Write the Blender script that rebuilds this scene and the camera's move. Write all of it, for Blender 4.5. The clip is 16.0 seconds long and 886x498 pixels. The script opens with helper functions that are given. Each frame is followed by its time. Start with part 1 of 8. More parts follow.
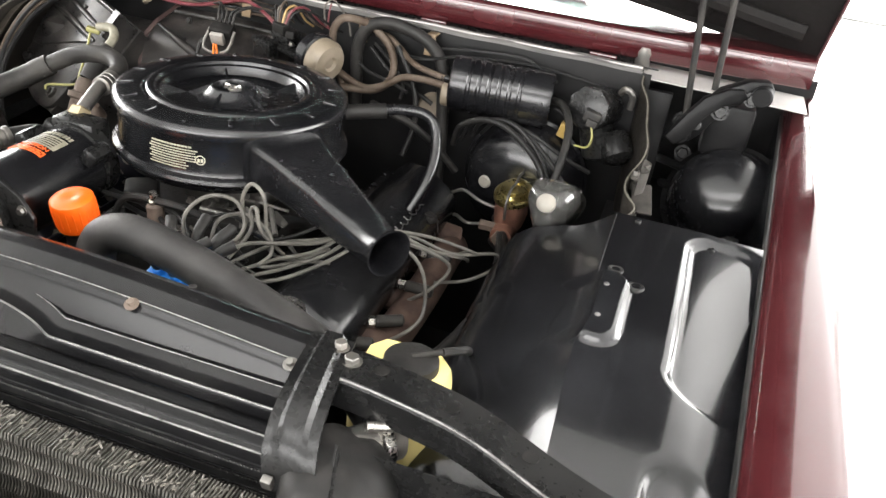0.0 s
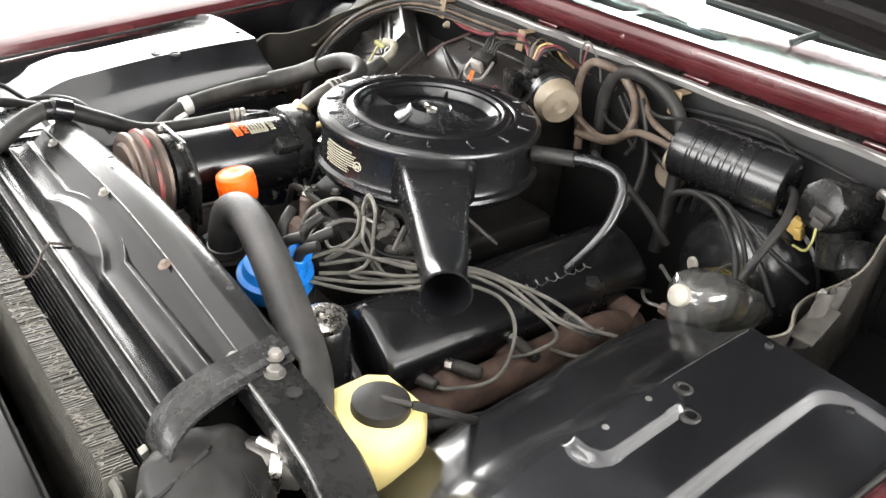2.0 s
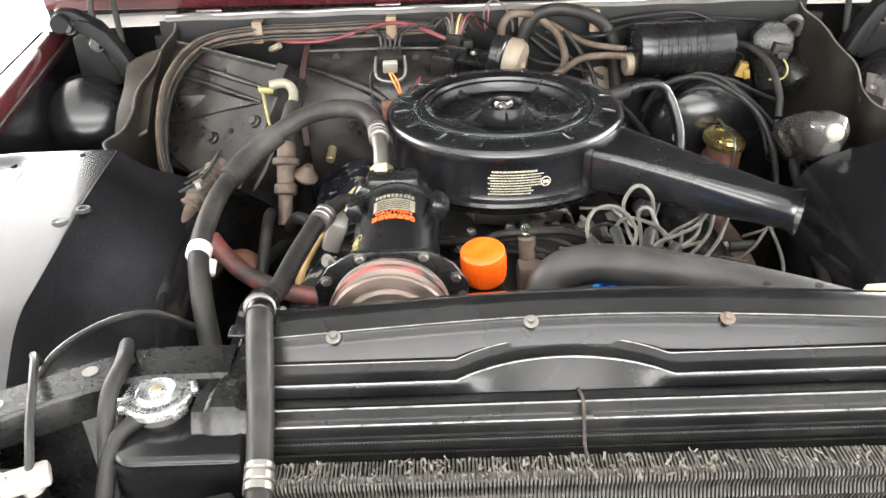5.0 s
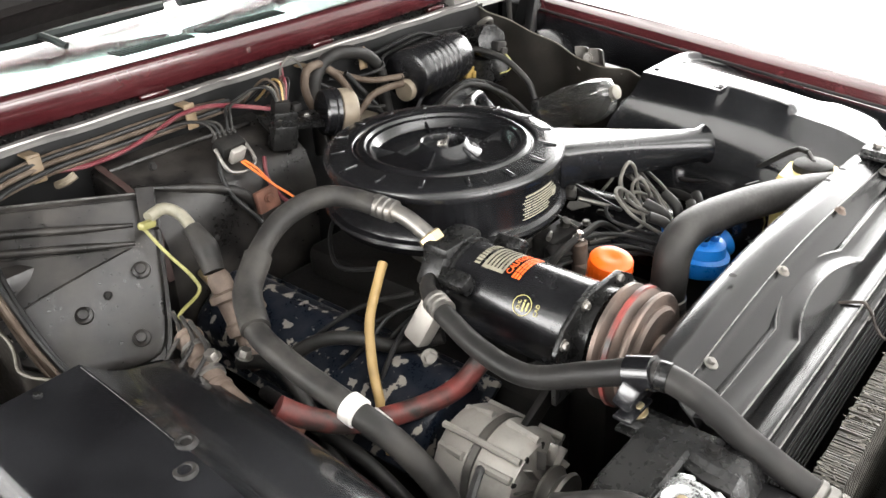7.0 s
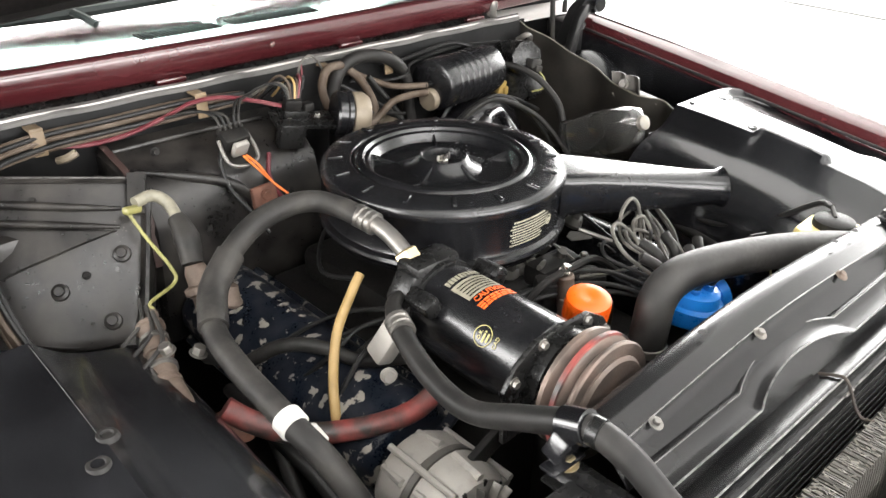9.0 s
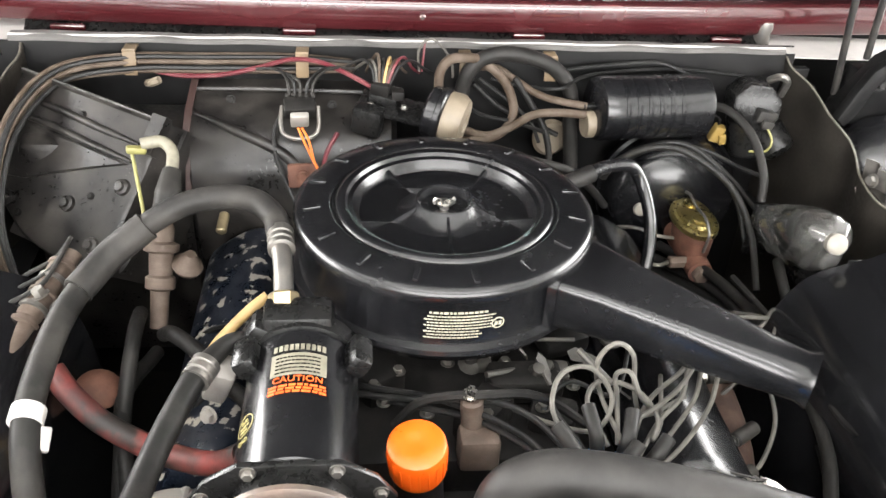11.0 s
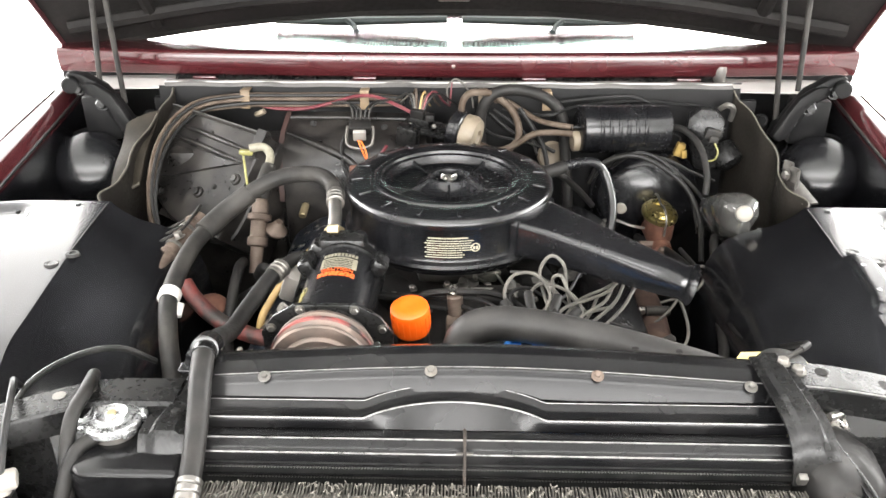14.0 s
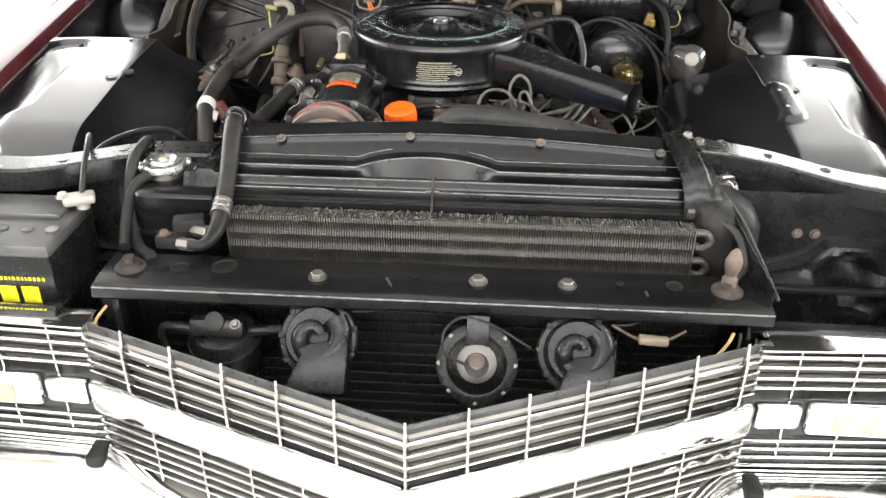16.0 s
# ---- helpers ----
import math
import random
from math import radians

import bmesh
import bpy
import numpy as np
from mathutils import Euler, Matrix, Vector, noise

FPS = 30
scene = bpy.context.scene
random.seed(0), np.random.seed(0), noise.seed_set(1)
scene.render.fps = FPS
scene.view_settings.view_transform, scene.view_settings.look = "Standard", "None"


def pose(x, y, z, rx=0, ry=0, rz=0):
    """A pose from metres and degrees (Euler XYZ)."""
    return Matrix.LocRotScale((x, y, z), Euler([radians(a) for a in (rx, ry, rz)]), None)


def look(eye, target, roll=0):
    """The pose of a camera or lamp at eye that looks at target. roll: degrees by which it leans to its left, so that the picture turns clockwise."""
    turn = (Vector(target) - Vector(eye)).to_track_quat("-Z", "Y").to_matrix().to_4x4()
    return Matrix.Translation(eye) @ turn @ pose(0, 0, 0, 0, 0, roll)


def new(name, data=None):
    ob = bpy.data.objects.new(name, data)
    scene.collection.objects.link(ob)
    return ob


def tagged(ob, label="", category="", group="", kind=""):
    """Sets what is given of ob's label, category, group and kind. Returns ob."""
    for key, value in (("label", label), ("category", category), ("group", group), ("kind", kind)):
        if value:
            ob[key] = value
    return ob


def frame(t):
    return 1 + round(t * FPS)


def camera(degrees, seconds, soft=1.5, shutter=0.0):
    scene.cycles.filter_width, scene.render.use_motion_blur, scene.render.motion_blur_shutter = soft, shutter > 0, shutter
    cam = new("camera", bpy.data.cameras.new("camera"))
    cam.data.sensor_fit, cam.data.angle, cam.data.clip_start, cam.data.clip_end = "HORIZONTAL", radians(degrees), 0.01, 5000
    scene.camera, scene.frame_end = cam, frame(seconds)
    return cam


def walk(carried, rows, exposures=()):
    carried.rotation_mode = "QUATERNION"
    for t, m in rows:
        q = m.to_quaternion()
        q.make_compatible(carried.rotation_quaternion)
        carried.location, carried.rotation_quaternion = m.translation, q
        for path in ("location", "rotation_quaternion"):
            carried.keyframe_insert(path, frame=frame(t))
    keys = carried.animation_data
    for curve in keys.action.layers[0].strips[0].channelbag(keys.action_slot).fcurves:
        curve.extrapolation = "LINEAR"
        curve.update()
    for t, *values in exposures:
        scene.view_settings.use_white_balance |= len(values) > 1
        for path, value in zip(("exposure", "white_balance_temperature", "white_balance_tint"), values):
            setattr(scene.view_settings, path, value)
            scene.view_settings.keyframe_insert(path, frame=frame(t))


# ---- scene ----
cam = camera(56.0, 16.0)
PATH = [
    (0, (0.749, -1.262, 1.494), (0.311, 0.428, 0.519), 7.7),
    (0.5, (0.903, -1.074, 1.468), (0.104, 0.434, 0.424), 8.6),
    (1, (1.065, -0.958, 1.489), (-0.061, 0.307, 0.424), 8.4),
    (1.5, (1.124, -0.908, 1.507), (-0.156, 0.248, 0.494), 6.9),
    (2, (1.124, -0.914, 1.5), (-0.19, 0.232, 0.52), 6.2),
    (2.5, (1.068, -0.966, 1.507), (-0.158, 0.284, 0.54), 4.9),
    (3, (0.926, -1.125, 1.503), (-0.091, 0.311, 0.551), 3.0),
    (3.5, (0.718, -1.233, 1.502), (-0.07, 0.325, 0.527), -0.1),
    (4, (0.448, -1.23, 1.47), (-0.095, 0.407, 0.458), -1.3),
    (4.5, (0.226, -1.269, 1.495), (-0.09, 0.405, 0.447), -0.9),
    (5, (-0.107, -1.374, 1.489), (-0.117, 0.355, 0.484), -2.1),
    (5.2, (-0.17, -1.374, 1.49), (-0.122, 0.357, 0.489), -3.7),
    (7.3, (-1.042, -0.834, 1.496), (0.349, 0.229, 0.528), -3.6),
    (7.5, (-1.017, -0.848, 1.518), (0.338, 0.233, 0.52), -6.2),
    (8, (-1.041, -0.852, 1.524), (0.338, 0.198, 0.526), -5.1),
    (8.2, (-1.065, -0.841, 1.51), (0.35, 0.179, 0.532), -2.5),
    (10.3, (-0.311, -1.121, 1.499), (0.179, 0.53, 0.481), 4.0),
    (10.5, (-0.242, -1.087, 1.519), (0.15, 0.565, 0.463), 3.6),
    (11, (-0.118, -0.969, 1.555), (0.086, 0.678, 0.438), 3.6),
    (11.5, (-0.032, -0.877, 1.602), (0.004, 0.75, 0.44), 2.0),
    (12, (0.031, -0.841, 1.641), (-0.004, 0.787, 0.48), 0.1),
    (12.5, (0.032, -0.95, 1.677), (-0.047, 0.73, 0.594), -1.1),
    (13, (0.019, -1.136, 1.657), (-0.065, 0.602, 0.671), -1.8),
    (13.5, (0.015, -1.326, 1.636), (-0.037, 0.429, 0.679), -1.3),
    (14, (0.029, -1.521, 1.599), (-0.019, 0.257, 0.684), -0.1),
    (14.5, (0.061, -1.718, 1.566), (-0.018, 0.078, 0.69), 0.7),
    (15, (0.091, -1.866, 1.553), (-0.013, -0.061, 0.696), 0.9),
    (15.5, (0.112, -1.95, 1.529), (-0.01, -0.17, 0.626), 0.7),
    (16, (0.129, -1.94, 1.491), (0.023, -0.213, 0.488), 0.5),
]
walk(cam, [(t, look(eye, target, roll)) for t, eye, target, roll in PATH], [(0, 0.30), (0.5, 0.55), (1, 0.66), (3.5, 0.66), (5, 0.85), (7.5, 0.30), (8, 0.30), (10.5, 0.64), (11.5, 0.95), (12.5, 1.06), (13, 1.0), (13.5, 0.90), (14.5, 0.63), (15, 0.30), (16, 0.02)])


# ---- world and light ----
def node_world():
    w = bpy.data.worlds.new("world")
    scene.world = w
    w.use_nodes = True
    w.node_tree.nodes["Background"].inputs[0].default_value = (1.0, 0.98, 0.96, 1)
    w.node_tree.nodes["Background"].inputs[1].default_value = 0.15


node_world()


def panel_light(name, x, y, z, sx, sy, power, rx=0, ry=0, rz=0, color=(1.0, 0.985, 0.97)):
    d = bpy.data.lights.new(name, "AREA")
    d.shape, d.size, d.size_y, d.energy, d.color = "RECTANGLE", sx, sy, power, color
    ob = new(name, d)
    ob.matrix_world = pose(x, y, z, rx, ry, rz)
    return ob


# broad daylight openings beside and, brightest, behind the car, unseen but implied by reflections
panel_light("window_light_rear", 0.0, 7.3, 2.95, 11.5, 3.5, 1450, 90, 0, 180)
panel_light("window_light_side", -6.3, 2.6, 2.5, 7.5, 2.4, 700, 90, 0, -90)
panel_light("window_light_side", 6.3, 2.6, 2.5, 7.5, 2.4, 700, 90, 0, 90)
# added fill for the bay from the front, and a dim strip over the nose
panel_light("fill_light_front", 0.0, -6.3, 2.4, 8.0, 2.2, 460, 90, 0, 0)
panel_light("fill_strip_front", 0.0, -4.0, 4.75, 6.0, 1.6, 200)


# ---- materials ----
def mat(name, col, rough=0.4, metal=0.0, var=0.25, scale=25.0, bump=0.04, dust=0.0, dust_col=(0.16, 0.14, 0.12), coat=0.0, rvar=0.12, spec=0.5, chips=None, random=0.0, specks=None):
    m = bpy.data.materials.new(name)
    m.use_nodes = True
    t = m.node_tree
    n, l = t.nodes, t.links
    b = n["Principled BSDF"]
    tc = n.new("ShaderNodeTexCoord")
    n1, n2 = n.new("ShaderNodeTexNoise"), n.new("ShaderNodeTexNoise")
    n1.inputs["Scale"].default_value, n1.inputs["Detail"].default_value = scale, 5
    n2.inputs["Scale"].default_value, n2.inputs["Detail"].default_value = scale * 9, 2
    for q in (n1, n2):
        l.new(tc.outputs["Object"], q.inputs["Vector"])
    r1 = n.new("ShaderNodeValToRGB")
    r1.color_ramp.elements[0].position, r1.color_ramp.elements[1].position = 0.3, 0.7
    r1.color_ramp.elements[0].color = (*[c * (1 - var) for c in col], 1)
    r1.color_ramp.elements[1].color = (*[min(1, c * (1 + var)) for c in col], 1)
    l.new(n1.outputs["Fac"], r1.inputs["Fac"])
    color = r1.outputs["Color"]

    def over(color, source, lo, hi, other, top=1.0):
        r = n.new("ShaderNodeMapRange")
        r.inputs["From Min"].default_value, r.inputs["From Max"].default_value, r.inputs["To Max"].default_value = lo, hi, top
        l.new(source, r.inputs["Value"])
        mx = n.new("ShaderNodeMix")
        mx.data_type = "RGBA"
        mx.inputs["B"].default_value = (*other, 1)
        l.new(r.outputs["Result"], mx.inputs["Factor"])
        l.new(color, mx.inputs["A"])
        return mx.outputs["Result"], r.outputs["Result"]

    mul = n.new("ShaderNodeMath")
    mul.operation = "MULTIPLY"
    l.new(n1.outputs["Fac"], mul.inputs[0])
    l.new(n2.outputs["Fac"], mul.inputs[1])
    if dust:
        color, _ = over(color, n1.outputs["Fac"], 0.42, 0.78, dust_col, dust)
    if chips:
        n3 = n.new("ShaderNodeTexNoise")
        n3.inputs["Scale"].default_value, n3.inputs["Detail"].default_value = scale * 1.6, 8
        l.new(tc.outputs["Object"], n3.inputs["Vector"])
        color, _ = over(color, n3.outputs["Fac"], chips[0], chips[0] + 0.03, chips[1])
    if specks:
        sp = n.new("ShaderNodeTexVoronoi")
        sp.inputs["Scale"].default_value = specks[0]
        l.new(tc.outputs["Object"], sp.inputs["Vector"])
        sp2 = n.new("ShaderNodeTexNoise")
        sp2.inputs["Scale"].default_value, sp2.inputs["Detail"].default_value = specks[0] * 0.12, 3
        l.new(tc.outputs["Object"], sp2.inputs["Vector"])
        near = n.new("ShaderNodeMath")
        near.operation = "MULTIPLY_ADD"
        l.new(sp2.outputs["Fac"], near.inputs[0])
        near.inputs[1].default_value = 0.9
        dist = n.new("ShaderNodeMath")
        dist.operation = "MULTIPLY"
        dist.inputs[1].default_value = -1.0
        l.new(sp.outputs["Distance"], dist.inputs[0])
        l.new(dist.outputs[0], near.inputs[2])
        color, _ = over(color, near.outputs[0], specks[1], specks[1] + 0.06, specks[2], 0.8)
    if random:
        oi = n.new("ShaderNodeObjectInfo")
        hs = n.new("ShaderNodeHueSaturation")
        mr = n.new("ShaderNodeMapRange")
        mr.inputs["To Min"].default_value, mr.inputs["To Max"].default_value = 1 - random, 1 + random
        l.new(oi.outputs["Random"], mr.inputs["Value"])
        l.new(mr.outputs["Result"], hs.inputs["Value"])
        l.new(color, hs.inputs["Color"])
        color = hs.outputs["Color"]
    l.new(color, b.inputs["Base Color"])
    rr = n.new("ShaderNodeMapRange")
    rr.inputs["From Min"].default_value, rr.inputs["From Max"].default_value = 0.1, 0.42
    rr.inputs["To Min"].default_value, rr.inputs["To Max"].default_value = max(0.03, rough - rvar), min(1, rough + rvar)
    l.new(mul.outputs[0], rr.inputs["Value"])
    l.new(rr.outputs["Result"], b.inputs["Roughness"])
    b.inputs["Metallic"].default_value = metal
    b.inputs["Specular IOR Level"].default_value = spec
    b.inputs["Coat Weight"].default_value = coat
    b.inputs["Coat Roughness"].default_value = 0.06
    if bump:
        bp = n.new("ShaderNodeBump")
        bp.inputs["Strength"].default_value, bp.inputs["Distance"].default_value = bump * 2, 0.0006
        l.new(mul.outputs[0], bp.inputs["Height"])
        l.new(bp.outputs["Normal"], b.inputs["Normal"])
    return m


# dust colour lightened to paint in the panels' broad grey-blue sheen too
BLACK = mat("satin_black_paint", (0.006, 0.006, 0.007), 0.22, dust=0.55, dust_col=(0.032, 0.033, 0.036), scale=5, coat=0.35, bump=0.0, rvar=0.015, specks=(110, 0.545, (0.14, 0.135, 0.13)))
BLACK_DIRTY = mat("dusty_black_paint", (0.009, 0.009, 0.009), 0.28, dust=0.30, dust_col=(0.028, 0.027, 0.025), scale=14, bump=0.01, rvar=0.05, spec=0.3)
PANEL = mat("worn_gloss_black_panel", (0.006, 0.006, 0.0065), 0.22, dust=0.5, dust_col=(0.026, 0.025, 0.024), scale=6, bump=0.0, rvar=0.02, spec=0.33, specks=(110, 0.57, (0.20, 0.19, 0.18)))
# pale metal; on panel edges it paints the gloss highlight along with wear
EDGE = mat("edge_wear_and_glint", (0.16, 0.155, 0.15), 0.35, 0.55, var=0.5, scale=50, bump=0.03)
DEEP = mat("dull_black_inner_paint", (0.007, 0.007, 0.0072), 0.45, dust=0.3, dust_col=(0.018, 0.017, 0.016), scale=12, bump=0.02, spec=0.16)
GLOSS = mat("gloss_black_enamel", (0.006, 0.006, 0.007), 0.25, dust=0.30, dust_col=(0.022, 0.022, 0.022), scale=9, bump=0.0, coat=0.10, rvar=0.03, specks=(150, 0.62, (0.08, 0.08, 0.076)))
DARK = mat("grimy_dark_metal", (0.009, 0.0085, 0.008), 0.6, dust=0.35, dust_col=(0.032, 0.028, 0.025), scale=30, bump=0.12, spec=0.2)
RUBBER = mat("aged_black_rubber", (0.014, 0.0135, 0.013), 0.5, dust=0.35, dust_col=(0.044, 0.040, 0.036), scale=22, spec=0.22)
RUBBER_GREY = mat("dusty_grey_rubber_hose", (0.022, 0.021, 0.020), 0.52, dust=0.45, dust_col=(0.072, 0.066, 0.058), scale=22, spec=0.2)
WIRE_BLACK = mat("black_wire_insulation", (0.012, 0.012, 0.012), 0.45, dust=0.4, dust_col=(0.036, 0.033, 0.030), scale=30, spec=0.25)
WIRE_GREY = mat("grey_ignition_lead", (0.085, 0.08, 0.072), 0.5, dust=0.4, dust_col=(0.21, 0.195, 0.165), scale=30, spec=0.25)
WIRE_BROWN = mat("dusty_brown_wire", (0.07, 0.05, 0.036), 0.6, dust=0.4, scale=30, spec=0.2)
WIRE_RED = mat("red_wire_insulation", (0.13, 0.02, 0.028), 0.45, dust=0.3, scale=30)
WIRE_ORANGE = mat("orange_wire_insulation", (0.75, 0.17, 0.02), 0.45, scale=30)
WIRE_YELLOW = mat("yellow_tubing", (0.23, 0.215, 0.075), 0.45, scale=30)
HOSE_TAN = mat("tan_rubber_hose", (0.42, 0.28, 0.11), 0.5, dust=0.3, scale=30)
HOSE_RED = mat("faded_red_hose", (0.034, 0.028, 0.025), 0.5, dust=1.0, dust_col=(0.30, 0.05, 0.042), scale=24)
BURGUNDY = mat("burgundy_car_paint", (0.050, 0.0085, 0.0105), 0.2, var=0.15, dust=0.25, dust_col=(0.075, 0.028, 0.028), scale=9, bump=0.0, coat=0.7, rvar=0.06, spec=0.6, specks=(140, 0.57, (0.18, 0.12, 0.11)))
CHROME = mat("bright_chrome", (0.78, 0.78, 0.77), 0.10, 1.0, var=0.06, scale=12, bump=0.01, rvar=0.05)
CHROME_AGED = mat("pitted_chrome", (0.48, 0.46, 0.43), 0.28, 1.0, var=0.15, scale=30, bump=0.1)
TIN = mat("scratched_tin_plate", (0.55, 0.56, 0.56), 0.30, 0.9, var=0.25, scale=60, bump=0.1)
STEEL = mat("dull_bare_steel", (0.19, 0.183, 0.17), 0.45, 0.8, dust=0.35, dust_col=(0.14, 0.10, 0.07), scale=35, bump=0.12)
ALUMINIUM = mat("cast_aluminium", (0.38, 0.36, 0.33), 0.5, 0.35, dust=0.6, dust_col=(0.17, 0.15, 0.13), scale=40, bump=0.2)
BRASS = mat("gold_zinc_plating", (0.50, 0.41, 0.17), 0.32, 1.0, var=0.12, dust=0.0, scale=20)
NUT_BRASS = mat("dull_brass_nut", (0.50, 0.41, 0.25), 0.4, 0.8, dust=0.3, scale=35)
RUST = mat("rusty_cast_iron", (0.11, 0.045, 0.028), 0.75, dust=0.5, dust_col=(0.22, 0.11, 0.075), scale=45, bump=0.3)
RUST_TAN = mat("light_rust_on_steel", (0.10, 0.072, 0.056), 0.7, 0.2, dust=0.5, dust_col=(0.17, 0.14, 0.115), scale=40, bump=0.3)
CREAM = mat("yellowed_cream_plastic", (0.80, 0.66, 0.27), 0.42, var=0.12, dust=0.1, dust_col=(0.5, 0.4, 0.16), scale=16)
ORANGE = mat("orange_plastic", (0.86, 0.115, 0.006), 0.38, var=0.12, dust=0.12, dust_col=(0.45, 0.06, 0.01), scale=30)
BLUE = mat("blue_plastic", (0.01, 0.19, 0.62), 0.35, var=0.15, scale=25)
WHITE = mat("white_plastic", (0.22, 0.205, 0.175), 0.45, dust=0.3, scale=30)
TAN = mat("tan_moulded_plastic", (0.19, 0.155, 0.11), 0.55, dust=0.5, scale=30)
YELLOW = mat("yellow_connector_plastic", (0.30, 0.20, 0.055), 0.45, dust=0.3, scale=35)
HEATER = mat("brown_black_moulded_case", (0.012, 0.011, 0.0105), 0.38, var=0.5, dust=0.75, dust_col=(0.046, 0.041, 0.036), scale=17, bump=0.15, rvar=0.14, specks=(150, 0.50, (0.14, 0.125, 0.11)), spec=0.4)
ENGINE_BLUE = mat("flaking_dark_blue_enamel", (0.006, 0.009, 0.016), 0.35, dust=0.1, scale=30, chips=(0.575, (0.26, 0.24, 0.21)), spec=0.2)
FIN_GREY = mat("dusty_grey_fin", (0.066, 0.062, 0.054), 0.5, 0.3, dust=0.45, dust_col=(0.125, 0.116, 0.10), scale=40, random=0.25)
FIN_DARK = mat("dark_core_fin", (0.012, 0.012, 0.012), 0.5, 0.2, dust=0.25, dust_col=(0.05, 0.05, 0.045), scale=40, spec=0.2)
LEDGE = mat("dusty_primer_ledge", (0.13, 0.125, 0.12), 0.45, var=0.5, dust=0.8, dust_col=(0.05, 0.046, 0.042), scale=16)
LEDGE_PALE = mat("pale_chalky_primer", (0.52, 0.50, 0.48), 0.45, var=0.2, dust=0.5, dust_col=(0.38, 0.35, 0.33), scale=14)
TAPE = mat("white_tape", (0.55, 0.53, 0.50), 0.5, dust=0.2, scale=40)
LABEL_GOLD = mat("gold_label_print", (0.36, 0.335, 0.26), 0.5, scale=60)
LABEL_TAN = mat("silver_tan_label", (0.22, 0.205, 0.155), 0.45, var=0.35, dust=0.4, dust_col=(0.12, 0.11, 0.09), scale=60)
PRINT_RED = mat("orange_red_print", (0.85, 0.12, 0.02), 0.5, scale=60)
PRINT_YELLOW = mat("yellow_print", (0.82, 0.74, 0.02), 0.5, scale=60)
PRINT_DIM = mat("faded_yellow_print", (0.38, 0.33, 0.12), 0.5, scale=60)
AMBER = mat("amber_lamp_lens", (0.60, 0.43, 0.27), 0.2, scale=30)
CLIP = mat("tan_harness_clip", (0.15, 0.105, 0.06), 0.5, dust=0.4, dust_col=(0.09, 0.075, 0.055), scale=40, random=0.35)
ROOM_WHITE = mat("white_wall_paint", (0.66, 0.66, 0.655), 0.6, var=0.02, scale=3, bump=0.02)
ROOM_FLOOR = mat("pale_sealed_concrete", (0.5, 0.5, 0.49), 0.35, var=0.08, scale=3, dust=0.1, dust_col=(0.42, 0.41, 0.40))


def clear_plastic():
    m = bpy.data.materials.new("smoked_clear_plastic")
    m.use_nodes = True
    b = m.node_tree.nodes["Principled BSDF"]
    b.inputs["Base Color"].default_value = (0.30, 0.295, 0.28, 1)
    b.inputs["Roughness"].default_value = 0.16
    b.inputs["Transmission Weight"].default_value = 0.88
    b.inputs["IOR"].default_value = 1.4
    b.inputs["Coat Weight"].default_value = 0.6
    return m


def glass():
    m = bpy.data.materials.new("green_tinted_glass")
    m.use_nodes = True
    b = m.node_tree.nodes["Principled BSDF"]
    b.inputs["Base Color"].default_value = (0.55, 0.78, 0.72, 1)
    b.inputs["Roughness"].default_value = 0.02
    b.inputs["Transmission Weight"].default_value = 1.0
    b.inputs["IOR"].default_value = 1.45
    return m


CLEAR, GLASS = clear_plastic(), glass()


# ---- building blocks ----
def thing(name, at, label, category, group="", kind=""):
    """A top-level thing: an empty at its base."""
    ob = new(name)
    ob.empty_display_size = 0.05
    ob.location = at
    return tagged(ob, label, category, group, kind)


def mesh_object(name, bm, material, sharp=38):
    me = bpy.data.meshes.new(name)
    bmesh.ops.recalc_face_normals(bm, faces=bm.faces)
    bm.to_mesh(me)
    bm.free()
    me.materials.append(material)
    me.polygons.foreach_set("use_smooth", [True] * len(me.polygons))
    me.set_sharp_from_angle(angle=radians(sharp))
    return new(name, me)


def part(name, bm, material, parent, label="", sharp=38):
    """Links a bmesh, built in world places, as one mesh under a thing or a part."""
    ob = mesh_object(name, bm, material, sharp)
    root = parent
    while root.parent is not None:
        root = root.parent
    ob.parent = parent
    if parent is root and parent.type == "EMPTY":
        ob.matrix_parent_inverse = Matrix.Translation(-Vector(parent.location))
    return tagged(ob, label)


def single(name, bm, material, label, category, group="", kind="", sharp=38):
    return tagged(mesh_object(name, bm, material, sharp), label, category, group, kind)


def merge(*bms):
    """Joins several bmeshes of one part."""
    out = bms[0]
    for other in bms[1:]:
        me = bpy.data.meshes.new("tmp")
        other.to_mesh(me)
        other.free()
        out.from_mesh(me)
        bpy.data.meshes.remove(me)
    return out


def moved(bm, m):
    bmesh.ops.transform(bm, matrix=m, verts=bm.verts)
    return bm


def mirrored(bm):
    bmesh.ops.transform(bm, matrix=Matrix.Diagonal((-1, 1, 1, 1)), verts=bm.verts)
    bmesh.ops.reverse_faces(bm, faces=bm.faces)
    return bm


def box(cx, cy, cz, sx, sy, sz, bevel=0.004, rot=(0, 0, 0), seg=2):
    bm = bmesh.new()
    bmesh.ops.create_cube(bm, size=1.0, matrix=Matrix.Diagonal((sx, sy, sz, 1)))
    if bevel:
        bmesh.ops.bevel(bm, geom=bm.edges[:], offset=min(bevel, 0.45 * min(sx, sy, sz)), segments=seg, affect="EDGES", profile=0.5)
    return moved(bm, pose(cx, cy, cz, *rot))


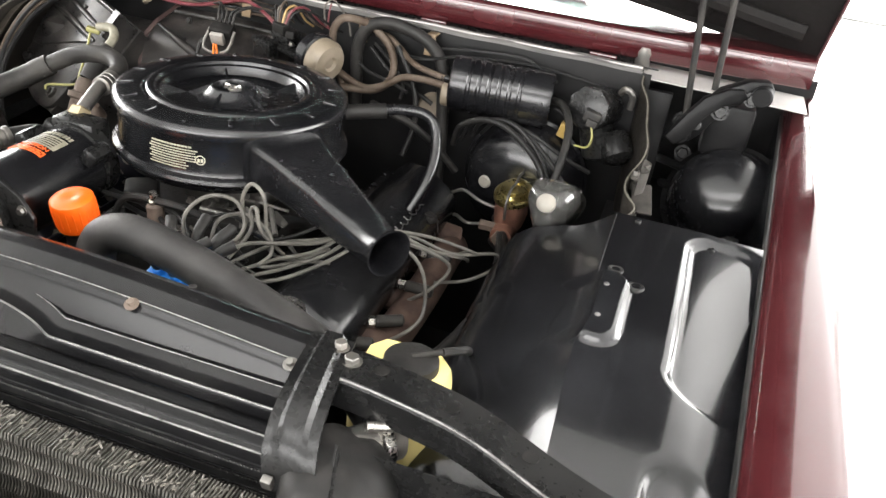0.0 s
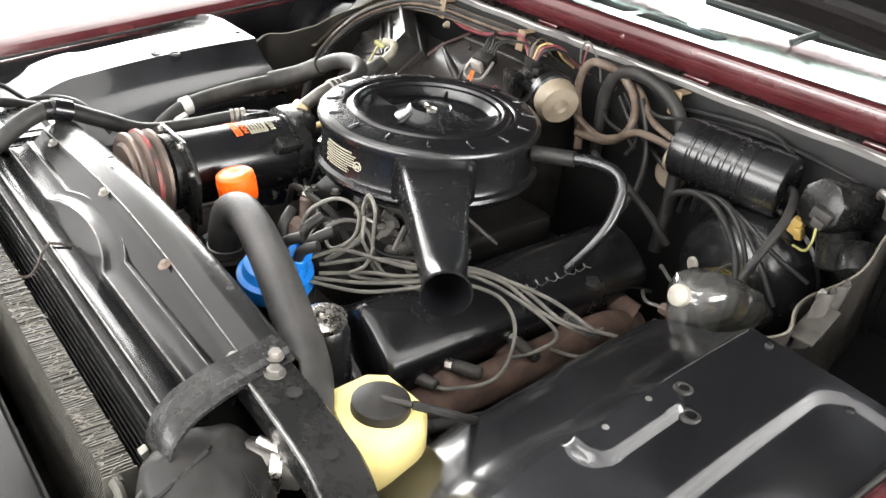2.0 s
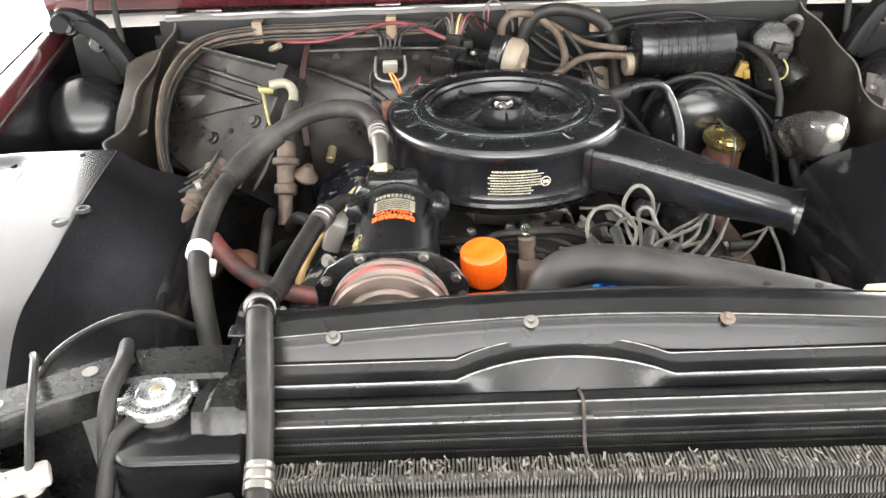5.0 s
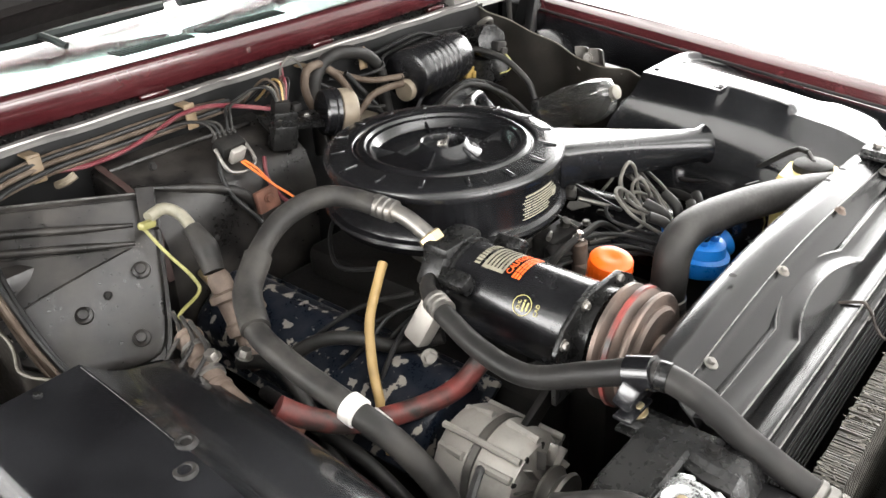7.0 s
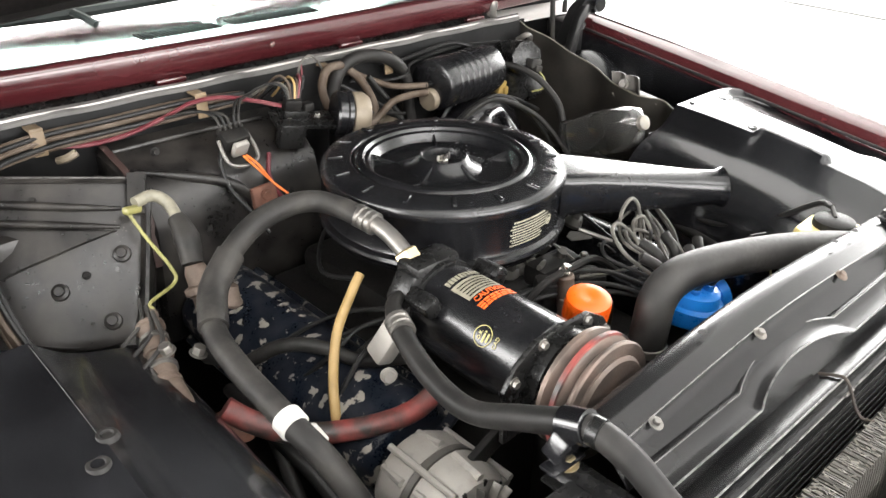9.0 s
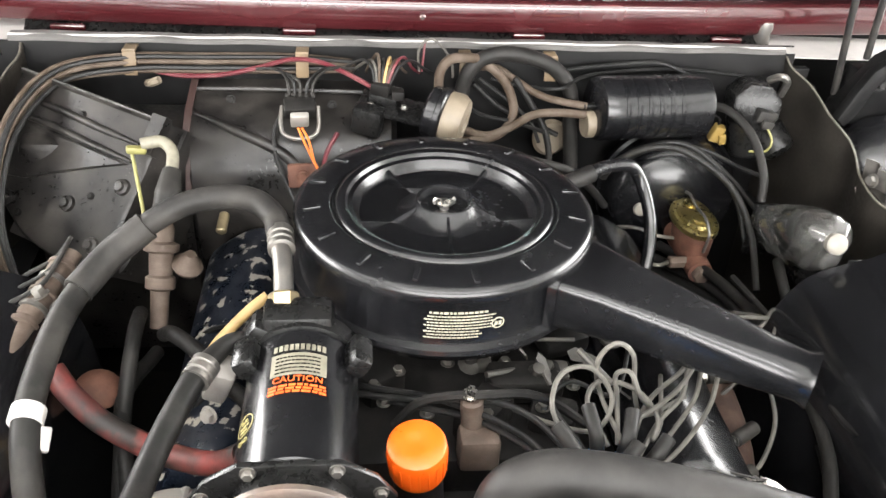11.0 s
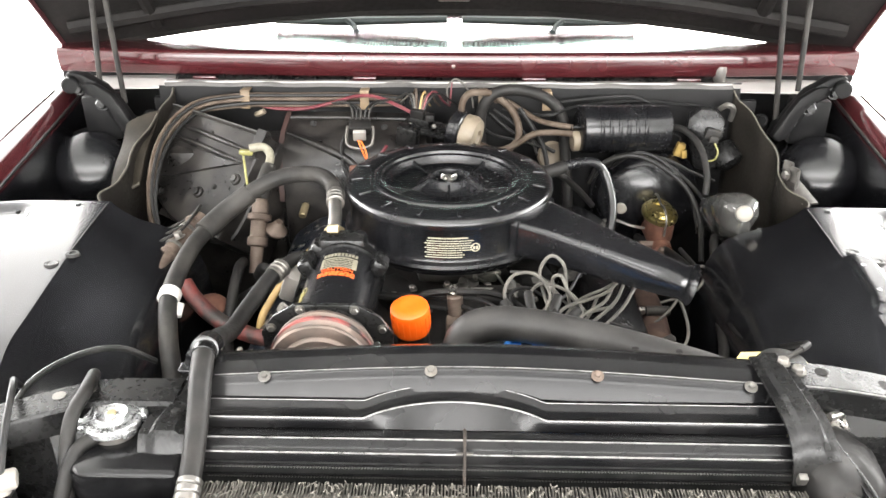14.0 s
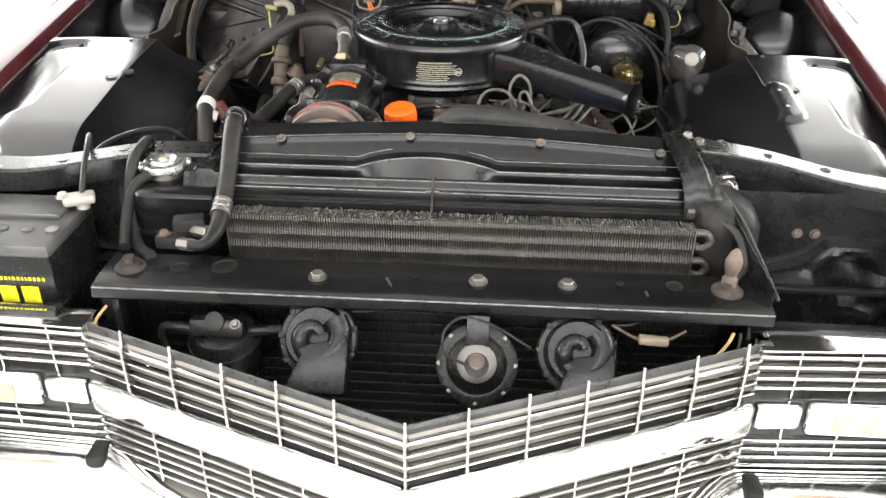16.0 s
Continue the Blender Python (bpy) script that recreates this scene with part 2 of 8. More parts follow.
def lathe(profile, at=(0, 0, 0), axis=(0, 0, 1), seg=40, wobble=0.0):
    """Turns (radius, height) pairs about an axis through at."""
    bm = bmesh.new()
    rings = []
    for r, h in profile:
        if r < 1e-5:
            rings.append([bm.verts.new((0, 0, h))])
        else:
            rings.append([bm.verts.new((r * math.cos(2 * math.pi * k / seg), r * math.sin(2 * math.pi * k / seg), h + wobble * math.sin(4 * math.pi * k / seg))) for k in range(seg)])
    for a, b in zip(rings, rings[1:]):
        for k in range(seg):
            j = (k + 1) % seg
            f = [a[k % len(a)], a[j % len(a)], b[j % len(b)], b[k % len(b)]]
            f = list(dict.fromkeys(f))
            if len(f) > 2:
                bm.faces.new(f)
    if len(rings[0]) > 1 and len(rings[-1]) > 1 and abs(profile[0][1] - profile[-1][1]) < 1e-6:
        for k in range(seg):
            bm.faces.new((rings[-1][k], rings[-1][(k + 1) % seg], rings[0][(k + 1) % seg], rings[0][k]))
        rings = []
    for ring, flip in ((rings[0], True), (rings[-1], False)) if rings else ():
        if len(ring) > 1:
            bm.faces.new(ring[::-1] if flip else ring)
    q = Vector((0, 0, 1)).rotation_difference(Vector(axis).normalized())
    return moved(bm, Matrix.Translation(at) @ q.to_matrix().to_4x4())


def rod(a, b, r, seg=20, chamfer=0.0):
    a, b = Vector(a), Vector(b)
    h, c = (b - a).length, chamfer
    prof = [(r - c, 0), (r, c), (r, h - c), (r - c, h)] if c else [(r, 0), (r, h)]
    return lathe([(0, 0)] + prof + [(0, h)], a, b - a, seg)


def nut(at, r=0.008, h=0.007, axis=(0, 0, 1)):
    """A hexagon head on a washer."""
    return merge(lathe([(0, 0), (r * 1.35, 0), (r * 1.35, 0.0015), (0, 0.0015)], at, axis, 16), lathe([(0, 0.001), (r, 0.001), (r, h * 0.85), (r * 0.85, h), (0, h)], at, axis, 6))


def curve_points(pts, n=6):
    """A smooth line through the points."""
    p = [Vector(q) for q in pts]
    p = [2 * p[0] - p[1]] + p + [2 * p[-1] - p[-2]]
    out = []
    for i in range(1, len(p) - 2):
        for k in range(n):
            t = k / n
            a, b, c, d = p[i - 1 : i + 3]
            out.append(0.5 * (2 * b + (c - a) * t + (2 * a - 5 * b + 4 * c - d) * t * t + (3 * b - a - 3 * c + d) * t**3))
    return out + [p[-2]]


def tube(pts, r, seg=10, n=6, radii=None, hollow=False):
    """A hose, pipe or wire along the points; radii: one for each point."""
    line = curve_points(pts, n) if n > 1 else [Vector(p) for p in pts]
    if radii:
        rs = [radii[min(i // n, len(radii) - 1)] * (1 - (i % n) / n) + radii[min(i // n + 1, len(radii) - 1)] * (i % n) / n for i in range(len(line))]
    else:
        rs = [r] * len(line)
    bm = bmesh.new()
    side = None
    rings = []
    for i, p in enumerate(line):
        d = (line[min(i + 1, len(line) - 1)] - line[max(i - 1, 0)]).normalized()
        if side is None:
            side = d.orthogonal().normalized()
        side = (side - side.dot(d) * d).normalized()
        up = d.cross(side)
        rings.append([bm.verts.new(p + rs[i] * (math.cos(2 * math.pi * k / seg) * side + math.sin(2 * math.pi * k / seg) * up)) for k in range(seg)])
    for a, b in zip(rings, rings[1:]):
        for k in range(seg):
            bm.faces.new((a[k], a[(k + 1) % seg], b[(k + 1) % seg], b[k]))
    bm.faces.new(rings[0][::-1])
    bm.faces.new(rings[-1])
    return bm


def sheet(fn, nu, nv, thick=0.002):
    """A pressed sheet: fn(u, v) gives its upper side; the lower one lies thick beneath."""
    top = [[Vector(fn(i / nu, j / nv)) for j in range(nv + 1)] for i in range(nu + 1)]
    bm = bmesh.new()
    vt, vb = [], []
    for i in range(nu + 1):
        rt, rb = [], []
        for j in range(nv + 1):
            du = top[min(i + 1, nu)][j] - top[max(i - 1, 0)][j]
            dv = top[i][min(j + 1, nv)] - top[i][max(j - 1, 0)]
            nn = du.cross(dv)
            nn = nn.normalized() if nn.length > 1e-9 else Vector((0, 0, 1))
            rt.append(bm.verts.new(top[i][j]))
            rb.append(bm.verts.new(top[i][j] - nn * thick))
        vt.append(rt)
        vb.append(rb)
    for i in range(nu):
        for j in range(nv):
            bm.faces.new((vt[i][j], vt[i + 1][j], vt[i + 1][j + 1], vt[i][j + 1]))
            bm.faces.new((vb[i][j], vb[i][j + 1], vb[i + 1][j + 1], vb[i + 1][j]))
    rim = [(i, 0) for i in range(nu)] + [(nu, j) for j in range(nv)] + [(i, nv) for i in range(nu, 0, -1)] + [(0, j) for j in range(nv, 0, -1)]
    for (a, b), (c, d) in zip(rim, rim[1:] + rim[:1]):
        bm.faces.new((vt[a][b], vb[a][b], vb[c][d], vt[c][d]))
    return bm


def strip(section, x0, x1, nx=24, thick=0.002, bow=lambda x: (0, 0)):
    """A pressed strip: a section of (y, z) pairs drawn out along x; bow moves it in y and z."""
    m = len(section) - 1

    def at(u, v):
        x = x0 + (x1 - x0) * v
        y, z = section[round(u * m)]
        dy, dz = bow(x)
        return (x, y + dy, z + dz)

    return sheet(at, m, nx, thick)


def loft(rings, caps=True):
    """Skins rings of equally many points."""
    bm = bmesh.new()
    vs = [[bm.verts.new(p) for p in ring] for ring in rings]
    n = len(vs[0])
    for a, b in zip(vs, vs[1:]):
        for k in range(n):
            bm.faces.new((a[k], a[(k + 1) % n], b[(k + 1) % n], b[k]))
    if caps:
        bm.faces.new(vs[0][::-1])
        bm.faces.new(vs[-1])
    return bm


def prism(outline, z0, z1, bevel=0.0, m=None):
    """An outline in x and y, drawn up from z0 to z1."""
    bm = loft([[(x, y, z0) for x, y in outline], [(x, y, z1) for x, y in outline]])
    if bevel:
        bmesh.ops.recalc_face_normals(bm, faces=bm.faces)
        bmesh.ops.bevel(bm, geom=[e for e in bm.edges if e.calc_face_angle(0) > 0.5], offset=bevel, segments=2, affect="EDGES", profile=0.5)
    return moved(bm, m) if m else bm


def smooth_step(a, b, x):
    t = min(1.0, max(0.0, (x - a) / (b - a)))
    return t * t * (3 - 2 * t)


def rounded(px, py, cx, cy, hx, hy, r):
    """Signed distance to a rounded rectangle."""
    qx, qy = abs(px - cx) - hx + r, abs(py - cy) - hy + r
    return math.hypot(max(qx, 0), max(qy, 0)) + min(max(qx, qy), 0) - r


def lettering(text, size, m, depth=0.0004):
    """Raised letters in the built-in font, centred, on the pose m."""
    c = bpy.data.curves.new("text", "FONT")
    c.body, c.size, c.extrude, c.align_x, c.align_y = text, size, depth, "CENTER", "CENTER"
    ob = new("text", c)
    bpy.context.view_layer.update()
    me = bpy.data.meshes.new_from_object(ob.evaluated_get(bpy.context.evaluated_depsgraph_get()))
    bpy.data.objects.remove(ob)
    bm = bmesh.new()
    bm.from_mesh(me)
    return moved(bm, m)


def bars(rows, m, seed=1, depth=0.0005):
    """Unreadable lines of print as plain bars: rows of (u, v, length, height, word length)."""
    rnd = random.Random(seed)
    bm = bmesh.new()
    for u, v, length, height, word in rows:
        x = u
        while x < u + length:
            w = min(word * rnd.uniform(0.5, 1.4), u + length - x)
            if w > height * 0.3:
                bmesh.ops.create_cube(bm, size=1.0, matrix=Matrix.Translation((x + w / 2, v, depth / 2)) @ Matrix.Diagonal((w, height, depth, 1)))
            x += w + height * 0.5
    return moved(bm, m)


def wrapped(bm, radius, axis_x, axis_z, start=0.0):
    """Bends a flat print (x along the roll, y along the axis, z outwards) round an upright cylinder whose middle is (axis_x, axis_z)."""
    for v in bm.verts:
        a = start + v.co.x / radius
        r = radius + v.co.z
        v.co = Vector((axis_x + r * math.sin(a), axis_z - r * math.cos(a), v.co.y))
    return bm


# ---- the room ----
def room():
    single("floor", box(0, 0.5, -0.05, 13, 14, 0.1, 0), ROOM_FLOOR, "pale sealed concrete showroom floor", "floor", kind="structure")
    single("ceiling", box(0, 0.5, 4.9, 13, 14, 0.1, 0), ROOM_WHITE, "plain white ceiling", "ceiling", kind="structure")
    for name, x, y, sx, sy in (("wall_north", 0, 7.45, 13, 0.1), ("wall_south", 0, -6.45, 13, 0.1), ("wall_east", 6.45, 0.5, 0.1, 13.8), ("wall_west", -6.45, 0.5, 0.1, 13.8)):
        single(name, box(x, y, 2.425, sx, sy, 4.83, 0), ROOM_WHITE, "plain bright white wall", "wall", kind="structure")


room()


# ---- car body ----
def wall_x(y):
    """The inner side of the fender, which draws in towards the nose."""
    return 0.9405 + 0.047 * y


def wall_z(y):
    """The height of the fender's inner edge, which falls towards the nose."""
    return 0.897 + 0.105 * y


def fender(sign, name):
    """Burgundy fender: inner flange, gutter, crowned top and outer side."""

    def at(u, v):
        y = -1.02 + 2.3 * v
        w = wall_x(min(y, 0.7))
        prof = [(w, 0.950), (w, 0.953), (w, 0.957), (w + 0.001, 0.962), (w + 0.004, 0.967), (w + 0.009, 0.974), (w + 0.014, 0.981), (w + 0.022, 0.986), (w + 0.036, 0.990), (w + 0.060, 0.993), (1.01, 0.995), (1.035, 0.990), (1.05, 0.975), (1.052, 0.93), (1.045, 0.8), (1.035, 0.6), (1.01, 0.4), (1.0, 0.2)]
        x, z = prof[round(u * (len(prof) - 1))]
        return (x, y, z + (wall_z(min(y, 0.95)) - 0.953) * smooth_step(0.4, 0.93, z))

    bm = sheet(at, 17, 24, -0.0015)
    root = thing(name, (sign * 1.0, 0, 0), "glossy burgundy front fender with a rolled gutter edge", "fender")
    part("panel", bm if sign > 0 else mirrored(bm), BURGUNDY, root)
    inner = sheet(lambda u, v: (wall_x(-1.02 + 1.9 * v) - 0.001, -1.02 + 1.9 * v, 0.40 + (wall_z(-1.02 + 1.9 * v) - 0.398) * u), 3, 16, -0.002)
    part("inner_wall", inner if sign > 0 else mirrored(inner), BLACK, root, "black painted inner wall")
    seal = tube([(wall_x(y) - 0.001, y, wall_z(y) + 0.013) for y in (-0.95, -0.6, -0.3, 0, 0.3, 0.55)], 0.004, 8)
    part("weather_strip", seal if sign > 0 else mirrored(seal), RUBBER, root, "black rubber weather strip along the gutter")


for s_, n_ in ((1, "fender"), (-1, "fender")):
    fender(s_, n_)


def apron_height(x, y, pocket):
    """The pressed top of the wheelhouse: a long outer recess, a small raised oval on one side and the fall to the nose."""
    z = 0.917 + 0.035 * y - 0.17 * y * y
    d = rounded(x, y, 0.880, -0.205, 0.056, 0.185, 0.04)
    z -= 0.012 * smooth_step(0.007, -0.010, d)
    if pocket:
        d = rounded(x, y, 0.724, -0.268, 0.025, 0.074, 0.025)
        z += 0.012 * smooth_step(0.009, -0.004, d)
    d = rounded(x, y, 0.862, -0.60, 0.042, 0.115, 0.035)
    z -= 0.014 * smooth_step(0.010, -0.014, d)
    z -= (0.004 + 0.032 * smooth_step(0.0, -0.42, y)) * smooth_step(0.83, 0.94, x)
    z -= 0.035 * smooth_step(-0.42, -0.64, y)
    return z


def apron(sign, label):
    """Wheelhouse: pressed flat top with a creased inner edge, bulging side towards the engine and rear wall."""
    crease = 0.704 if sign > 0 else 0.682
    side = [(0.49, 0.30), (0.505, 0.48), (0.517, 0.62), (0.530, 0.72), (0.548, 0.785), (0.572, 0.826), (0.602, 0.848), (0.634, 0.860), (0.660, 0.870), (0.683, 0.887), (0.704, 0.909)]
    line = curve_points([(x, 0, z) for x, z in side], 3)
    nl = len(line) - 1

    def edge(y):
        return crease + 0.010 * smooth_step(-0.34, -0.60, y) + (0.007 * smooth_step(-0.18, -0.21, y) * smooth_step(-0.35, -0.30, y) if sign > 0 else -0.03 * smooth_step(-0.42, -0.62, y))

    def at(u, v):
        y = -0.004 - 0.66 * v
        w = wall_x(y) - 0.003
        ridge = edge(y)
        k = round(u * (nl + 44))
        if k <= nl:
            a = k / nl
            p = line[k]
            bulge = 0.022 * math.sin(math.pi * a) ** 1.5 * smooth_step(-0.66, -0.30, y)
            z0 = apron_height(ridge, y, False)
            return (p.x + (ridge - 0.704) * (0.35 + 0.65 * a) - bulge, y, p.z + (z0 - 0.909) * min(1.0, 1.7 * a))
        x = ridge + (w - ridge) * (k - nl) / 44
        return (x, y, apron_height(x, y, sign > 0))

    bm = sheet(at, nl + 44, 150, 0.002)
    root = thing("wheelhouse", (sign * 0.8, -0.4, 0), label, "wheelhouse")
    part("panel", bm if sign > 0 else mirrored(bm), BLACK, root)
    spots = ((0.728, -0.174, 0.010), (0.761, -0.204, 0.011)) if sign > 0 else ((0.700, -0.238, 0.011), (0.676, -0.205, 0.010))
    for x, y, r in spots:
        z = apron_height(x, y, sign > 0)
        ring = lathe([(0, 0.0012), (r * 0.6, 0.0012), (r * 0.75, 0.0038), (r * 1.1, 0.0038), (r * 1.35, -0.002)], (sign * x, y, z), (0, 0.08, 1), 24)
        part("plug", ring, RUBBER, root, "black rubber drain plug")
    if sign > 0:
        for y in (-0.232, -0.302):
            part("rivet", lathe([(0.0048, 0), (0.004, 0.0024), (0, 0.0032)], (0.722, y, apron_height(0.722, y, True)), (0, 0, 1), 14), EDGE, root, "bright pop rivet on the raised oval")
    # pale tubes paint the light lines on the crease and rear edge
    worn = [(sign * (edge(y) + 0.001), y, apron_height(edge(y), y, False) + 0.0006) for y in [-0.010 - 0.016 * k for k in range(13)]]
    part("worn_edge", tube(worn, 0.0014, 6, 2), EDGE, root, "worn paint with a painted glint along the crease")
    worn = [(sign * (edge(-0.008) + 0.018 * k), -0.006, apron_height(edge(-0.008) + 0.018 * k, -0.006, False) + 0.0004) for k in range(12)]
    part("worn_edge", tube(worn, 0.0011, 6, 2), EDGE, root, "worn paint with a painted glint along the rear edge")
    rear = sheet(lambda u, v: (sign * (0.62 + (wall_x(0) - 0.625) * u), 0.002, 0.35 + 0.52 * v), 4, 6, 0.002)
    part("rear_wall", rear, BLACK, root)
    for x, y in ((0.86, -0.03), (0.74, -0.02)):
        part("bolt", nut((sign * x, y, apron_height(x, y, False)), 0.006, 0.005), BLACK_DIRTY, root)
    return root


apron(1, "satin black pressed wheelhouse panel with a raised oval pad")
apron(-1, "satin black pressed wheelhouse panel with two drain plugs")


def cavity(sign):
    """The dark recess between wheelhouse and cowl, with the round inner housing and the ragged splash shield."""
    root = thing("side_recess", (sign * 0.8, 0.25, 0), "dark sheet metal recess behind the wheelhouse", "inner panel")
    f = sheet(lambda u, v: (sign * (0.66 + (wall_x(0.3) - 0.66) * u), 0.0 + 0.62 * v, 0.70 + 0.05 * v), 4, 6, 0.002)
    part("floor_panel", f, DEEP, root)
    part("back_panel", sheet(lambda u, v: (sign * (0.66 + 0.36 * u), 0.60, 0.6 + 0.44 * v), 4, 4, 0.002), DEEP, root)
    ax = (-sign * 0.2, -0.75, 0.6)
    dome = lathe([(0.115, 0), (0.113, 0.03), (0.100, 0.055), (0.094, 0.058), (0.090, 0.085), (0.075, 0.108), (0.045, 0.122), (0.02, 0.126), (0, 0.126)], (sign * 0.895, 0.42, 0.80), ax, 36)
    part("dome", dome, GLOSS, root, "glossy black domed housing")
    part("dome_ring", lathe([(0.113, 0), (0.126, 0.004), (0.126, 0.014), (0.113, 0.02)], (sign * 0.895, 0.42, 0.80), ax, 36), DEEP, root)
    for k in range(3):
        part("inner_rail", tube([(sign * (0.74 + 0.02 * k), 0.50 - 0.05 * k, 0.84 - 0.035 * k), (sign * (0.80 + 0.03 * k), 0.44 - 0.05 * k, 0.85 - 0.035 * k), (sign * 0.93, 0.40 - 0.05 * k, 0.845 - 0.035 * k)], 0.009, 8), DEEP, root)
    for x, z in ((0.77, 0.93), (0.83, 0.90), (0.79, 0.86)):
        part("inner_bolt", nut((sign * x, 0.50, z), 0.013, 0.012, (0, -1, 0.3)), DEEP, root)
    edge = [(0.672, 0.455, 1.022), (0.690, 0.40, 1.0), (0.700, 0.30, 0.968), (0.722, 0.20, 0.935), (0.712, 0.12, 0.915), (0.712, 0.05, 0.905), (0.706, 0.0, 0.903)]
    line = curve_points(edge, 8)
    n = len(line) - 1
    rag = [0.005 * math.sin(9 * k / n + 0.5) + 0.0018 * math.sin(31 * k / n + 1) for k in range(n + 1)]

    def flap(u, v):
        k = round(u * n)
        p = line[k]
        z = 0.26 + (p.z - 0.26) * v
        return (sign * (p.x + (rag[k] + 0.010 * math.sin(13 * u + 3)) * v * v) + 0.004 * math.sin(9 * u + 5 * v), p.y, z + 0.7 * rag[k] * v)

    part("splash_shield", sheet(flap, n, 10, 0.004), SHIELD, root, "dusty brown-black rubber splash shield with a ragged edge")
    part("shield_edge", tube([flap(k / n, 1.0) for k in range(n + 1)], 0.0018, 6, 2), SHIELD_EDGE, root, "pale frayed upper edge")
    part("corner_panel", box(sign * 0.705, 0.475, 0.70, 0.07, 0.018, 0.58, 0.002), DEEP, root)
    if sign > 0:
        plate = sheet(lambda u, v: (0.722 + 0.012 * abs(math.sin(2 * math.pi * u)) - 0.004 * v, 0.115 + 0.075 * u - 0.02 * v, 0.945 - 0.085 * v), 16, 4, 0.003)
        br = part("shield_bracket", plate, FOLDED, root, "folded bare steel bracket")
        part("bracket_foot", box(0.735, 0.105, 0.905, 0.035, 0.09, 0.005, 0.002, (10, 0, 8)), FOLDED, br)
        for y, z in ((0.150, 0.925), (0.165, 0.900)):
            part("bracket_bolt", nut((0.718, y, z), 0.009, 0.010, (-1, -0.2, 0.2)), STEEL, br)
    else:
        fold = sheet(lambda u, v: (-0.690 - 0.075 * v - 0.012 * math.sin(math.pi * v), 0.36 - 0.19 * u - 0.02 * v, 0.990 - 0.105 * u - 0.028 * v * (1 + u) - 0.006 * math.sin(8 * u)), 14, 8, 0.004)
        part("shield_fold", fold, SHIELD_TAN, root, "tan-brown folded rubber flap hanging over the recess")
        part("fold_edge", tube([(-0.690 - 0.075 * v - 0.012 * math.sin(math.pi * v), 0.17 - 0.02 * v, 0.885 - 0.056 * v) for v in (0, 0.25, 0.5, 0.75, 1.0)], 0.0028, 6, 3), SHIELD_EDGE, root)


FOLDED = mat("scuffed_grey_bracket_steel", (0.075, 0.07, 0.064), 0.45, 0.6, var=0.5, dust=0.5, dust_col=(0.05, 0.045, 0.04), scale=40, bump=0.15)
SHIELD = mat("dusty_splash_rubber", (0.016, 0.014, 0.012), 0.55, dust=0.5, dust_col=(0.028, 0.024, 0.019), scale=16, bump=0.08, spec=0.2)
SHIELD_TAN = mat("brown_dusted_rubber", (0.018, 0.0155, 0.012), 0.6, dust=0.6, dust_col=(0.038, 0.032, 0.024), scale=18, bump=0.08, spec=0.15)
SHIELD_EDGE = mat("frayed_pale_rubber_edge", (0.11, 0.10, 0.08), 0.6, var=0.5, dust=0.6, dust_col=(0.04, 0.036, 0.03), scale=45, bump=0.1)


cavity(1)
cavity(-1)


# green-black paints the dark windscreen reflection onto the wipers
WIPER = mat("wiper_and_dark_green_reflection", (0.010, 0.016, 0.015), 0.45, scale=20)


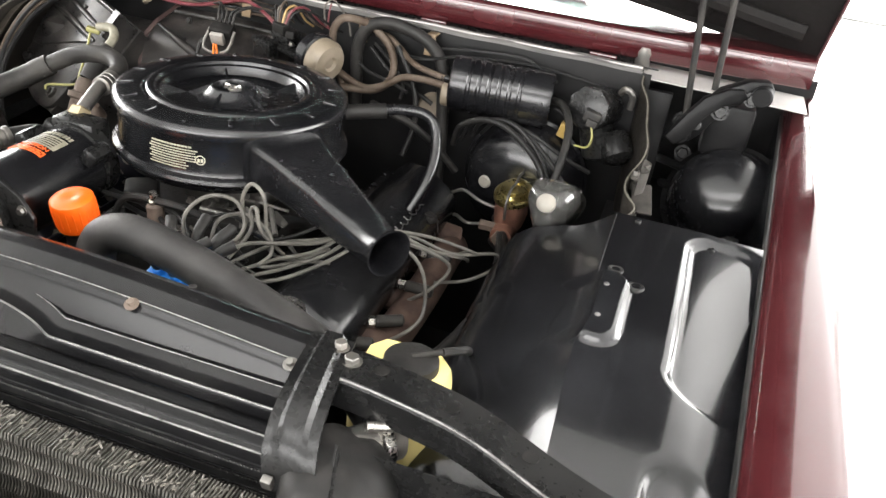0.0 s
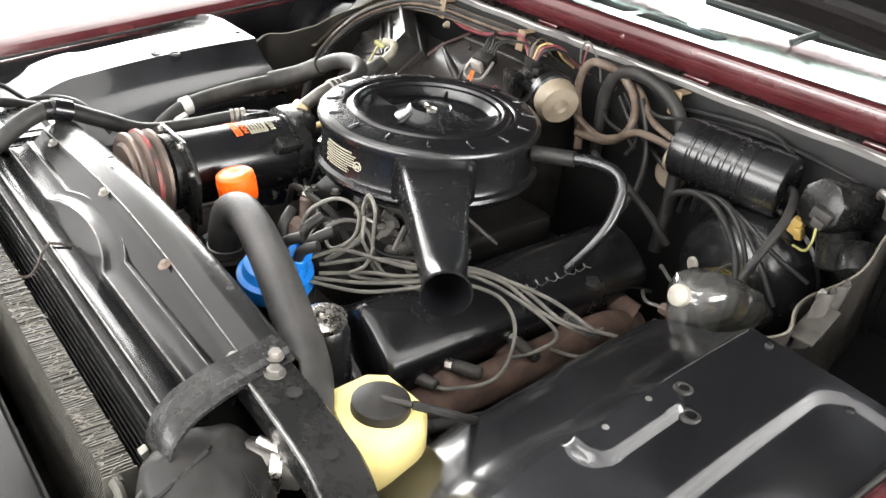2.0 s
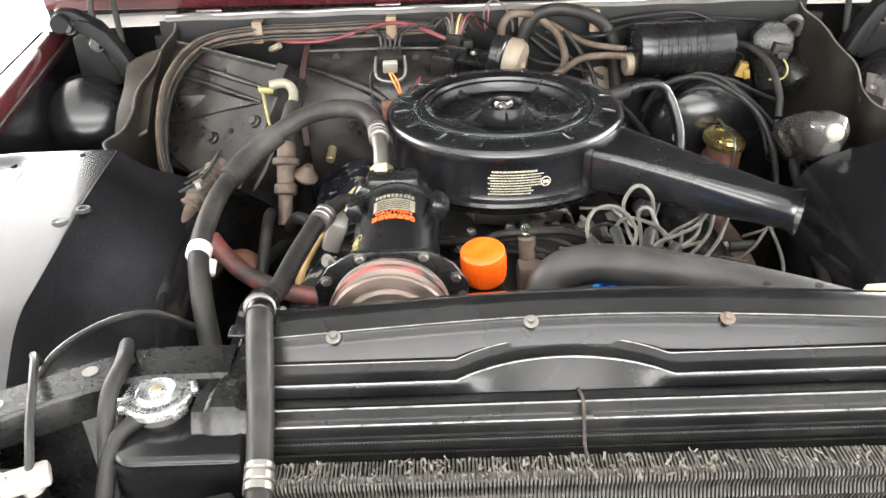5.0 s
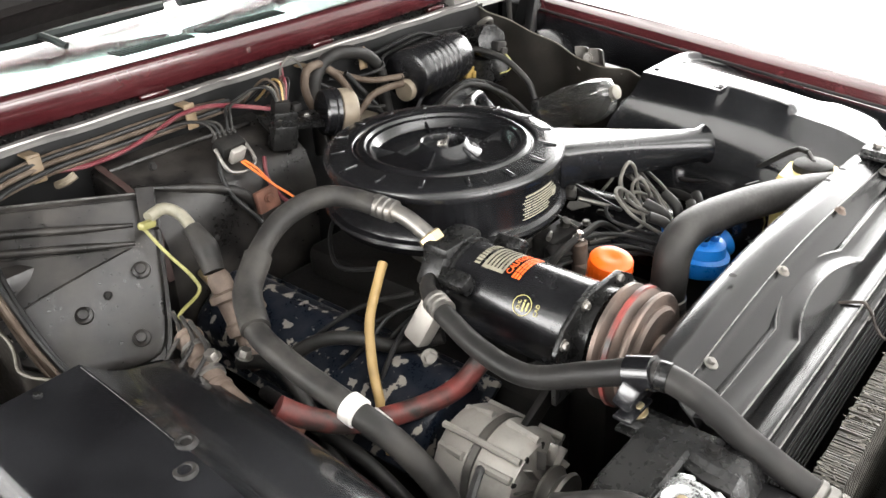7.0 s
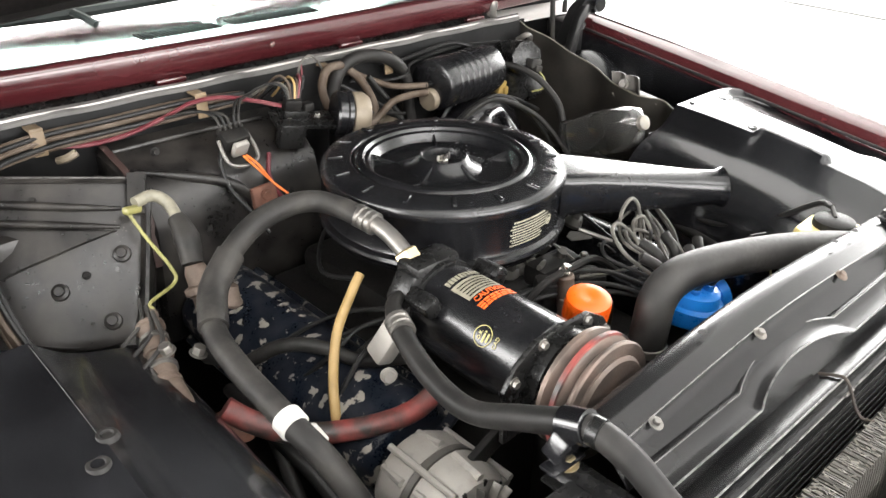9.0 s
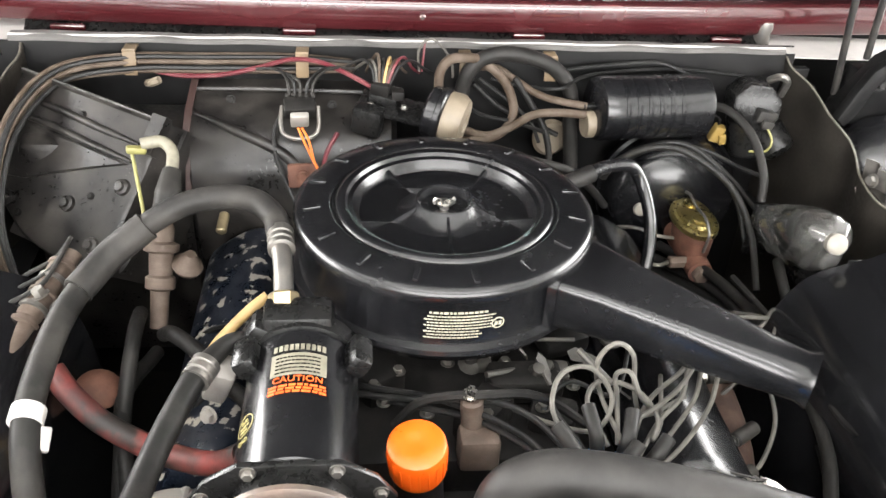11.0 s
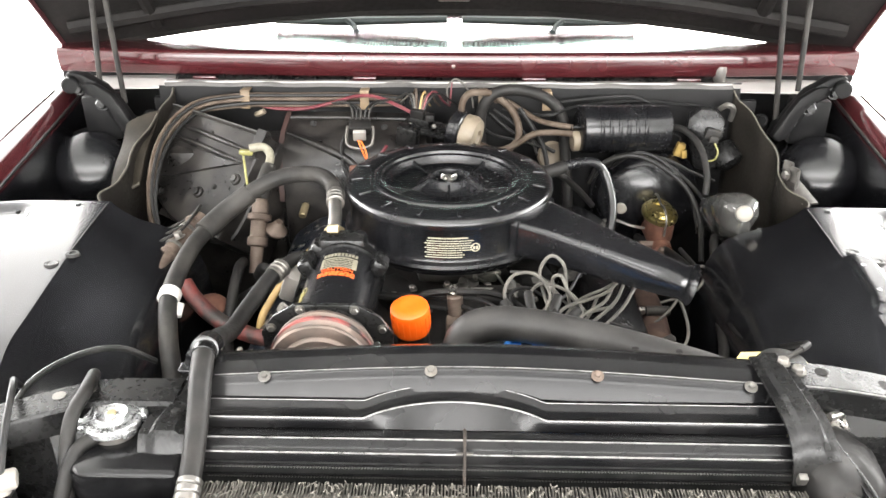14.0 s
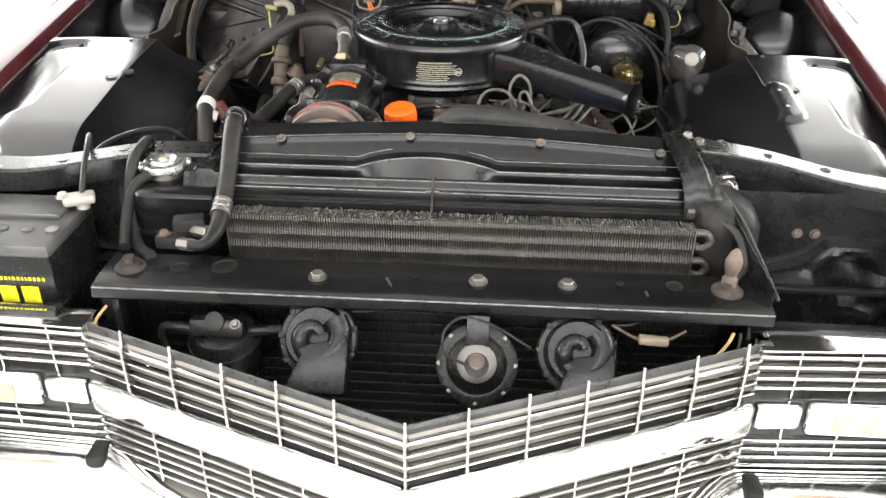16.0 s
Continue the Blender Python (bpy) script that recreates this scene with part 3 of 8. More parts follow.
def cowl():
    """Firewall, its top lip, the drain channel and the painted cowl panel with louvres."""
    single("firewall", strip([(0.445, 0.26), (0.45, 0.70), (0.45, 0.80), (0.445, 0.985), (0.447, 1.010), (0.449, 1.026)], -0.715, 0.69, 30, 0.004), DEEP, "black painted firewall at the back of the engine bay", "firewall", kind="structure")
    root = thing("cowl", (0, 0.6, 1.0), "burgundy cowl panel below the windscreen with a drain channel", "cowl")
    lip = strip([(0.446, 1.026), (0.4455, 1.031), (0.449, 1.0335), (0.466, 1.034), (0.470, 1.030), (0.480, 1.029), (0.483, 1.022)], -0.70, 0.67, 60, 0.0025, lambda x: (0.0, 0.0010 * math.sin(37 * x)))
    part("drain_channel", lip, LEDGE, root, "dusty pale drain channel with a pinched lip")
    part("channel_lip", tube([(-0.70 + 0.1 * k, 0.450, 1.0345 + 0.0010 * math.sin(3.7 * k)) for k in range(14)] + [(0.67, 0.450, 1.0345)], 0.0030, 6, 3), LEDGE_PALE, root, "pale chalky pinched lip")
    part("channel_floor", strip([(0.482, 1.020), (0.49, 1.016), (0.52, 1.016), (0.545, 1.034)], -0.70, 0.67, 8, 0.002), BLACK_DIRTY, root)
    part("lip_joint", box(0.02, 0.475, 1.0305, 1.36, 0.003, 0.003, 0.001), RUBBER, root)

    def bow(x):
        return (0.03 * (x / 0.85) ** 2, 0.0)

    front = strip([(0.52, 1.030), (0.512, 1.032), (0.508, 1.036), (0.503, 1.060), (0.503, 1.080), (0.505, 1.0855), (0.508, 1.0895), (0.512, 1.0915), (0.516, 1.0921), (0.522, 1.0922), (0.53, 1.0921), (0.60, 1.0913), (0.70, 1.0905), (0.72, 1.0907), (0.80, 1.095), (0.90, 1.102)], -1.0, 1.0, 40, -0.002, bow)
    part("panel", front, BURGUNDY, root)
    part("panel_bolt", nut((0.001, 0.505, 1.062), 0.005, 0.004, (0, -1, 0)), CHROME_AGED, root)
    for x in (-0.62, -0.22, 0.20, 0.58):
        part("panel_tab", box(x, 0.508, 1.028, 0.06, 0.012, 0.012, 0.004), BURGUNDY, root)
    for k in range(48):
        x = -0.228 + 0.396 * k / 47
        if not -0.062 < x < -0.038:
            part("louvre", box(x, 0.60, 1.0925, 0.0034, 0.050, 0.002, 0.0006), RUBBER, root)
    side = [(-0.70, -1.0), (0.67, 1.0)]
    for a, b in side:
        part("side_ledge", sheet(lambda u, v: (a + (b - a) * u, 0.47 + 0.12 * v, 1.012 - 0.006 * u), 8, 6, 0.002), LEDGE_PALE, root, "dusty pale primer ledge")
    w = thing("windshield", (0, 1.1, 1.1), "green tinted windscreen in a bright trim", "windscreen", kind="structure")
    part("pane", sheet(lambda u, v: (-0.80 + 1.6 * u, 0.86 + 0.5 * v - 0.10 * (2 * u - 1) ** 2, 1.125 + 0.45 * v), 16, 4, 0.005), GLASS, w)
    part("trim", tube([(-0.80 + 1.6 * k / 8, 0.855 - 0.10 * (2 * k / 8 - 1) ** 2, 1.127) for k in range(9)], 0.008, 8), CHROME, w)
    single("dashboard", strip([(0.93, 1.05), (0.95, 1.12), (1.2, 1.13), (1.25, 0.9)], -0.8, 0.8, 8, 0.01), RUBBER, "dark dashboard top behind the windscreen", "dashboard")
    for sign in (-1, 1):
        wr = thing("wiper", (sign * 0.30, 0.78, 1.11), "wiper arm and blade below the windscreen, coloured with its dark green reflection", "wiper", "wipers")
        tip, mid, foot = Vector((sign * 0.49, 0.78, 1.108)), Vector((sign * 0.29, 0.765, 1.115)), Vector((sign * 0.02, 0.75, 1.124))
        part("blade", tube([tip, mid, foot], 0.009, 8, 6, [0.004, 0.013, 0.010]), WIPER, wr)
        part("arm", tube([mid + Vector((0, -0.012, 0.006)), Vector((sign * 0.27, 0.735, 1.108)), Vector((sign * 0.26, 0.715, 1.098))], 0.008, 8), WIPER, wr)


cowl()


def hood():
    """The raised hood: underside, folded edge and burgundy skin, seen from below."""
    root = thing("hood", (0, 0.62, 1.1), "raised burgundy hood with a dark underside", "hood")
    a = radians(HOOD_ANGLE)

    def at(u, v, lift=0.0):
        x = -1.0 + 2.0 * u
        s = 1.45 * v
        crown = 0.13 * (1 - (2 * u - 1) ** 2)
        h = crown + lift
        return (x, HOOD_Y - s * math.cos(a) + h * math.sin(a), HOOD_Z + s * math.sin(a) + h * math.cos(a))

    part("underside", sheet(lambda u, v: at(u, v), 24, 12, 0.003), HOODLINER, root, "dull dark hood underside")
    part("skin", sheet(lambda u, v: at(u, v, 0.03), 24, 12, 0.002), BURGUNDY, root)
    for x in (0.0, 1.0):
        part("side_edge", sheet(lambda u, v: at(x, v, 0.032 - 0.045 * u), 3, 12, 0.004), HOODEDGE, root)
    part("rear_edge", sheet(lambda u, v: at(v, 0.0, 0.032 - 0.045 * u), 3, 24, 0.004), HOODLINER, root)
    for x in (0.12, 0.5, 0.88):
        part("rib", tube([at(x, 0.03, -0.004), at(x, 0.5, -0.006), at(x, 0.98, -0.004)], 0.018, 8), HOODLINER, root)
    part("cross_rib", tube([at(x, 0.06, -0.004) for x in (0.02, 0.25, 0.5, 0.75, 0.98)], 0.02, 8), HOODLINER, root)
    p = at(0.5, 0.05, -0.02)
    part("stop_pad", box(p[0], p[1], p[2], 0.08, 0.02, 0.012, 0.003, (-HOOD_ANGLE, 0, 0)), STEEL, root)


HOOD_ANGLE, HOOD_Y, HOOD_Z = 48, 0.615, 1.072
HOODLINER = mat("dull_hood_underside", (0.009, 0.008, 0.0075), 0.7, dust=0.3, dust_col=(0.022, 0.019, 0.017), scale=8, spec=0.2)
HOODEDGE = mat("dull_burgundy_edge", (0.07, 0.016, 0.02), 0.45, dust=0.35, dust_col=(0.07, 0.05, 0.05), scale=12)
hood()


def hinge(sign):
    root = thing("hinge_assembly", (sign * 0.88, 0.38, 0.98), "black hood hinge with its lift rods", "hinge", "hood hinges")
    prof = [(-0.085, -0.070), (-0.060, -0.088), (-0.028, -0.060), (0.0, -0.012), (0.035, 0.020), (0.075, 0.030), (0.088, 0.048), (0.076, 0.066), (0.040, 0.062), (-0.010, 0.036), (-0.045, -0.008)]
    arm = prism(prof, -0.016, 0.016, 0.005, pose(0.835, 0.40, 1.005, 88, 0, 6))
    part("arm", arm if sign > 0 else mirrored(arm), DEEP, root)
    inner = prism([(x * 0.8 - 0.012, z * 0.8 + 0.006) for x, z in prof], -0.010, 0.010, 0.004, pose(0.820, 0.372, 0.992, 84, 0, 14))
    part("link", inner if sign > 0 else mirrored(inner), DEEP, root)
    part("pivot", rod((sign * 0.90, 0.37, 1.045), (sign * 0.905, 0.42, 1.045), 0.020, 18, 0.003), DEEP, root)
    part("pivot", rod((sign * 0.775, 0.36, 0.945), (sign * 0.78, 0.42, 0.945), 0.017, 18, 0.003), DEEP, root)
    part("base", box(sign * 0.86, 0.45, 0.95, 0.09, 0.06, 0.11, 0.010), DEEP, root)
    for x, z, r in ((0.885, 1.035, 0.011), (0.835, 1.0, 0.013), (0.80, 0.965, 0.010)):
        part("hinge_bolt", nut((sign * x, 0.384, z), r, 0.012, (0, -1, 0.15)), BLACK_DIRTY, root)
    for x0, x1, z in ((0.795, 0.800, 0.99), (0.848, 0.815, 1.03)) if sign < 0 else ((0.775, 0.730, 0.96), (0.815, 0.795, 1.03)):
        part("lift_rod", rod((sign * x0, 0.42, z), (sign * x1, 0.42, 1.40), 0.0065, 12), RUBBER_GREY, root)


hinge(1)
hinge(-1)


# ---- nose: radiator, condenser, supports ----
FIN_ROW = mat("dull_black_core_fin", (0.03, 0.029, 0.027), 0.45, 0.2, dust=0.4, dust_col=(0.09, 0.085, 0.075), scale=40, spec=0.25)


def fin_row(x0, x1, y, z):
    """One row of small folded fins below a core tube."""
    bm = bmesh.new()
    n = 180
    for k in range(n):
        x, w = x0 + (x1 - x0) * (k + 0.5) / n, 0.0011
        v = [bm.verts.new(p) for p in ((x - w, y, z + 0.0025), (x + w, y, z + 0.0025), (x + w, y - 0.0015, z), (x - w, y - 0.0015, z), (x - w, y + 0.002, z - 0.004), (x + w, y + 0.002, z - 0.004))]
        bm.faces.new((v[0], v[1], v[2], v[3]))
        bm.faces.new((v[3], v[2], v[5], v[4]))
        bm.faces.new((v[0], v[3], v[4]))
        bm.faces.new((v[1], v[5], v[2]))
    return bm


CRUST = mat("yellow_green_crust", (0.36, 0.35, 0.18), 0.75, var=0.5, dust=0.6, dust_col=(0.10, 0.10, 0.08), scale=60, bump=0.3)


def radiator():
    root = thing("radiator_cover", (0.07, -0.6, 0.6), "black pressed radiator top cover with an arched bead", "radiator cover")

    def bow(x):
        c = smooth_step(0.62, 0.0, abs(x - 0.05))
        return (0.012 * c, 0.022 * c - 0.006)

    sec = [(-0.53, 0.85), (-0.532, 0.912), (-0.538, 0.920), (-0.552, 0.925), (-0.566, 0.9255), (-0.570, 0.924), (-0.588, 0.9165), (-0.591, 0.9155), (-0.5935, 0.913), (-0.595, 0.909), (-0.600, 0.904), (-0.612, 0.893), (-0.618, 0.886)]
    part("panel", strip(sec, -0.315, 0.46, 50, 0.0025, bow), PANEL, root)

    def arch(x):
        return max(0.0, 1 - ((x - 0.02) / 0.120) ** 2) ** 0.85

    front = [(-0.604, 0.898, 1), (-0.610, 0.9005, 1), (-0.614, 0.901, 1), (-0.617, 0.8995, 1), (-0.620, 0.8965, 1), (-0.634, 0.8935, 1), (-0.640, 0.8945, 1), (-0.6435, 0.8945, 1), (-0.6455, 0.892, 1), (-0.646, 0.886, 0.6), (-0.6465, 0.878, 0)]
    tank = [(-0.640, 0.876), (-0.6475, 0.877), (-0.651, 0.8795), (-0.660, 0.8835), (-0.672, 0.8875), (-0.6765, 0.889), (-0.679, 0.8885), (-0.680, 0.886), (-0.6805, 0.878), (-0.682, 0.8745), (-0.686, 0.873), (-0.6885, 0.8715), (-0.6895, 0.868), (-0.6895, 0.858)]

    def at(u, v):
        x = -0.312 + 0.77 * v
        y, z, k = front[round(u * (len(front) - 1))]
        return (x, y + 0.022 * arch(x) * k, z + 0.012 * arch(x) * k)

    part("front_panel", sheet(at, len(front) - 1, 110, 0.002), PANEL, root)
    part("lower_panel", strip(tank, -0.312, 0.458, 12, 0.002), PANEL, root)
    xs = [-0.312 + 0.77 * k / 110 for k in range(111)]
    # thin pale tubes put the edge reflections into colour, wear included
    part("worn_edge", tube([(x, -0.5895 + bow(x)[0], 0.9158 + bow(x)[1]) for x in xs[::5]], 0.0009, 6, 2), EDGE, root, "worn paint with a painted glint along the ridge")
    part("worn_edge", tube([(x, -0.6145 + 0.022 * arch(x), 0.9003 + 0.012 * arch(x)) for x in xs], 0.0009, 5, 1), EDGE, root, "worn paint with a painted glint along the bead")
    part("worn_edge", tube([(x, -0.6440 + 0.022 * arch(x), 0.8938 + 0.012 * arch(x)) for x in xs], 0.0012, 5, 1), EDGE, root, "worn paint with a painted glint along the bead")
    part("worn_edge", tube([(-0.312, -0.6785, 0.8882), (0.07, -0.6785, 0.8885), (0.458, -0.6785, 0.8882)], 0.0012, 6, 2), EDGE, root, "worn paint with a painted glint along the edge")
    part("worn_edge", tube([(-0.312, -0.6875, 0.8717), (0.07, -0.6875, 0.8717), (0.458, -0.6875, 0.8717)], 0.0014, 6, 2), EDGE, root, "worn paint with a painted glint along the edge")
    for x in (-0.242, -0.013, 0.214, 0.421):
        c = smooth_step(0.62, 0.0, abs(x - 0.05))
        part("screw", merge(lathe([(0.0088, 0), (0.0088, 0.0015), (0.006, 0.002)], (x, -0.597 + 0.012 * c, 0.908 + 0.022 * c), (0, -0.45, 1), 18), nut((x, -0.597 + 0.012 * c, 0.909 + 0.022 * c), 0.0050, 0.006, (0, -0.45, 1))), STEEL if x != 0.214 else RUST_TAN, root)
    for x, y in ((-0.09, -0.548), (0.27, -0.548), (0.33, -0.552)):
        part("drain_hole", lathe([(0, 0), (0.005, 0), (0.005, 0.001), (0, 0.001)], (x, y, 0.9385 + 0.01 * smooth_step(0.62, 0, abs(x - 0.05))), (0, 0, 1), 12), DARK, root)
    core = thing("radiator", (0.07, -0.66, 0.3), "black radiator with side tanks and a fine finned core", "radiator")
    part("core", box(0.07, -0.660, 0.60, 0.78, 0.056, 0.52, 0.002), FIN_DARK, core)
    for k in range(7):
        z = 0.852 - 0.0162 * k
        part("core_tube", box(0.075, -0.6885, z, 0.77, 0.004, 0.0028, 0.0008), PANEL, core)
        tagged(part("fin_strip", fin_row(-0.305, 0.456, -0.6895, z - 0.0028), FIN_ROW, core), kind="stuff")
    left = loft([[(x, y, z) for x, y in ((-0.325, -0.735), (-0.455, -0.735), (-0.475, -0.715), (-0.475, -0.62), (-0.455, -0.60), (-0.325, -0.60))] for z in (0.30, 0.855, 0.872)])
    bmesh.ops.bevel(left, geom=left.edges[:], offset=0.012, segments=3, affect="EDGES", profile=0.5)
    part("left_tank", left, PANEL, core)
    for z in (0.80, 0.74, 0.68):
        part("tank_band", box(-0.40, -0.668, z, 0.156, 0.142, 0.012, 0.004), BLACK_DIRTY, core)
    neck = part("filler_neck", lathe([(0.030, 0), (0.030, 0.02), (0.026, 0.02)], (-0.434, -0.651, 0.866)), STEEL, core)
    cx, cy, cz = -0.434, -0.651, 0.884
    cap = lathe([(0, 0), (0.036, 0), (0.0385, 0.003), (0.0385, 0.010), (0.036, 0.013), (0.0235, 0.0135), (0.0225, 0.0165), (0.0200, 0.0180), (0.0160, 0.0165), (0.0090, 0.0165), (0.0080, 0.0180), (0, 0.0185)], (cx, cy, cz), (0, 0, 1), 48)
    capob = part("filler_cap", cap, TIN, core, "bright worn metal pressure cap")
    part("cap_rivet", lathe([(0.0065, 0), (0.0055, 0.0018), (0, 0.0022)], (cx, cy, cz + 0.0182), (0, 0, 1), 16), NUT_BRASS, capob)
    for an in (20, 140, 200, 320):
        c, q = math.cos(radians(an)), math.sin(radians(an))
        part("cap_ear", box(cx + 0.0395 * c, cy + 0.0395 * q, cz + 0.0065, 0.010, 0.020, 0.012, 0.0035, (0, 0, an)), TIN, capob)
    for word, mid_angle in (("KEEP TIGHT", 250), ("DO NOT OPEN", 335), ("HOT", 178)):
        letters = []
        for i, ch in enumerate(word):
            if ch == " ":
                continue
            an = mid_angle + (i - (len(word) - 1) / 2) * 6.6
            letters.append(lettering(ch, 0.0052, Matrix.Translation((cx, cy, cz + 0.0134)) @ Matrix.Rotation(radians(an), 4, "Z") @ Matrix.Translation((0.0295, 0, 0)) @ Matrix.Rotation(radians(90), 4, "Z"), 0.0003))
        part("stamped_word", merge(*letters), DARK, capob, "dark stamped warning letters")
    def bag(z, k):
        ring = []
        for i in range(40):
            an = 2 * math.pi * i / 40
            c, q = math.cos(an), math.sin(an)
            r = (abs(c) ** 3 + abs(q) ** 3) ** (-1 / 3)
            ring.append((0.520 + 0.058 * k * r * c, -0.672 + 0.066 * k * r * q + 0.010 * (1 - k), z + (0.0025 * math.sin(6 * an + 1.0) + 0.0012 * math.sin(11 * an)) * (z > 0.82) * k * k - 0.014 * c * k * (z > 0.85)))
        return ring

    part("right_tank", loft([bag(0.45, 0.96), bag(0.72, 1.0), bag(0.80, 1.03), bag(0.842, 1.0), bag(0.862, 0.93), bag(0.874, 0.80), bag(0.880, 0.55), bag(0.882, 0.25)]), RUBBER, core, "crumpled black moulded side tank")
    part("tank_seam", tube([(0.548, -0.668, 0.862), (0.549, -0.648, 0.866), (0.545, -0.628, 0.862), (0.540, -0.612, 0.85)], 0.004, 8, 5, [0.002, 0.004, 0.004, 0.002]), CRUST, core, "yellow-green crusted seam")
    part("outlet", rod((0.50, -0.645, 0.855), (0.545, -0.575, 0.845), 0.026, 24, 0.002), STEEL, core)
    cl = part("hose_clamp", lathe([(0.0275, 0), (0.030, 0.001), (0.030, 0.014), (0.0275, 0.015)], (0.528, -0.606, 0.850), (0.54, 0.84, -0.1), 28), CHROME_AGED, core)
    part("clamp_screw", rod((0.523, -0.615, 0.884), (0.548, -0.600, 0.880), 0.006, 12), CHROME_AGED, cl)


radiator()


MOUNT = mat("grimy_rubber_and_rust", (0.034, 0.028, 0.024), 0.65, dust=0.4, dust_col=(0.11, 0.09, 0.075), scale=40, spec=0.2)


FIN_TOP = mat("pale_dusty_fin_edge", (0.10, 0.092, 0.078), 0.6, 0.1, dust=0.5, dust_col=(0.16, 0.148, 0.125), scale=50, bump=0.1)
COIL = mat("dusty_coil_tube", (0.075, 0.07, 0.06), 0.5, 0.3, dust=0.5, dust_col=(0.13, 0.12, 0.10), scale=45)


def condenser():
    """The cooling condenser: upright fins, coil tubes and end bends."""
    root = thing("condenser", (0.07, -0.74, 0.6), "dusty grey finned condenser core with bent tubes", "condenser")
    x0, x1, yf, yb, top, low = -0.300, 0.458, -0.755, -0.723, 0.853, 0.62
    for k in range(8):
        z = 0.846 - 0.0255 * k
        part("coil_tube", tube([(x0, yf + 0.011, z), (0.08, yf + 0.011, z), (x1 + 0.012, yf + 0.011, z)], 0.0062, 8, 2), COIL, root, "pale dusty coil tube")
    fins = bmesh.new()
    n = 180
    rnd = random.Random(3)
    lean = 0.0
    for k in range(n):
        x = x0 + (x1 - x0) * (k + 0.5) / n
        lean = 0.6 * lean + rnd.uniform(-0.0005, 0.0005) * (4 if rnd.random() < 0.06 else 1)
        dz = rnd.uniform(-0.001, 0.001)
        rows = []
        levels = [(top + dz, lean, 0.0)]
        for j in range(8):
            zt = 0.846 - 0.0255 * j
            levels += [(zt, 0.5 * lean if j == 0 else 0.0, -0.0022), (zt - 0.0085, rnd.uniform(-0.0002, 0.0002), 0.002), (zt - 0.017, rnd.uniform(-0.0002, 0.0002), 0.002)]
        levels.append((low, 0.0, 0.0))
        for z, b, dy in levels:
            rows.append([fins.verts.new((x + b + s, y + (dy if y < yb else 0), z + (0.0012 * rnd.random() if z > 0.848 else 0))) for s, y in ((-0.0011, yb), (-0.0011, yf), (0.0011, yf), (0.0011, yb))])
        for a, b in zip(rows, rows[1:]):
            for q in range(3):
                fins.faces.new((a[q], a[q + 1], b[q + 1], b[q]))
        fins.faces.new(rows[0])
    tagged(part("fin_pack", fins, FIN_GREY, root, "close grey aluminium fins, some bent"), kind="stuff")
    part("core_back", box((x0 + x1) / 2, yb - 0.008, 0.728, x1 - x0, 0.004, 0.225, 0.001), FIN_DARK, root)
    bent = bmesh.new()
    for k in range(300):
        x, y = rnd.uniform(x0, x1), rnd.uniform(yf, yb)
        bmesh.ops.create_cube(bent, size=1.0, matrix=pose(x, y, top + 0.0005, rnd.uniform(-25, 25), rnd.uniform(-40, 40), rnd.uniform(-60, 60)) @ Matrix.Diagonal((rnd.uniform(0.001, 0.003), rnd.uniform(0.004, 0.011), 0.001, 1)))
    tagged(part("bent_fin_edge", bent, FIN_TOP, root, "ragged flattened fin edges along the top"), kind="stuff")
    for x in (x0 - 0.002, x1 + 0.002):
        part("end_plate", box(x, (yf + yb) / 2, 0.735, 0.002, 0.036, 0.235, 0.0005), FIN_GREY, root)
    for k in range(0, 8, 2):
        a = 0.846 - 0.0255 * k
        part("return_bend", tube([(x1 + 0.006, yf + 0.008, a), (x1 + 0.020, yf + 0.008, a), (x1 + 0.030, yf + 0.008, a - 0.0128), (x1 + 0.020, yf + 0.008, a - 0.0255), (x1 + 0.006, yf + 0.008, a - 0.0255)], 0.006, 8), FIN_GREY, root)
    strap = part("strap", tube([(0.034, -0.650, 0.882), (0.034, -0.668, 0.8895), (0.034, -0.681, 0.892), (0.034, -0.692, 0.878), (0.034, -0.700, 0.862), (0.034, -0.712, 0.850), (0.034, -0.726, 0.853)], 0.0022, 6), MOUNT, root, "dusty thin steel strap")
    part("strap_clip", box(0.034, -0.690, 0.8755, 0.022, 0.004, 0.003, 0.001), STEEL, strap)


condenser()


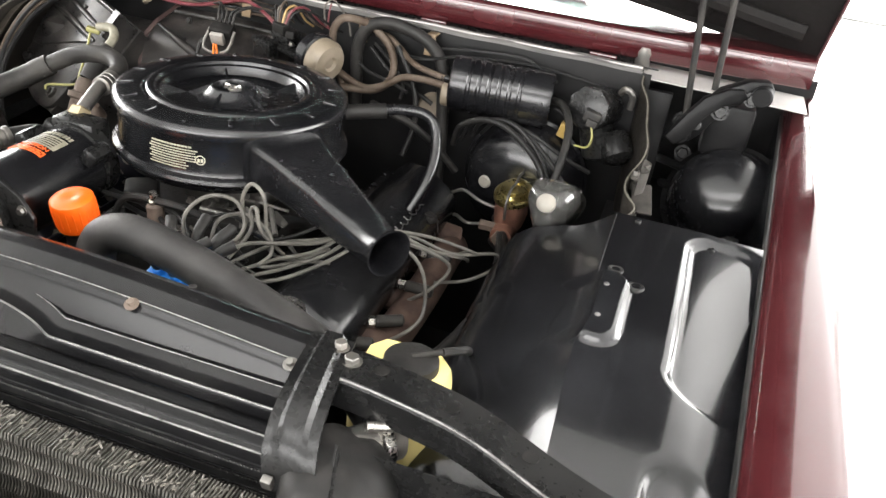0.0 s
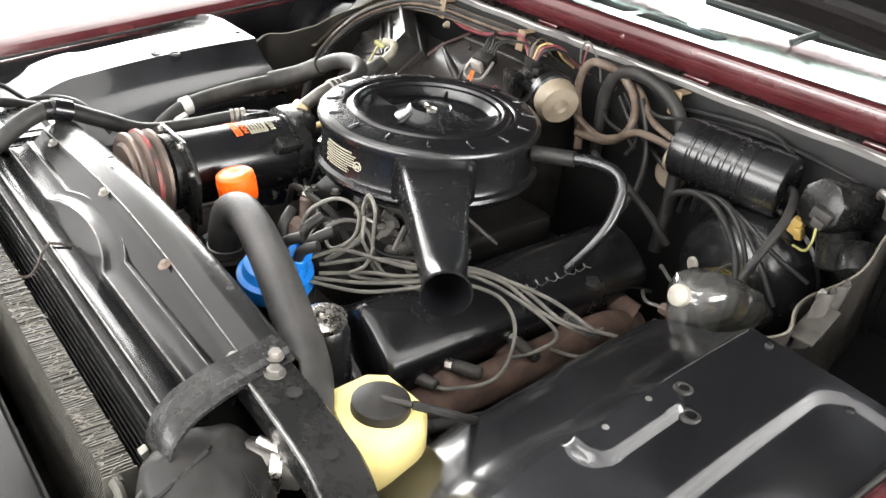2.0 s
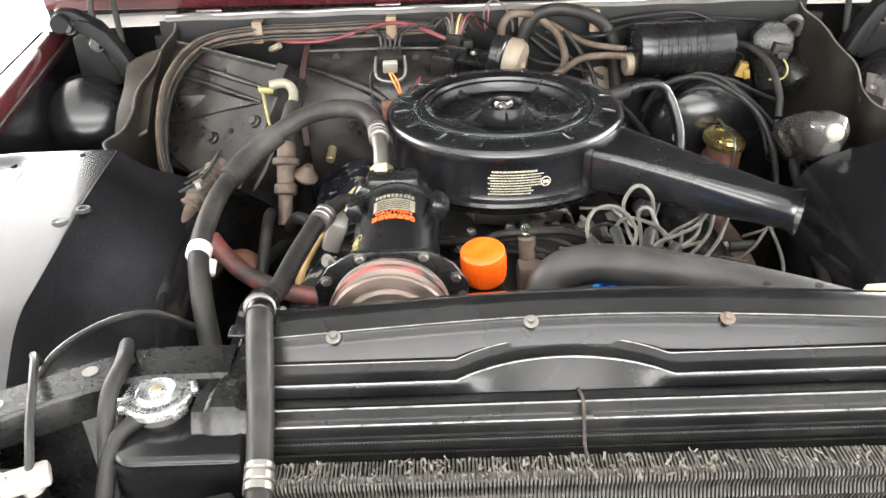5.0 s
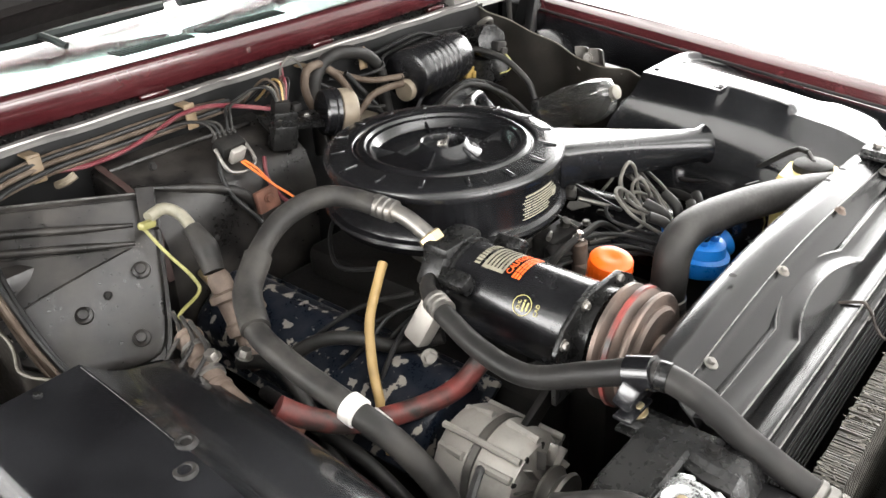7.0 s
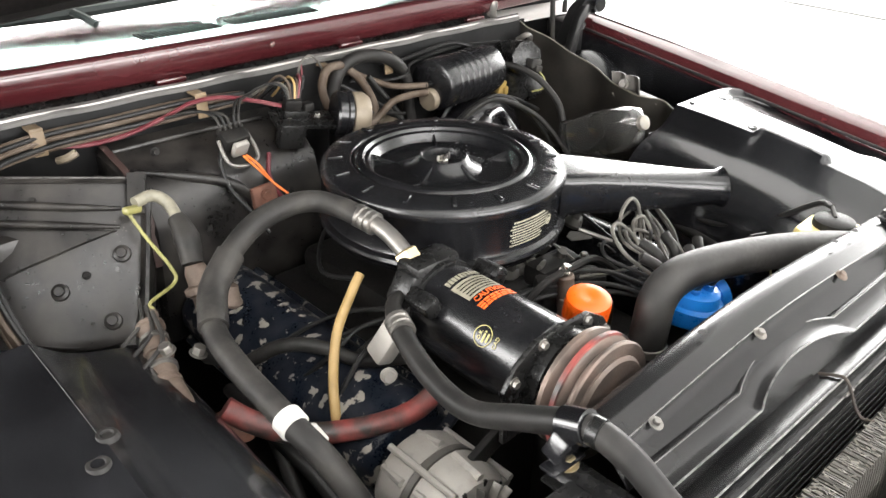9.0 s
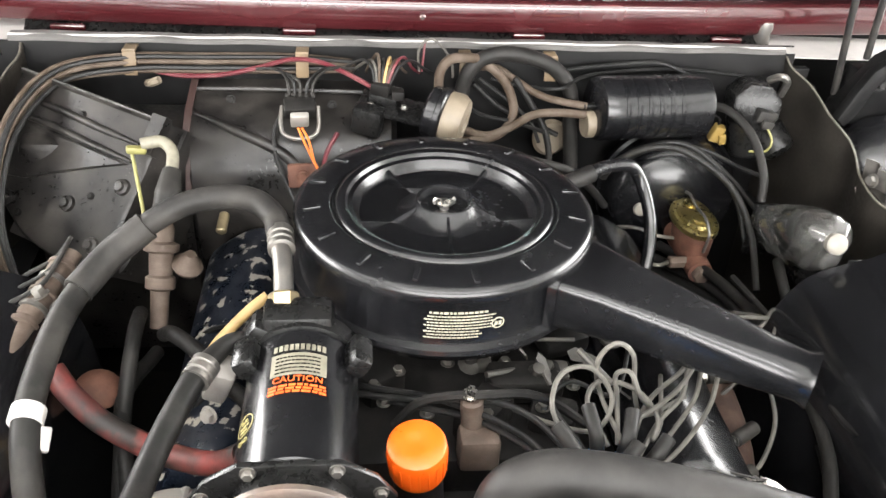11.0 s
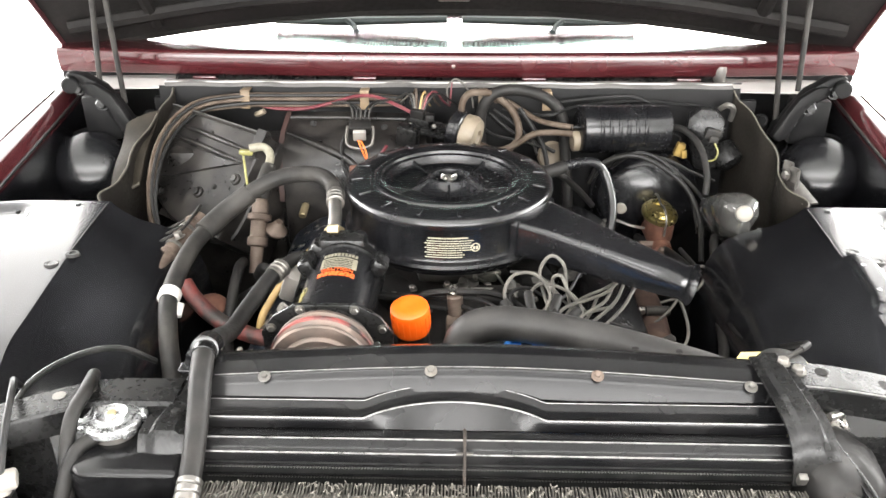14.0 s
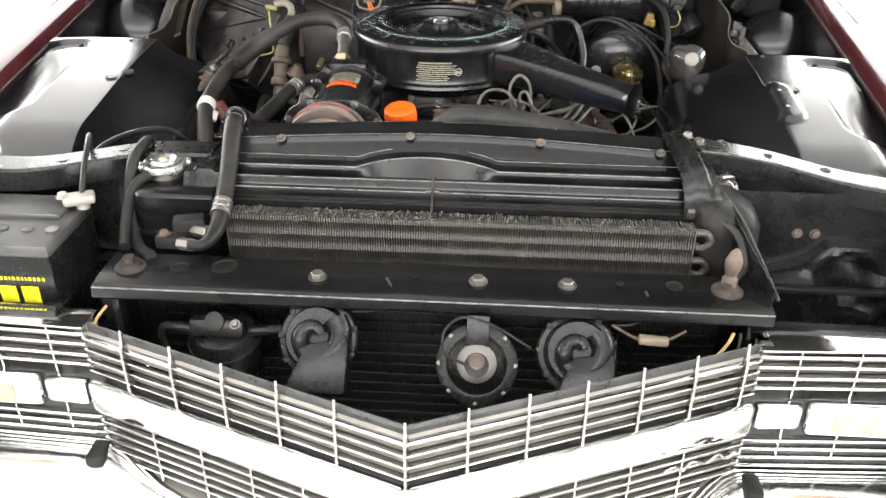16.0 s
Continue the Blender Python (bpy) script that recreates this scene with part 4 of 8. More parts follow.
def tie_bar():
    """The flat bar ahead of the condenser, with bolts and mounts."""
    root = thing("tie_bar", (0.03, -0.86, 0.5), "dusty black tie bar with bolts and rubber mounts", "tie bar")
    part("plate", strip([(-0.80, 0.794), (-0.802, 0.800), (-0.806, 0.802), (-0.88, 0.800), (-0.897, 0.798), (-0.903, 0.794), (-0.905, 0.780), (-0.902, 0.776)], -0.475, 0.555, 40, 0.003, lambda x: (0.004 * smooth_step(0.06, 0.03, abs(x - 0.02)), 0)), PANEL, root)
    # pale tube painting the highlight on the front edge
    part("worn_edge", tube([(-0.475, -0.9015, 0.7955), (0.04, -0.9015, 0.7955), (0.555, -0.9015, 0.7955)], 0.0014, 6, 2), EDGE, root, "worn paint with a painted glint along the front edge")
    for x, y in ((-0.133, -0.854), (0.117, -0.848), (0.254, -0.849)):
        part("bolt", nut((x, y, 0.801), 0.011, 0.009), STEEL, root)
    for x, y, r in ((-0.355, -0.842, 0.015), (-0.285, -0.835, 0.022), (0.418, -0.84, 0.014), (0.335, -0.84, 0.006), (0.02, -0.84, 0.005)):
        part("hole_rim", lathe([(r * 0.6, -0.002), (r, 0.0005), (r, 0.0025), (r * 0.8, 0.003), (r * 0.7, 0.0005)], (x, y, 0.801), (0, 0, 1), 22), DARK, root)
    for x in (-0.433, 0.496):
        part("mount", lathe([(0.024, 0), (0.024, 0.003), (0.019, 0.005), (0.017, 0.010), (0.010, 0.011), (0.009, 0.020), (0, 0.020)], (x, -0.848, 0.801), (0, 0, 1), 26), MOUNT, root, "rust-tinged rubber mount")
    for x in (-0.46, 0.54):
        part("post", box(x, -0.85, 0.58, 0.03, 0.07, 0.41, 0.006), BLACK, root)
    part("mount_stud", lathe([(0.011, 0), (0.012, 0.012), (0.008, 0.018), (0.012, 0.030), (0.013, 0.042), (0.008, 0.056), (0.003, 0.062), (0, 0.063)], (0.497, -0.846, 0.811), (0.05, 0.08, 1), 16), RUST_TAN, root)


tie_bar()


def support_bar(sign):
    """The bar from the radiator out to the fender."""
    root = thing("support_bar", (sign * 0.65, -0.59, 0.85), "worn black steel support bar from radiator to fender", "support bar", "support bars")
    e = 0.05 if sign > 0 else -0.015
    x0, x1 = (0.44, 0.885) if sign > 0 else (0.36, 0.88)

    def at(u, v):
        x = x0 + (x1 - x0) * v
        drop = 0.035 * smooth_step(0.46, 0.74, x) if sign > 0 else 0.03
        fwd = -0.075 * smooth_step(0.6, 0.85, x) if sign > 0 else -0.02 - 0.09 * smooth_step(0.44, 0.68, x)
        prof = [(0.028, -0.035), (0.030, -0.004), (0.026, 0.001), (-0.026, 0.001), (-0.030, -0.004), (-0.028, -0.04)]
        dy, dz = prof[round(u * 5)]
        return (sign * x, -0.578 + fwd + dy, 0.930 - drop + dz)

    part("bar", sheet(at, 5, 30, 0.003 * sign), BLACK_DIRTY, root)
    for x, y in ((0.605, -0.580), (0.52, -0.572), (0.70, -0.60)):
        drop = 0.035 * smooth_step(0.46, 0.74, x) if sign > 0 else 0.03
        y = y if sign > 0 else y - 0.02 - 0.09 * smooth_step(0.44, 0.68, x)
        part("slot", lathe([(0, 0), (0.009, 0), (0.009, 0.0012), (0, 0.0012)], (sign * x, y, 0.931 - drop), (0, 0, 1), 18), DARK if sign > 0 else STEEL, root)
    part("bolt", nut((sign * 0.486, -0.576 - (0 if sign > 0 else 0.022), 0.931 - (0 if sign > 0 else 0.03)), 0.009, 0.008), STEEL, root)
    if sign > 0:
        bsec = curve_points([(0, -0.548, 0.936), (0, -0.60, 0.931), (0, -0.640, 0.926), (0, -0.678, 0.914), (0, -0.702, 0.888), (0, -0.708, 0.848)], 4)
        nb = len(bsec) - 1
        br = part("bracket", sheet(lambda u, v: (0.428 + (0.050 + 0.012 * v) * u + 0.022 * v, bsec[round(v * nb)].y, bsec[round(v * nb)].z + (0.006 if 0.2 < u < 0.8 else 0.0)), 10, nb, -0.004), BLACK_DIRTY, root, "curled black saddle bracket")
        part("bracket_bolt", nut((0.468, -0.566, 0.937), 0.0075, 0.009), STEEL, br)
        part("bracket_tab", box(0.458, -0.711, 0.862, 0.012, 0.010, 0.016, 0.002, (20, 0, 0)), STEEL, br)
        # pale tubes for the painted highlights on bracket and fold
        part("worn_edge", tube([(0.450 + 0.035 * k / 8, -0.6095 - 0.001 * k, 0.9325 - 0.0006 * k) for k in range(9)], 0.0012, 5, 1), EDGE, br)
        part("worn_edge", tube([(x, -0.606 - 0.075 * smooth_step(0.6, 0.85, x), 0.9295 - 0.035 * smooth_step(0.46, 0.74, x)) for x in [0.48 + 0.04 * k for k in range(11)]], 0.0014, 6, 2), EDGE, root, "worn paint with a painted glint along the front fold")
    else:
        def saddle(u, v):
            y = -0.545 - 0.165 * v
            drop = 0.045 * smooth_step(0.80, 1.0, v)
            return (-0.322 - 0.050 * u - 0.018 * smooth_step(0.3, 0.7, v) * u, y, 0.893 + 0.006 * (0.25 < u < 0.75) - drop)

        br = part("bracket", sheet(saddle, 10, 22, 0.004), BLACK_DIRTY, root, "bent black saddle bracket over the radiator end")
        part("bracket_bolt", nut((-0.342, -0.553, 0.899), 0.010, 0.010), NUT_BRASS, br)
        part("bracket_bolt", nut((-0.350, -0.645, 0.899), 0.006, 0.005), DARK, br)
        part("bracket_tab", box(-0.352, -0.716, 0.855, 0.012, 0.012, 0.014, 0.002), STEEL, br)


support_bar(1)
support_bar(-1)


# ---- closing panels of the bay and the nose ----
def closing_panels():
    single("bay_floor", box(0.0, -0.2, 0.265, 2.0, 1.7, 0.03, 0.004), DARK, "grimy dark underside panel of the engine bay", "floor panel", kind="structure")
    for sign in (1, -1):
        root = thing("nose_panel", (sign * 0.72, -0.64, 0.3), "black pressed panel between radiator and fender", "inner panel", "nose panels")

        def at(u, v):
            x = 0.53 + 0.36 * u
            z = 0.30 + 0.575 * v
            d = math.hypot(x - 0.765, z - 0.70)
            bulge = -0.045 * smooth_step(0.062, 0.015, d) + 0.008 * smooth_step(0.016, 0.0, abs(d - 0.068))
            ledge = -0.03 * smooth_step(0.72, 0.70, z)
            return (sign * x, -0.645 - bulge + ledge, z)

        part("panel", sheet(at, 48, 60, 0.002), BLACK_DIRTY, root)
        part("tab", box(sign * 0.765, -0.668, 0.635, 0.085, 0.03, 0.05, 0.006), BLACK_DIRTY, root)
        part("bead", box(sign * 0.72, -0.682, 0.708, 0.36, 0.02, 0.012, 0.004), BLACK, root)
        for x in (0.66, 0.69):
            part("bolt", nut((sign * x, -0.648, 0.80), 0.007, 0.006, (0, -1, 0)), RUST_TAN, root)
        part("lower_rail", box(sign * 0.72, -0.86, 0.72, 0.36, 0.05, 0.05, 0.006), BLACK, root)
        part("side_skirt", box(sign * 0.90, -0.84, 0.62, 0.012, 0.34, 0.5, 0.004), BLACK, root)
    single("air_baffle", strip([(-0.80, 0.79), (-0.80, 0.30)], -0.45, 0.53, 4, 0.004), DARK, "dark sheet behind the horns", "inner panel", kind="structure")


closing_panels()


def lower_core():
    """Black finned core behind the horns."""
    root = thing("lower_core", (0.05, -0.83, 0.45), "black finned core behind the horns", "radiator core")
    part("body", box(0.05, -0.815, 0.60, 0.90, 0.016, 0.30, 0.003), FIN_DARK, root)
    for k in range(14):
        part("core_tube", box(0.05, -0.826, 0.745 - 0.021 * k, 0.90, 0.008, 0.004, 0.001), BLACK_DIRTY, root)
    bm = bmesh.new()
    for k in range(220):
        bmesh.ops.create_cube(bm, size=1.0, matrix=Matrix.Translation((-0.40 + 0.9 * k / 219, -0.825, 0.60)) @ Matrix.Diagonal((0.001, 0.006, 0.30, 1)))
    tagged(part("fin_pack", bm, FIN_DARK, root), kind="stuff")


lower_core()


def horn(x, y, z, flip):
    root = thing("horn", (x, y, z), "black snail horn with a spiral trumpet below the tie bar", "horn", "horns")
    ax = (0, -0.75, 0.65)
    part("rim", lathe([(0, 0), (0.054, 0), (0.060, 0.003), (0.061, 0.007), (0.058, 0.011), (0.051, 0.012), (0.047, 0.018), (0.045, 0.03), (0, 0.03)], (x, y, z), ax, 40), BLACK_DIRTY, root)
    q = Vector((0, 0, 1)).rotation_difference(Vector(ax).normalized()).to_matrix()
    pts, rad = [], []
    for k in range(13):
        a = 2.1 * math.pi * k / 12
        r = 0.010 + 0.030 * k / 12
        pts.append(tuple(Vector((x, y, z)) + q @ Vector((flip * r * math.cos(a + 0.5), r * math.sin(a + 0.5), 0.030 + 0.008 * (k < 6)))))
        rad.append(0.009 + 0.010 * k / 12)
    part("spiral", tube(pts, 0.01, 12, 4, rad), BLACK_DIRTY, root)
    bell = loft([[tuple(Vector((x, y, z)) + q @ Vector(p)) for p in ring] for ring in (
        [(-flip * 0.01, -0.01, 0.01), (flip * 0.054, 0.0, 0.01), (flip * 0.052, 0.0, 0.044), (-flip * 0.01, -0.01, 0.044)],
        [(-flip * 0.045, -0.084, 0.005), (flip * 0.054, -0.084, 0.005), (flip * 0.052, -0.084, 0.050), (-flip * 0.043, -0.084, 0.050)])])
    bmesh.ops.bevel(bell, geom=bell.edges[:], offset=0.006, segments=2, affect="EDGES", profile=0.5)
    part("bell", bell, BLACK_DIRTY, root)
    for k in range(9):
        a = 2 * math.pi * k / 9 + 0.3
        p = Vector((x, y, z)) + q @ Vector((0.057 * math.cos(a), 0.057 * math.sin(a), 0.010))
        part("rivet", lathe([(0.0055, 0), (0.0045, 0.004), (0, 0.005)], p, ax, 10), RUBBER_GREY, root)
    part("lead", tube([(x + 0.05, y + 0.02, z + 0.04), (x + 0.085, y + 0.02, z + 0.045), (x + 0.11, y + 0.04, z + 0.06), (x + 0.10, y + 0.05, z + 0.085)], 0.0022, 6), WIRE_BLACK, root)
    part("bracket", box(x, y + 0.04, z + 0.03, 0.03, 0.07, 0.006, 0.002, (25, 0, 0)), BLACK_DIRTY, root)


horn(-0.123, -0.915, 0.727, 1)
horn(0.270, -0.915, 0.722, 1)


def centre_horn():
    root = thing("disc_horn", (0.122, -0.93, 0.69), "black disc horn on a hanging bracket", "horn", "horns")
    ax = (0, -0.8, 0.6)
    part("disc", lathe([(0, 0), (0.055, 0), (0.062, 0.004), (0.062, 0.009), (0.052, 0.013), (0.046, 0.012), (0.038, 0.020), (0.022, 0.026), (0.018, 0.038), (0, 0.040)], (0.120, -0.925, 0.700), ax, 36), BLACK_DIRTY, root)
    part("hub", lathe([(0.03, 0), (0.030, 0.006), (0.018, 0.012), (0.010, 0.013), (0.008, 0.02), (0, 0.021)], (0.120, -0.944, 0.717), ax, 20), STEEL, root)
    part("hub_nut", nut((0.120, -0.957, 0.730), 0.009, 0.008, ax), RUST_TAN, root)
    part("bracket", box(0.120, -0.928, 0.752, 0.034, 0.005, 0.07, 0.0015, (-18, 0, 0)), BLACK_DIRTY, root)
    for k in range(8):
        a = 2 * math.pi * k / 8
        q = Vector((0, 0, 1)).rotation_difference(Vector(ax).normalized()).to_matrix()
        p = Vector((0.120, -0.925, 0.700)) + q @ Vector((0.058 * math.cos(a), 0.058 * math.sin(a), 0.008))
        part("rivet", lathe([(0.004, 0), (0.0035, 0.003), (0, 0.004)], p, ax, 10), STEEL, root)
    part("lead", tube([(0.103, -0.955, 0.722), (0.073, -0.955, 0.74), (0.07, -0.94, 0.768), (0.095, -0.92, 0.782), (0.14, -0.925, 0.775), (0.20, -0.935, 0.742)], 0.0022, 6), WIRE_BLACK, root)


centre_horn()


def canister_filter():
    root = thing("vapour_canister", (-0.288, -0.86, 0.6), "small black cylindrical canister under the tie bar", "canister")
    ax = (0, -0.22, 1)
    part("body", lathe([(0, 0), (0.045, 0), (0.050, 0.006), (0.050, 0.085), (0.054, 0.090), (0.056, 0.098), (0.052, 0.104), (0.050, 0.112), (0.046, 0.118), (0.03, 0.122), (0, 0.124)], (-0.283, -0.865, 0.607), ax, 36), BLACK_DIRTY, root)
    part("strap", lathe([(0.0545, 0), (0.0575, 0.001), (0.0575, 0.008), (0.0545, 0.009)], (-0.283, -0.884, 0.694), ax, 36), RUBBER, root)
    part("clamp_plate", box(-0.283, -0.905, 0.735, 0.085, 0.03, 0.028, 0.005, (-20, 0, 0)), BLACK_DIRTY, root)
    part("bail", lathe([(0.010, 0), (0.015, 0.001), (0.015, 0.006), (0.010, 0.007)], (-0.283, -0.915, 0.752), (0, -0.9, 0.5), 20), RUBBER_GREY, root, "dusty grey wire bail")
    part("clamp_screw", nut((-0.252, -0.916, 0.748), 0.006, 0.008, (0, -0.6, 0.8)), STEEL, root)
    for q in (-1, 1):
        part("spout", rod((-0.283 + q * 0.045, -0.895, 0.722), (-0.283 + q * 0.075, -0.895, 0.725), 0.008, 12), BLACK_DIRTY, root)
    part("hose", tube([(-0.21, -0.895, 0.725), (-0.18, -0.892, 0.730), (-0.165, -0.885, 0.75), (-0.17, -0.88, 0.772)], 0.0065, 8), RUBBER, root)
    part("hose", tube([(-0.355, -0.895, 0.725), (-0.375, -0.892, 0.722), (-0.385, -0.885, 0.70), (-0.38, -0.88, 0.66)], 0.0065, 8), RUBBER, root)


canister_filter()


# ---- grille and bumper ----
GRILLE = [(-0.468, -0.965), (0.035, -1.155), (0.532, -0.945)]


def along(y_off, z, seg):
    a, b = GRILLE[seg], GRILLE[seg + 1]
    return (a[0], a[1] + y_off, z), (b[0], b[1] + y_off, z)


def flat_bar(a, b, h, d, bevel=0.002):
    """A bar between two places, h high and d deep."""
    a, b = Vector(a), Vector(b)
    m = (a + b) / 2
    ang = math.degrees(math.atan2(b.y - a.y, b.x - a.x))
    return box(m.x, m.y, m.z, (b - a).length, d, h, bevel, (0, 0, ang))


SHEET_GREY = mat("dull_grey_sheet", (0.10, 0.10, 0.10), 0.35, 0.6, scale=20, bump=0.02)


SHELF = mat("dull_grey_plated_shelf", (0.46, 0.44, 0.40), 0.4, 0.1, dust=0.5, dust_col=(0.26, 0.24, 0.21), scale=20)


def grille():
    root = thing("grille", (0.035, -1.05, 0.5), "chrome pointed grille of fine bars with a broad middle band", "grille")
    for seg in (0, 1):
        for z in (0.748, 0.728, 0.708, 0.688):
            part("bar", flat_bar(*along(0, z, seg), 0.004, 0.010, 0.0012), CHROME, root)
            part("shelf", flat_bar(*along(0.018, z - 0.001, seg), 0.002, 0.026, 0.0005), SHELF, root, "dull grey shelf behind the bar")
        part("top_sheet", flat_bar(*along(0.016, 0.752, seg), 0.024, 0.002, 0.0006), SHEET_GREY, root, "dull grey rear sheet of the top bar")
        part("back_sheet", flat_bar(*along(0.03, 0.62, seg), 0.22, 0.002, 0.0006), SHEET_GREY, root, "dull grey backing sheet")
        part("band", flat_bar(*along(-0.012, 0.650, seg), 0.058, 0.02, 0.008), CHROME, root, "broad polished chrome band")
        for k in range(6):
            part("bar", flat_bar(*along(-0.004, 0.610 - 0.018 * k, seg), 0.004, 0.010, 0.0012), CHROME, root)
            part("shelf", flat_bar(*along(0.012, 0.609 - 0.018 * k, seg), 0.002, 0.022, 0.0005), SHELF, root, "dull grey shelf behind the bar")
        a, b = GRILLE[seg], GRILLE[seg + 1]
        for k in range(6 if seg == 0 else 7):
            t = (k + 0.85) / 6 if seg == 0 else k / 6.3 + 0.0
            if seg == 0 and k == 5:
                continue
            x, y = a[0] + (b[0] - a[0]) * t, a[1] + (b[1] - a[1]) * t
            fin = prism([(-0.010, -0.12), (0.010, -0.12), (0.010, 0.006), (0.006, 0.014), (0.004, 0.031), (0.001, 0.037), (-0.003, 0.016), (-0.009, 0.006)], -0.0018, 0.0018, 0.0, pose(x, y, 0.745, 90, 0, 90))
            part("fin", fin, CHROME_AGED, root)
        for k in range(1, 6):
            t = k / 6 + (0.03 if seg == 0 else -0.03)
            x, y = a[0] + (b[0] - a[0]) * t, a[1] + (b[1] - a[1]) * t
            part("divider", box(x, y - 0.004, 0.565, 0.0025, 0.012, 0.115, 0.0006), CHROME, root)
    for sign, (x0, y0) in ((-1, GRILLE[0]), (1, GRILLE[2])):
        x1 = 0.035 + sign * 0.97

        def across(dy, z, a=x0, b=x1):
            return (a, y0 + 0.006 + dy, z), (b, y0 + 0.03 + dy, z)

        for z in (0.752, 0.734, 0.714, 0.696):
            part("side_bar", flat_bar(*across(0, z), 0.006, 0.014, 0.002), CHROME, root)
            part("side_shelf", flat_bar(*across(0.018, z - 0.002), 0.002, 0.024, 0.0005), SHELF, root)
        for k in range(4):
            part("side_bar", flat_bar(*across(-0.004, 0.596 - 0.017 * k), 0.006, 0.014, 0.002), CHROME, root)
        part("side_cap", flat_bar(*across(0.02, 0.762), 0.003, 0.05, 0.001), CHROME, root)
        part("side_back", flat_bar(*across(0.03, 0.64), 0.24, 0.004, 0.001), SHEET_GREY, root)
        for k in range(5):
            xx = x0 + sign * (0.06 + 0.085 * k)
            part("side_fin", box(xx, y0 + 0.012, 0.66, 0.003, 0.012, 0.20, 0.001), CHROME, root)
        lamp = part("turn_lamp", box(x0 + sign * 0.26, y0 - 0.004, 0.650, 0.36, 0.03, 0.056, 0.012), CHROME, root, "chrome turn lamp housing")
        part("lens", box(x0 + sign * 0.27, y0 - 0.018, 0.650, 0.30, 0.012, 0.034, 0.006), AMBER, lamp, "pale amber lamp lens")
        part("lamp_bracket", flat_bar((x0 + sign * 0.005, y0 - 0.008, 0.652), (x0 + sign * 0.075, y0 - 0.004, 0.652), 0.045, 0.022, 0.008), CHROME, root)
    # script emblem as a plain wavy shape
    e0 = Vector((0.40, -1.02, 0.598))
    part("emblem", tube([e0 + Vector((0.014 * k, 0.0059 * k - 0.012, 0.007 * math.sin(2.4 * k) + 0.004)) for k in range(9)], 0.0022, 6, 5), CHROME_AGED, root, "flowing metal script emblem")
    b = thing("bumper", (0.035, -1.05, 0.4), "heavy chrome bumper with wide rounded ends", "bumper")
    sec = [(0.06, 0.535), (0.0, 0.54), (-0.05, 0.52), (-0.075, 0.47), (-0.07, 0.40), (-0.03, 0.35)]

    def bump(u, v):
        x = -0.98 + 2.03 * v
        dx = abs(x - 0.035)
        dy, z = sec[round(u * 5)]
        y = -1.155 + 0.192 * smooth_step(0, 0.5, dx) + 0.03 * smooth_step(0.6, 1.0, dx)
        return (x, y - 0.01 + dy, z - 0.05 * (1 - smooth_step(0.35, 0.5, dx)))

    part("blade", sheet(bump, 5, 60, 0.003), CHROME, b)
    for s in (-1, 1):
        part("overrider", box(0.035 + s * 0.515, -0.985, 0.52, 0.03, 0.05, 0.05, 0.01), RUBBER, b)


grille()


# lid colour holds dust and the pale reflection on the battery's top
BATTERY = mat("dusty_battery_lid_with_painted_sheen", (0.045, 0.045, 0.045), 0.36, dust=0.6, dust_col=(0.12, 0.117, 0.112), scale=12, bump=0.03)


def battery():
    root = thing("battery", (-0.68, -0.79, 0.6), "black car battery with yellow printing beside the radiator", "battery")
    part("case", box(-0.682, -0.795, 0.735, 0.27, 0.16, 0.20, 0.006), BLACK_DIRTY, root)
    lid = part("lid", box(-0.682, -0.795, 0.838, 0.274, 0.164, 0.022, 0.006), BATTERY, root)
    part("lid_ridge", box(-0.69, -0.755, 0.853, 0.25, 0.07, 0.012, 0.004), BATTERY, lid)
    for k in range(4):
        part("vent_plug", lathe([(0.010, 0), (0.010, 0.002), (0.007, 0.003), (0, 0.003)], (-0.60 - 0.042 * k, -0.825, 0.8495), (0, 0, 1), 18), BATTERY, lid)
    part("bright_plug", lathe([(0.011, 0), (0.011, 0.003), (0.008, 0.004), (0, 0.003)], (-0.560, -0.825, 0.8495), (0, 0, 1), 18), STEEL, lid)
    part("terminal", merge(lathe([(0.011, 0), (0.009, 0.02), (0, 0.021)], (-0.545, -0.745, 0.85), (0, 0, 1), 16), box(-0.548, -0.748, 0.868, 0.05, 0.03, 0.016, 0.005, (0, 0, 25)), nut((-0.57, -0.757, 0.874), 0.008, 0.008)), ALUMINIUM, root, "corroded pale terminal clamp")
    m = pose(-0.682, -0.876, 0.745, 90, 0, 0)
    part("logo_print", bars([(-0.03 + 0.036 * k, 0.012, 0.028, 0.036, 0.05) for k in range(4)] + [(-0.12, 0.012, 0.075, 0.036, 0.2)], m, 2, 0.0008), PRINT_YELLOW, root)
    part("small_print", bars([(-0.10, -0.014, 0.21, 0.009, 0.03), (-0.03, 0.044, 0.15, 0.006, 0.004)], m, 3, 0.0008), PRINT_YELLOW, root)
    single("battery_tray", box(-0.682, -0.795, 0.622, 0.30, 0.19, 0.02, 0.005), BLACK_DIRTY, "black steel tray under the battery", "tray")
    for a in ([(-0.545, -0.742, 0.872), (-0.553, -0.70, 0.905), (-0.560, -0.66, 0.926), (-0.575, -0.62, 0.926), (-0.60, -0.58, 0.90), (-0.62, -0.54, 0.86)], [(-0.63, -0.60, 0.82), (-0.605, -0.54, 0.865), (-0.555, -0.49, 0.88), (-0.50, -0.46, 0.875), (-0.46, -0.43, 0.83)]):
        single("battery_cable", tube(a, 0.005, 8), WIRE_BLACK, "dusty black battery cable", "cable", "battery cables")


battery()


# ---- engine ----
MANIFOLD = mat("heat_browned_iron", (0.060, 0.038, 0.030), 0.75, dust=0.5, dust_col=(0.11, 0.075, 0.06), scale=35, bump=0.3, spec=0.2)


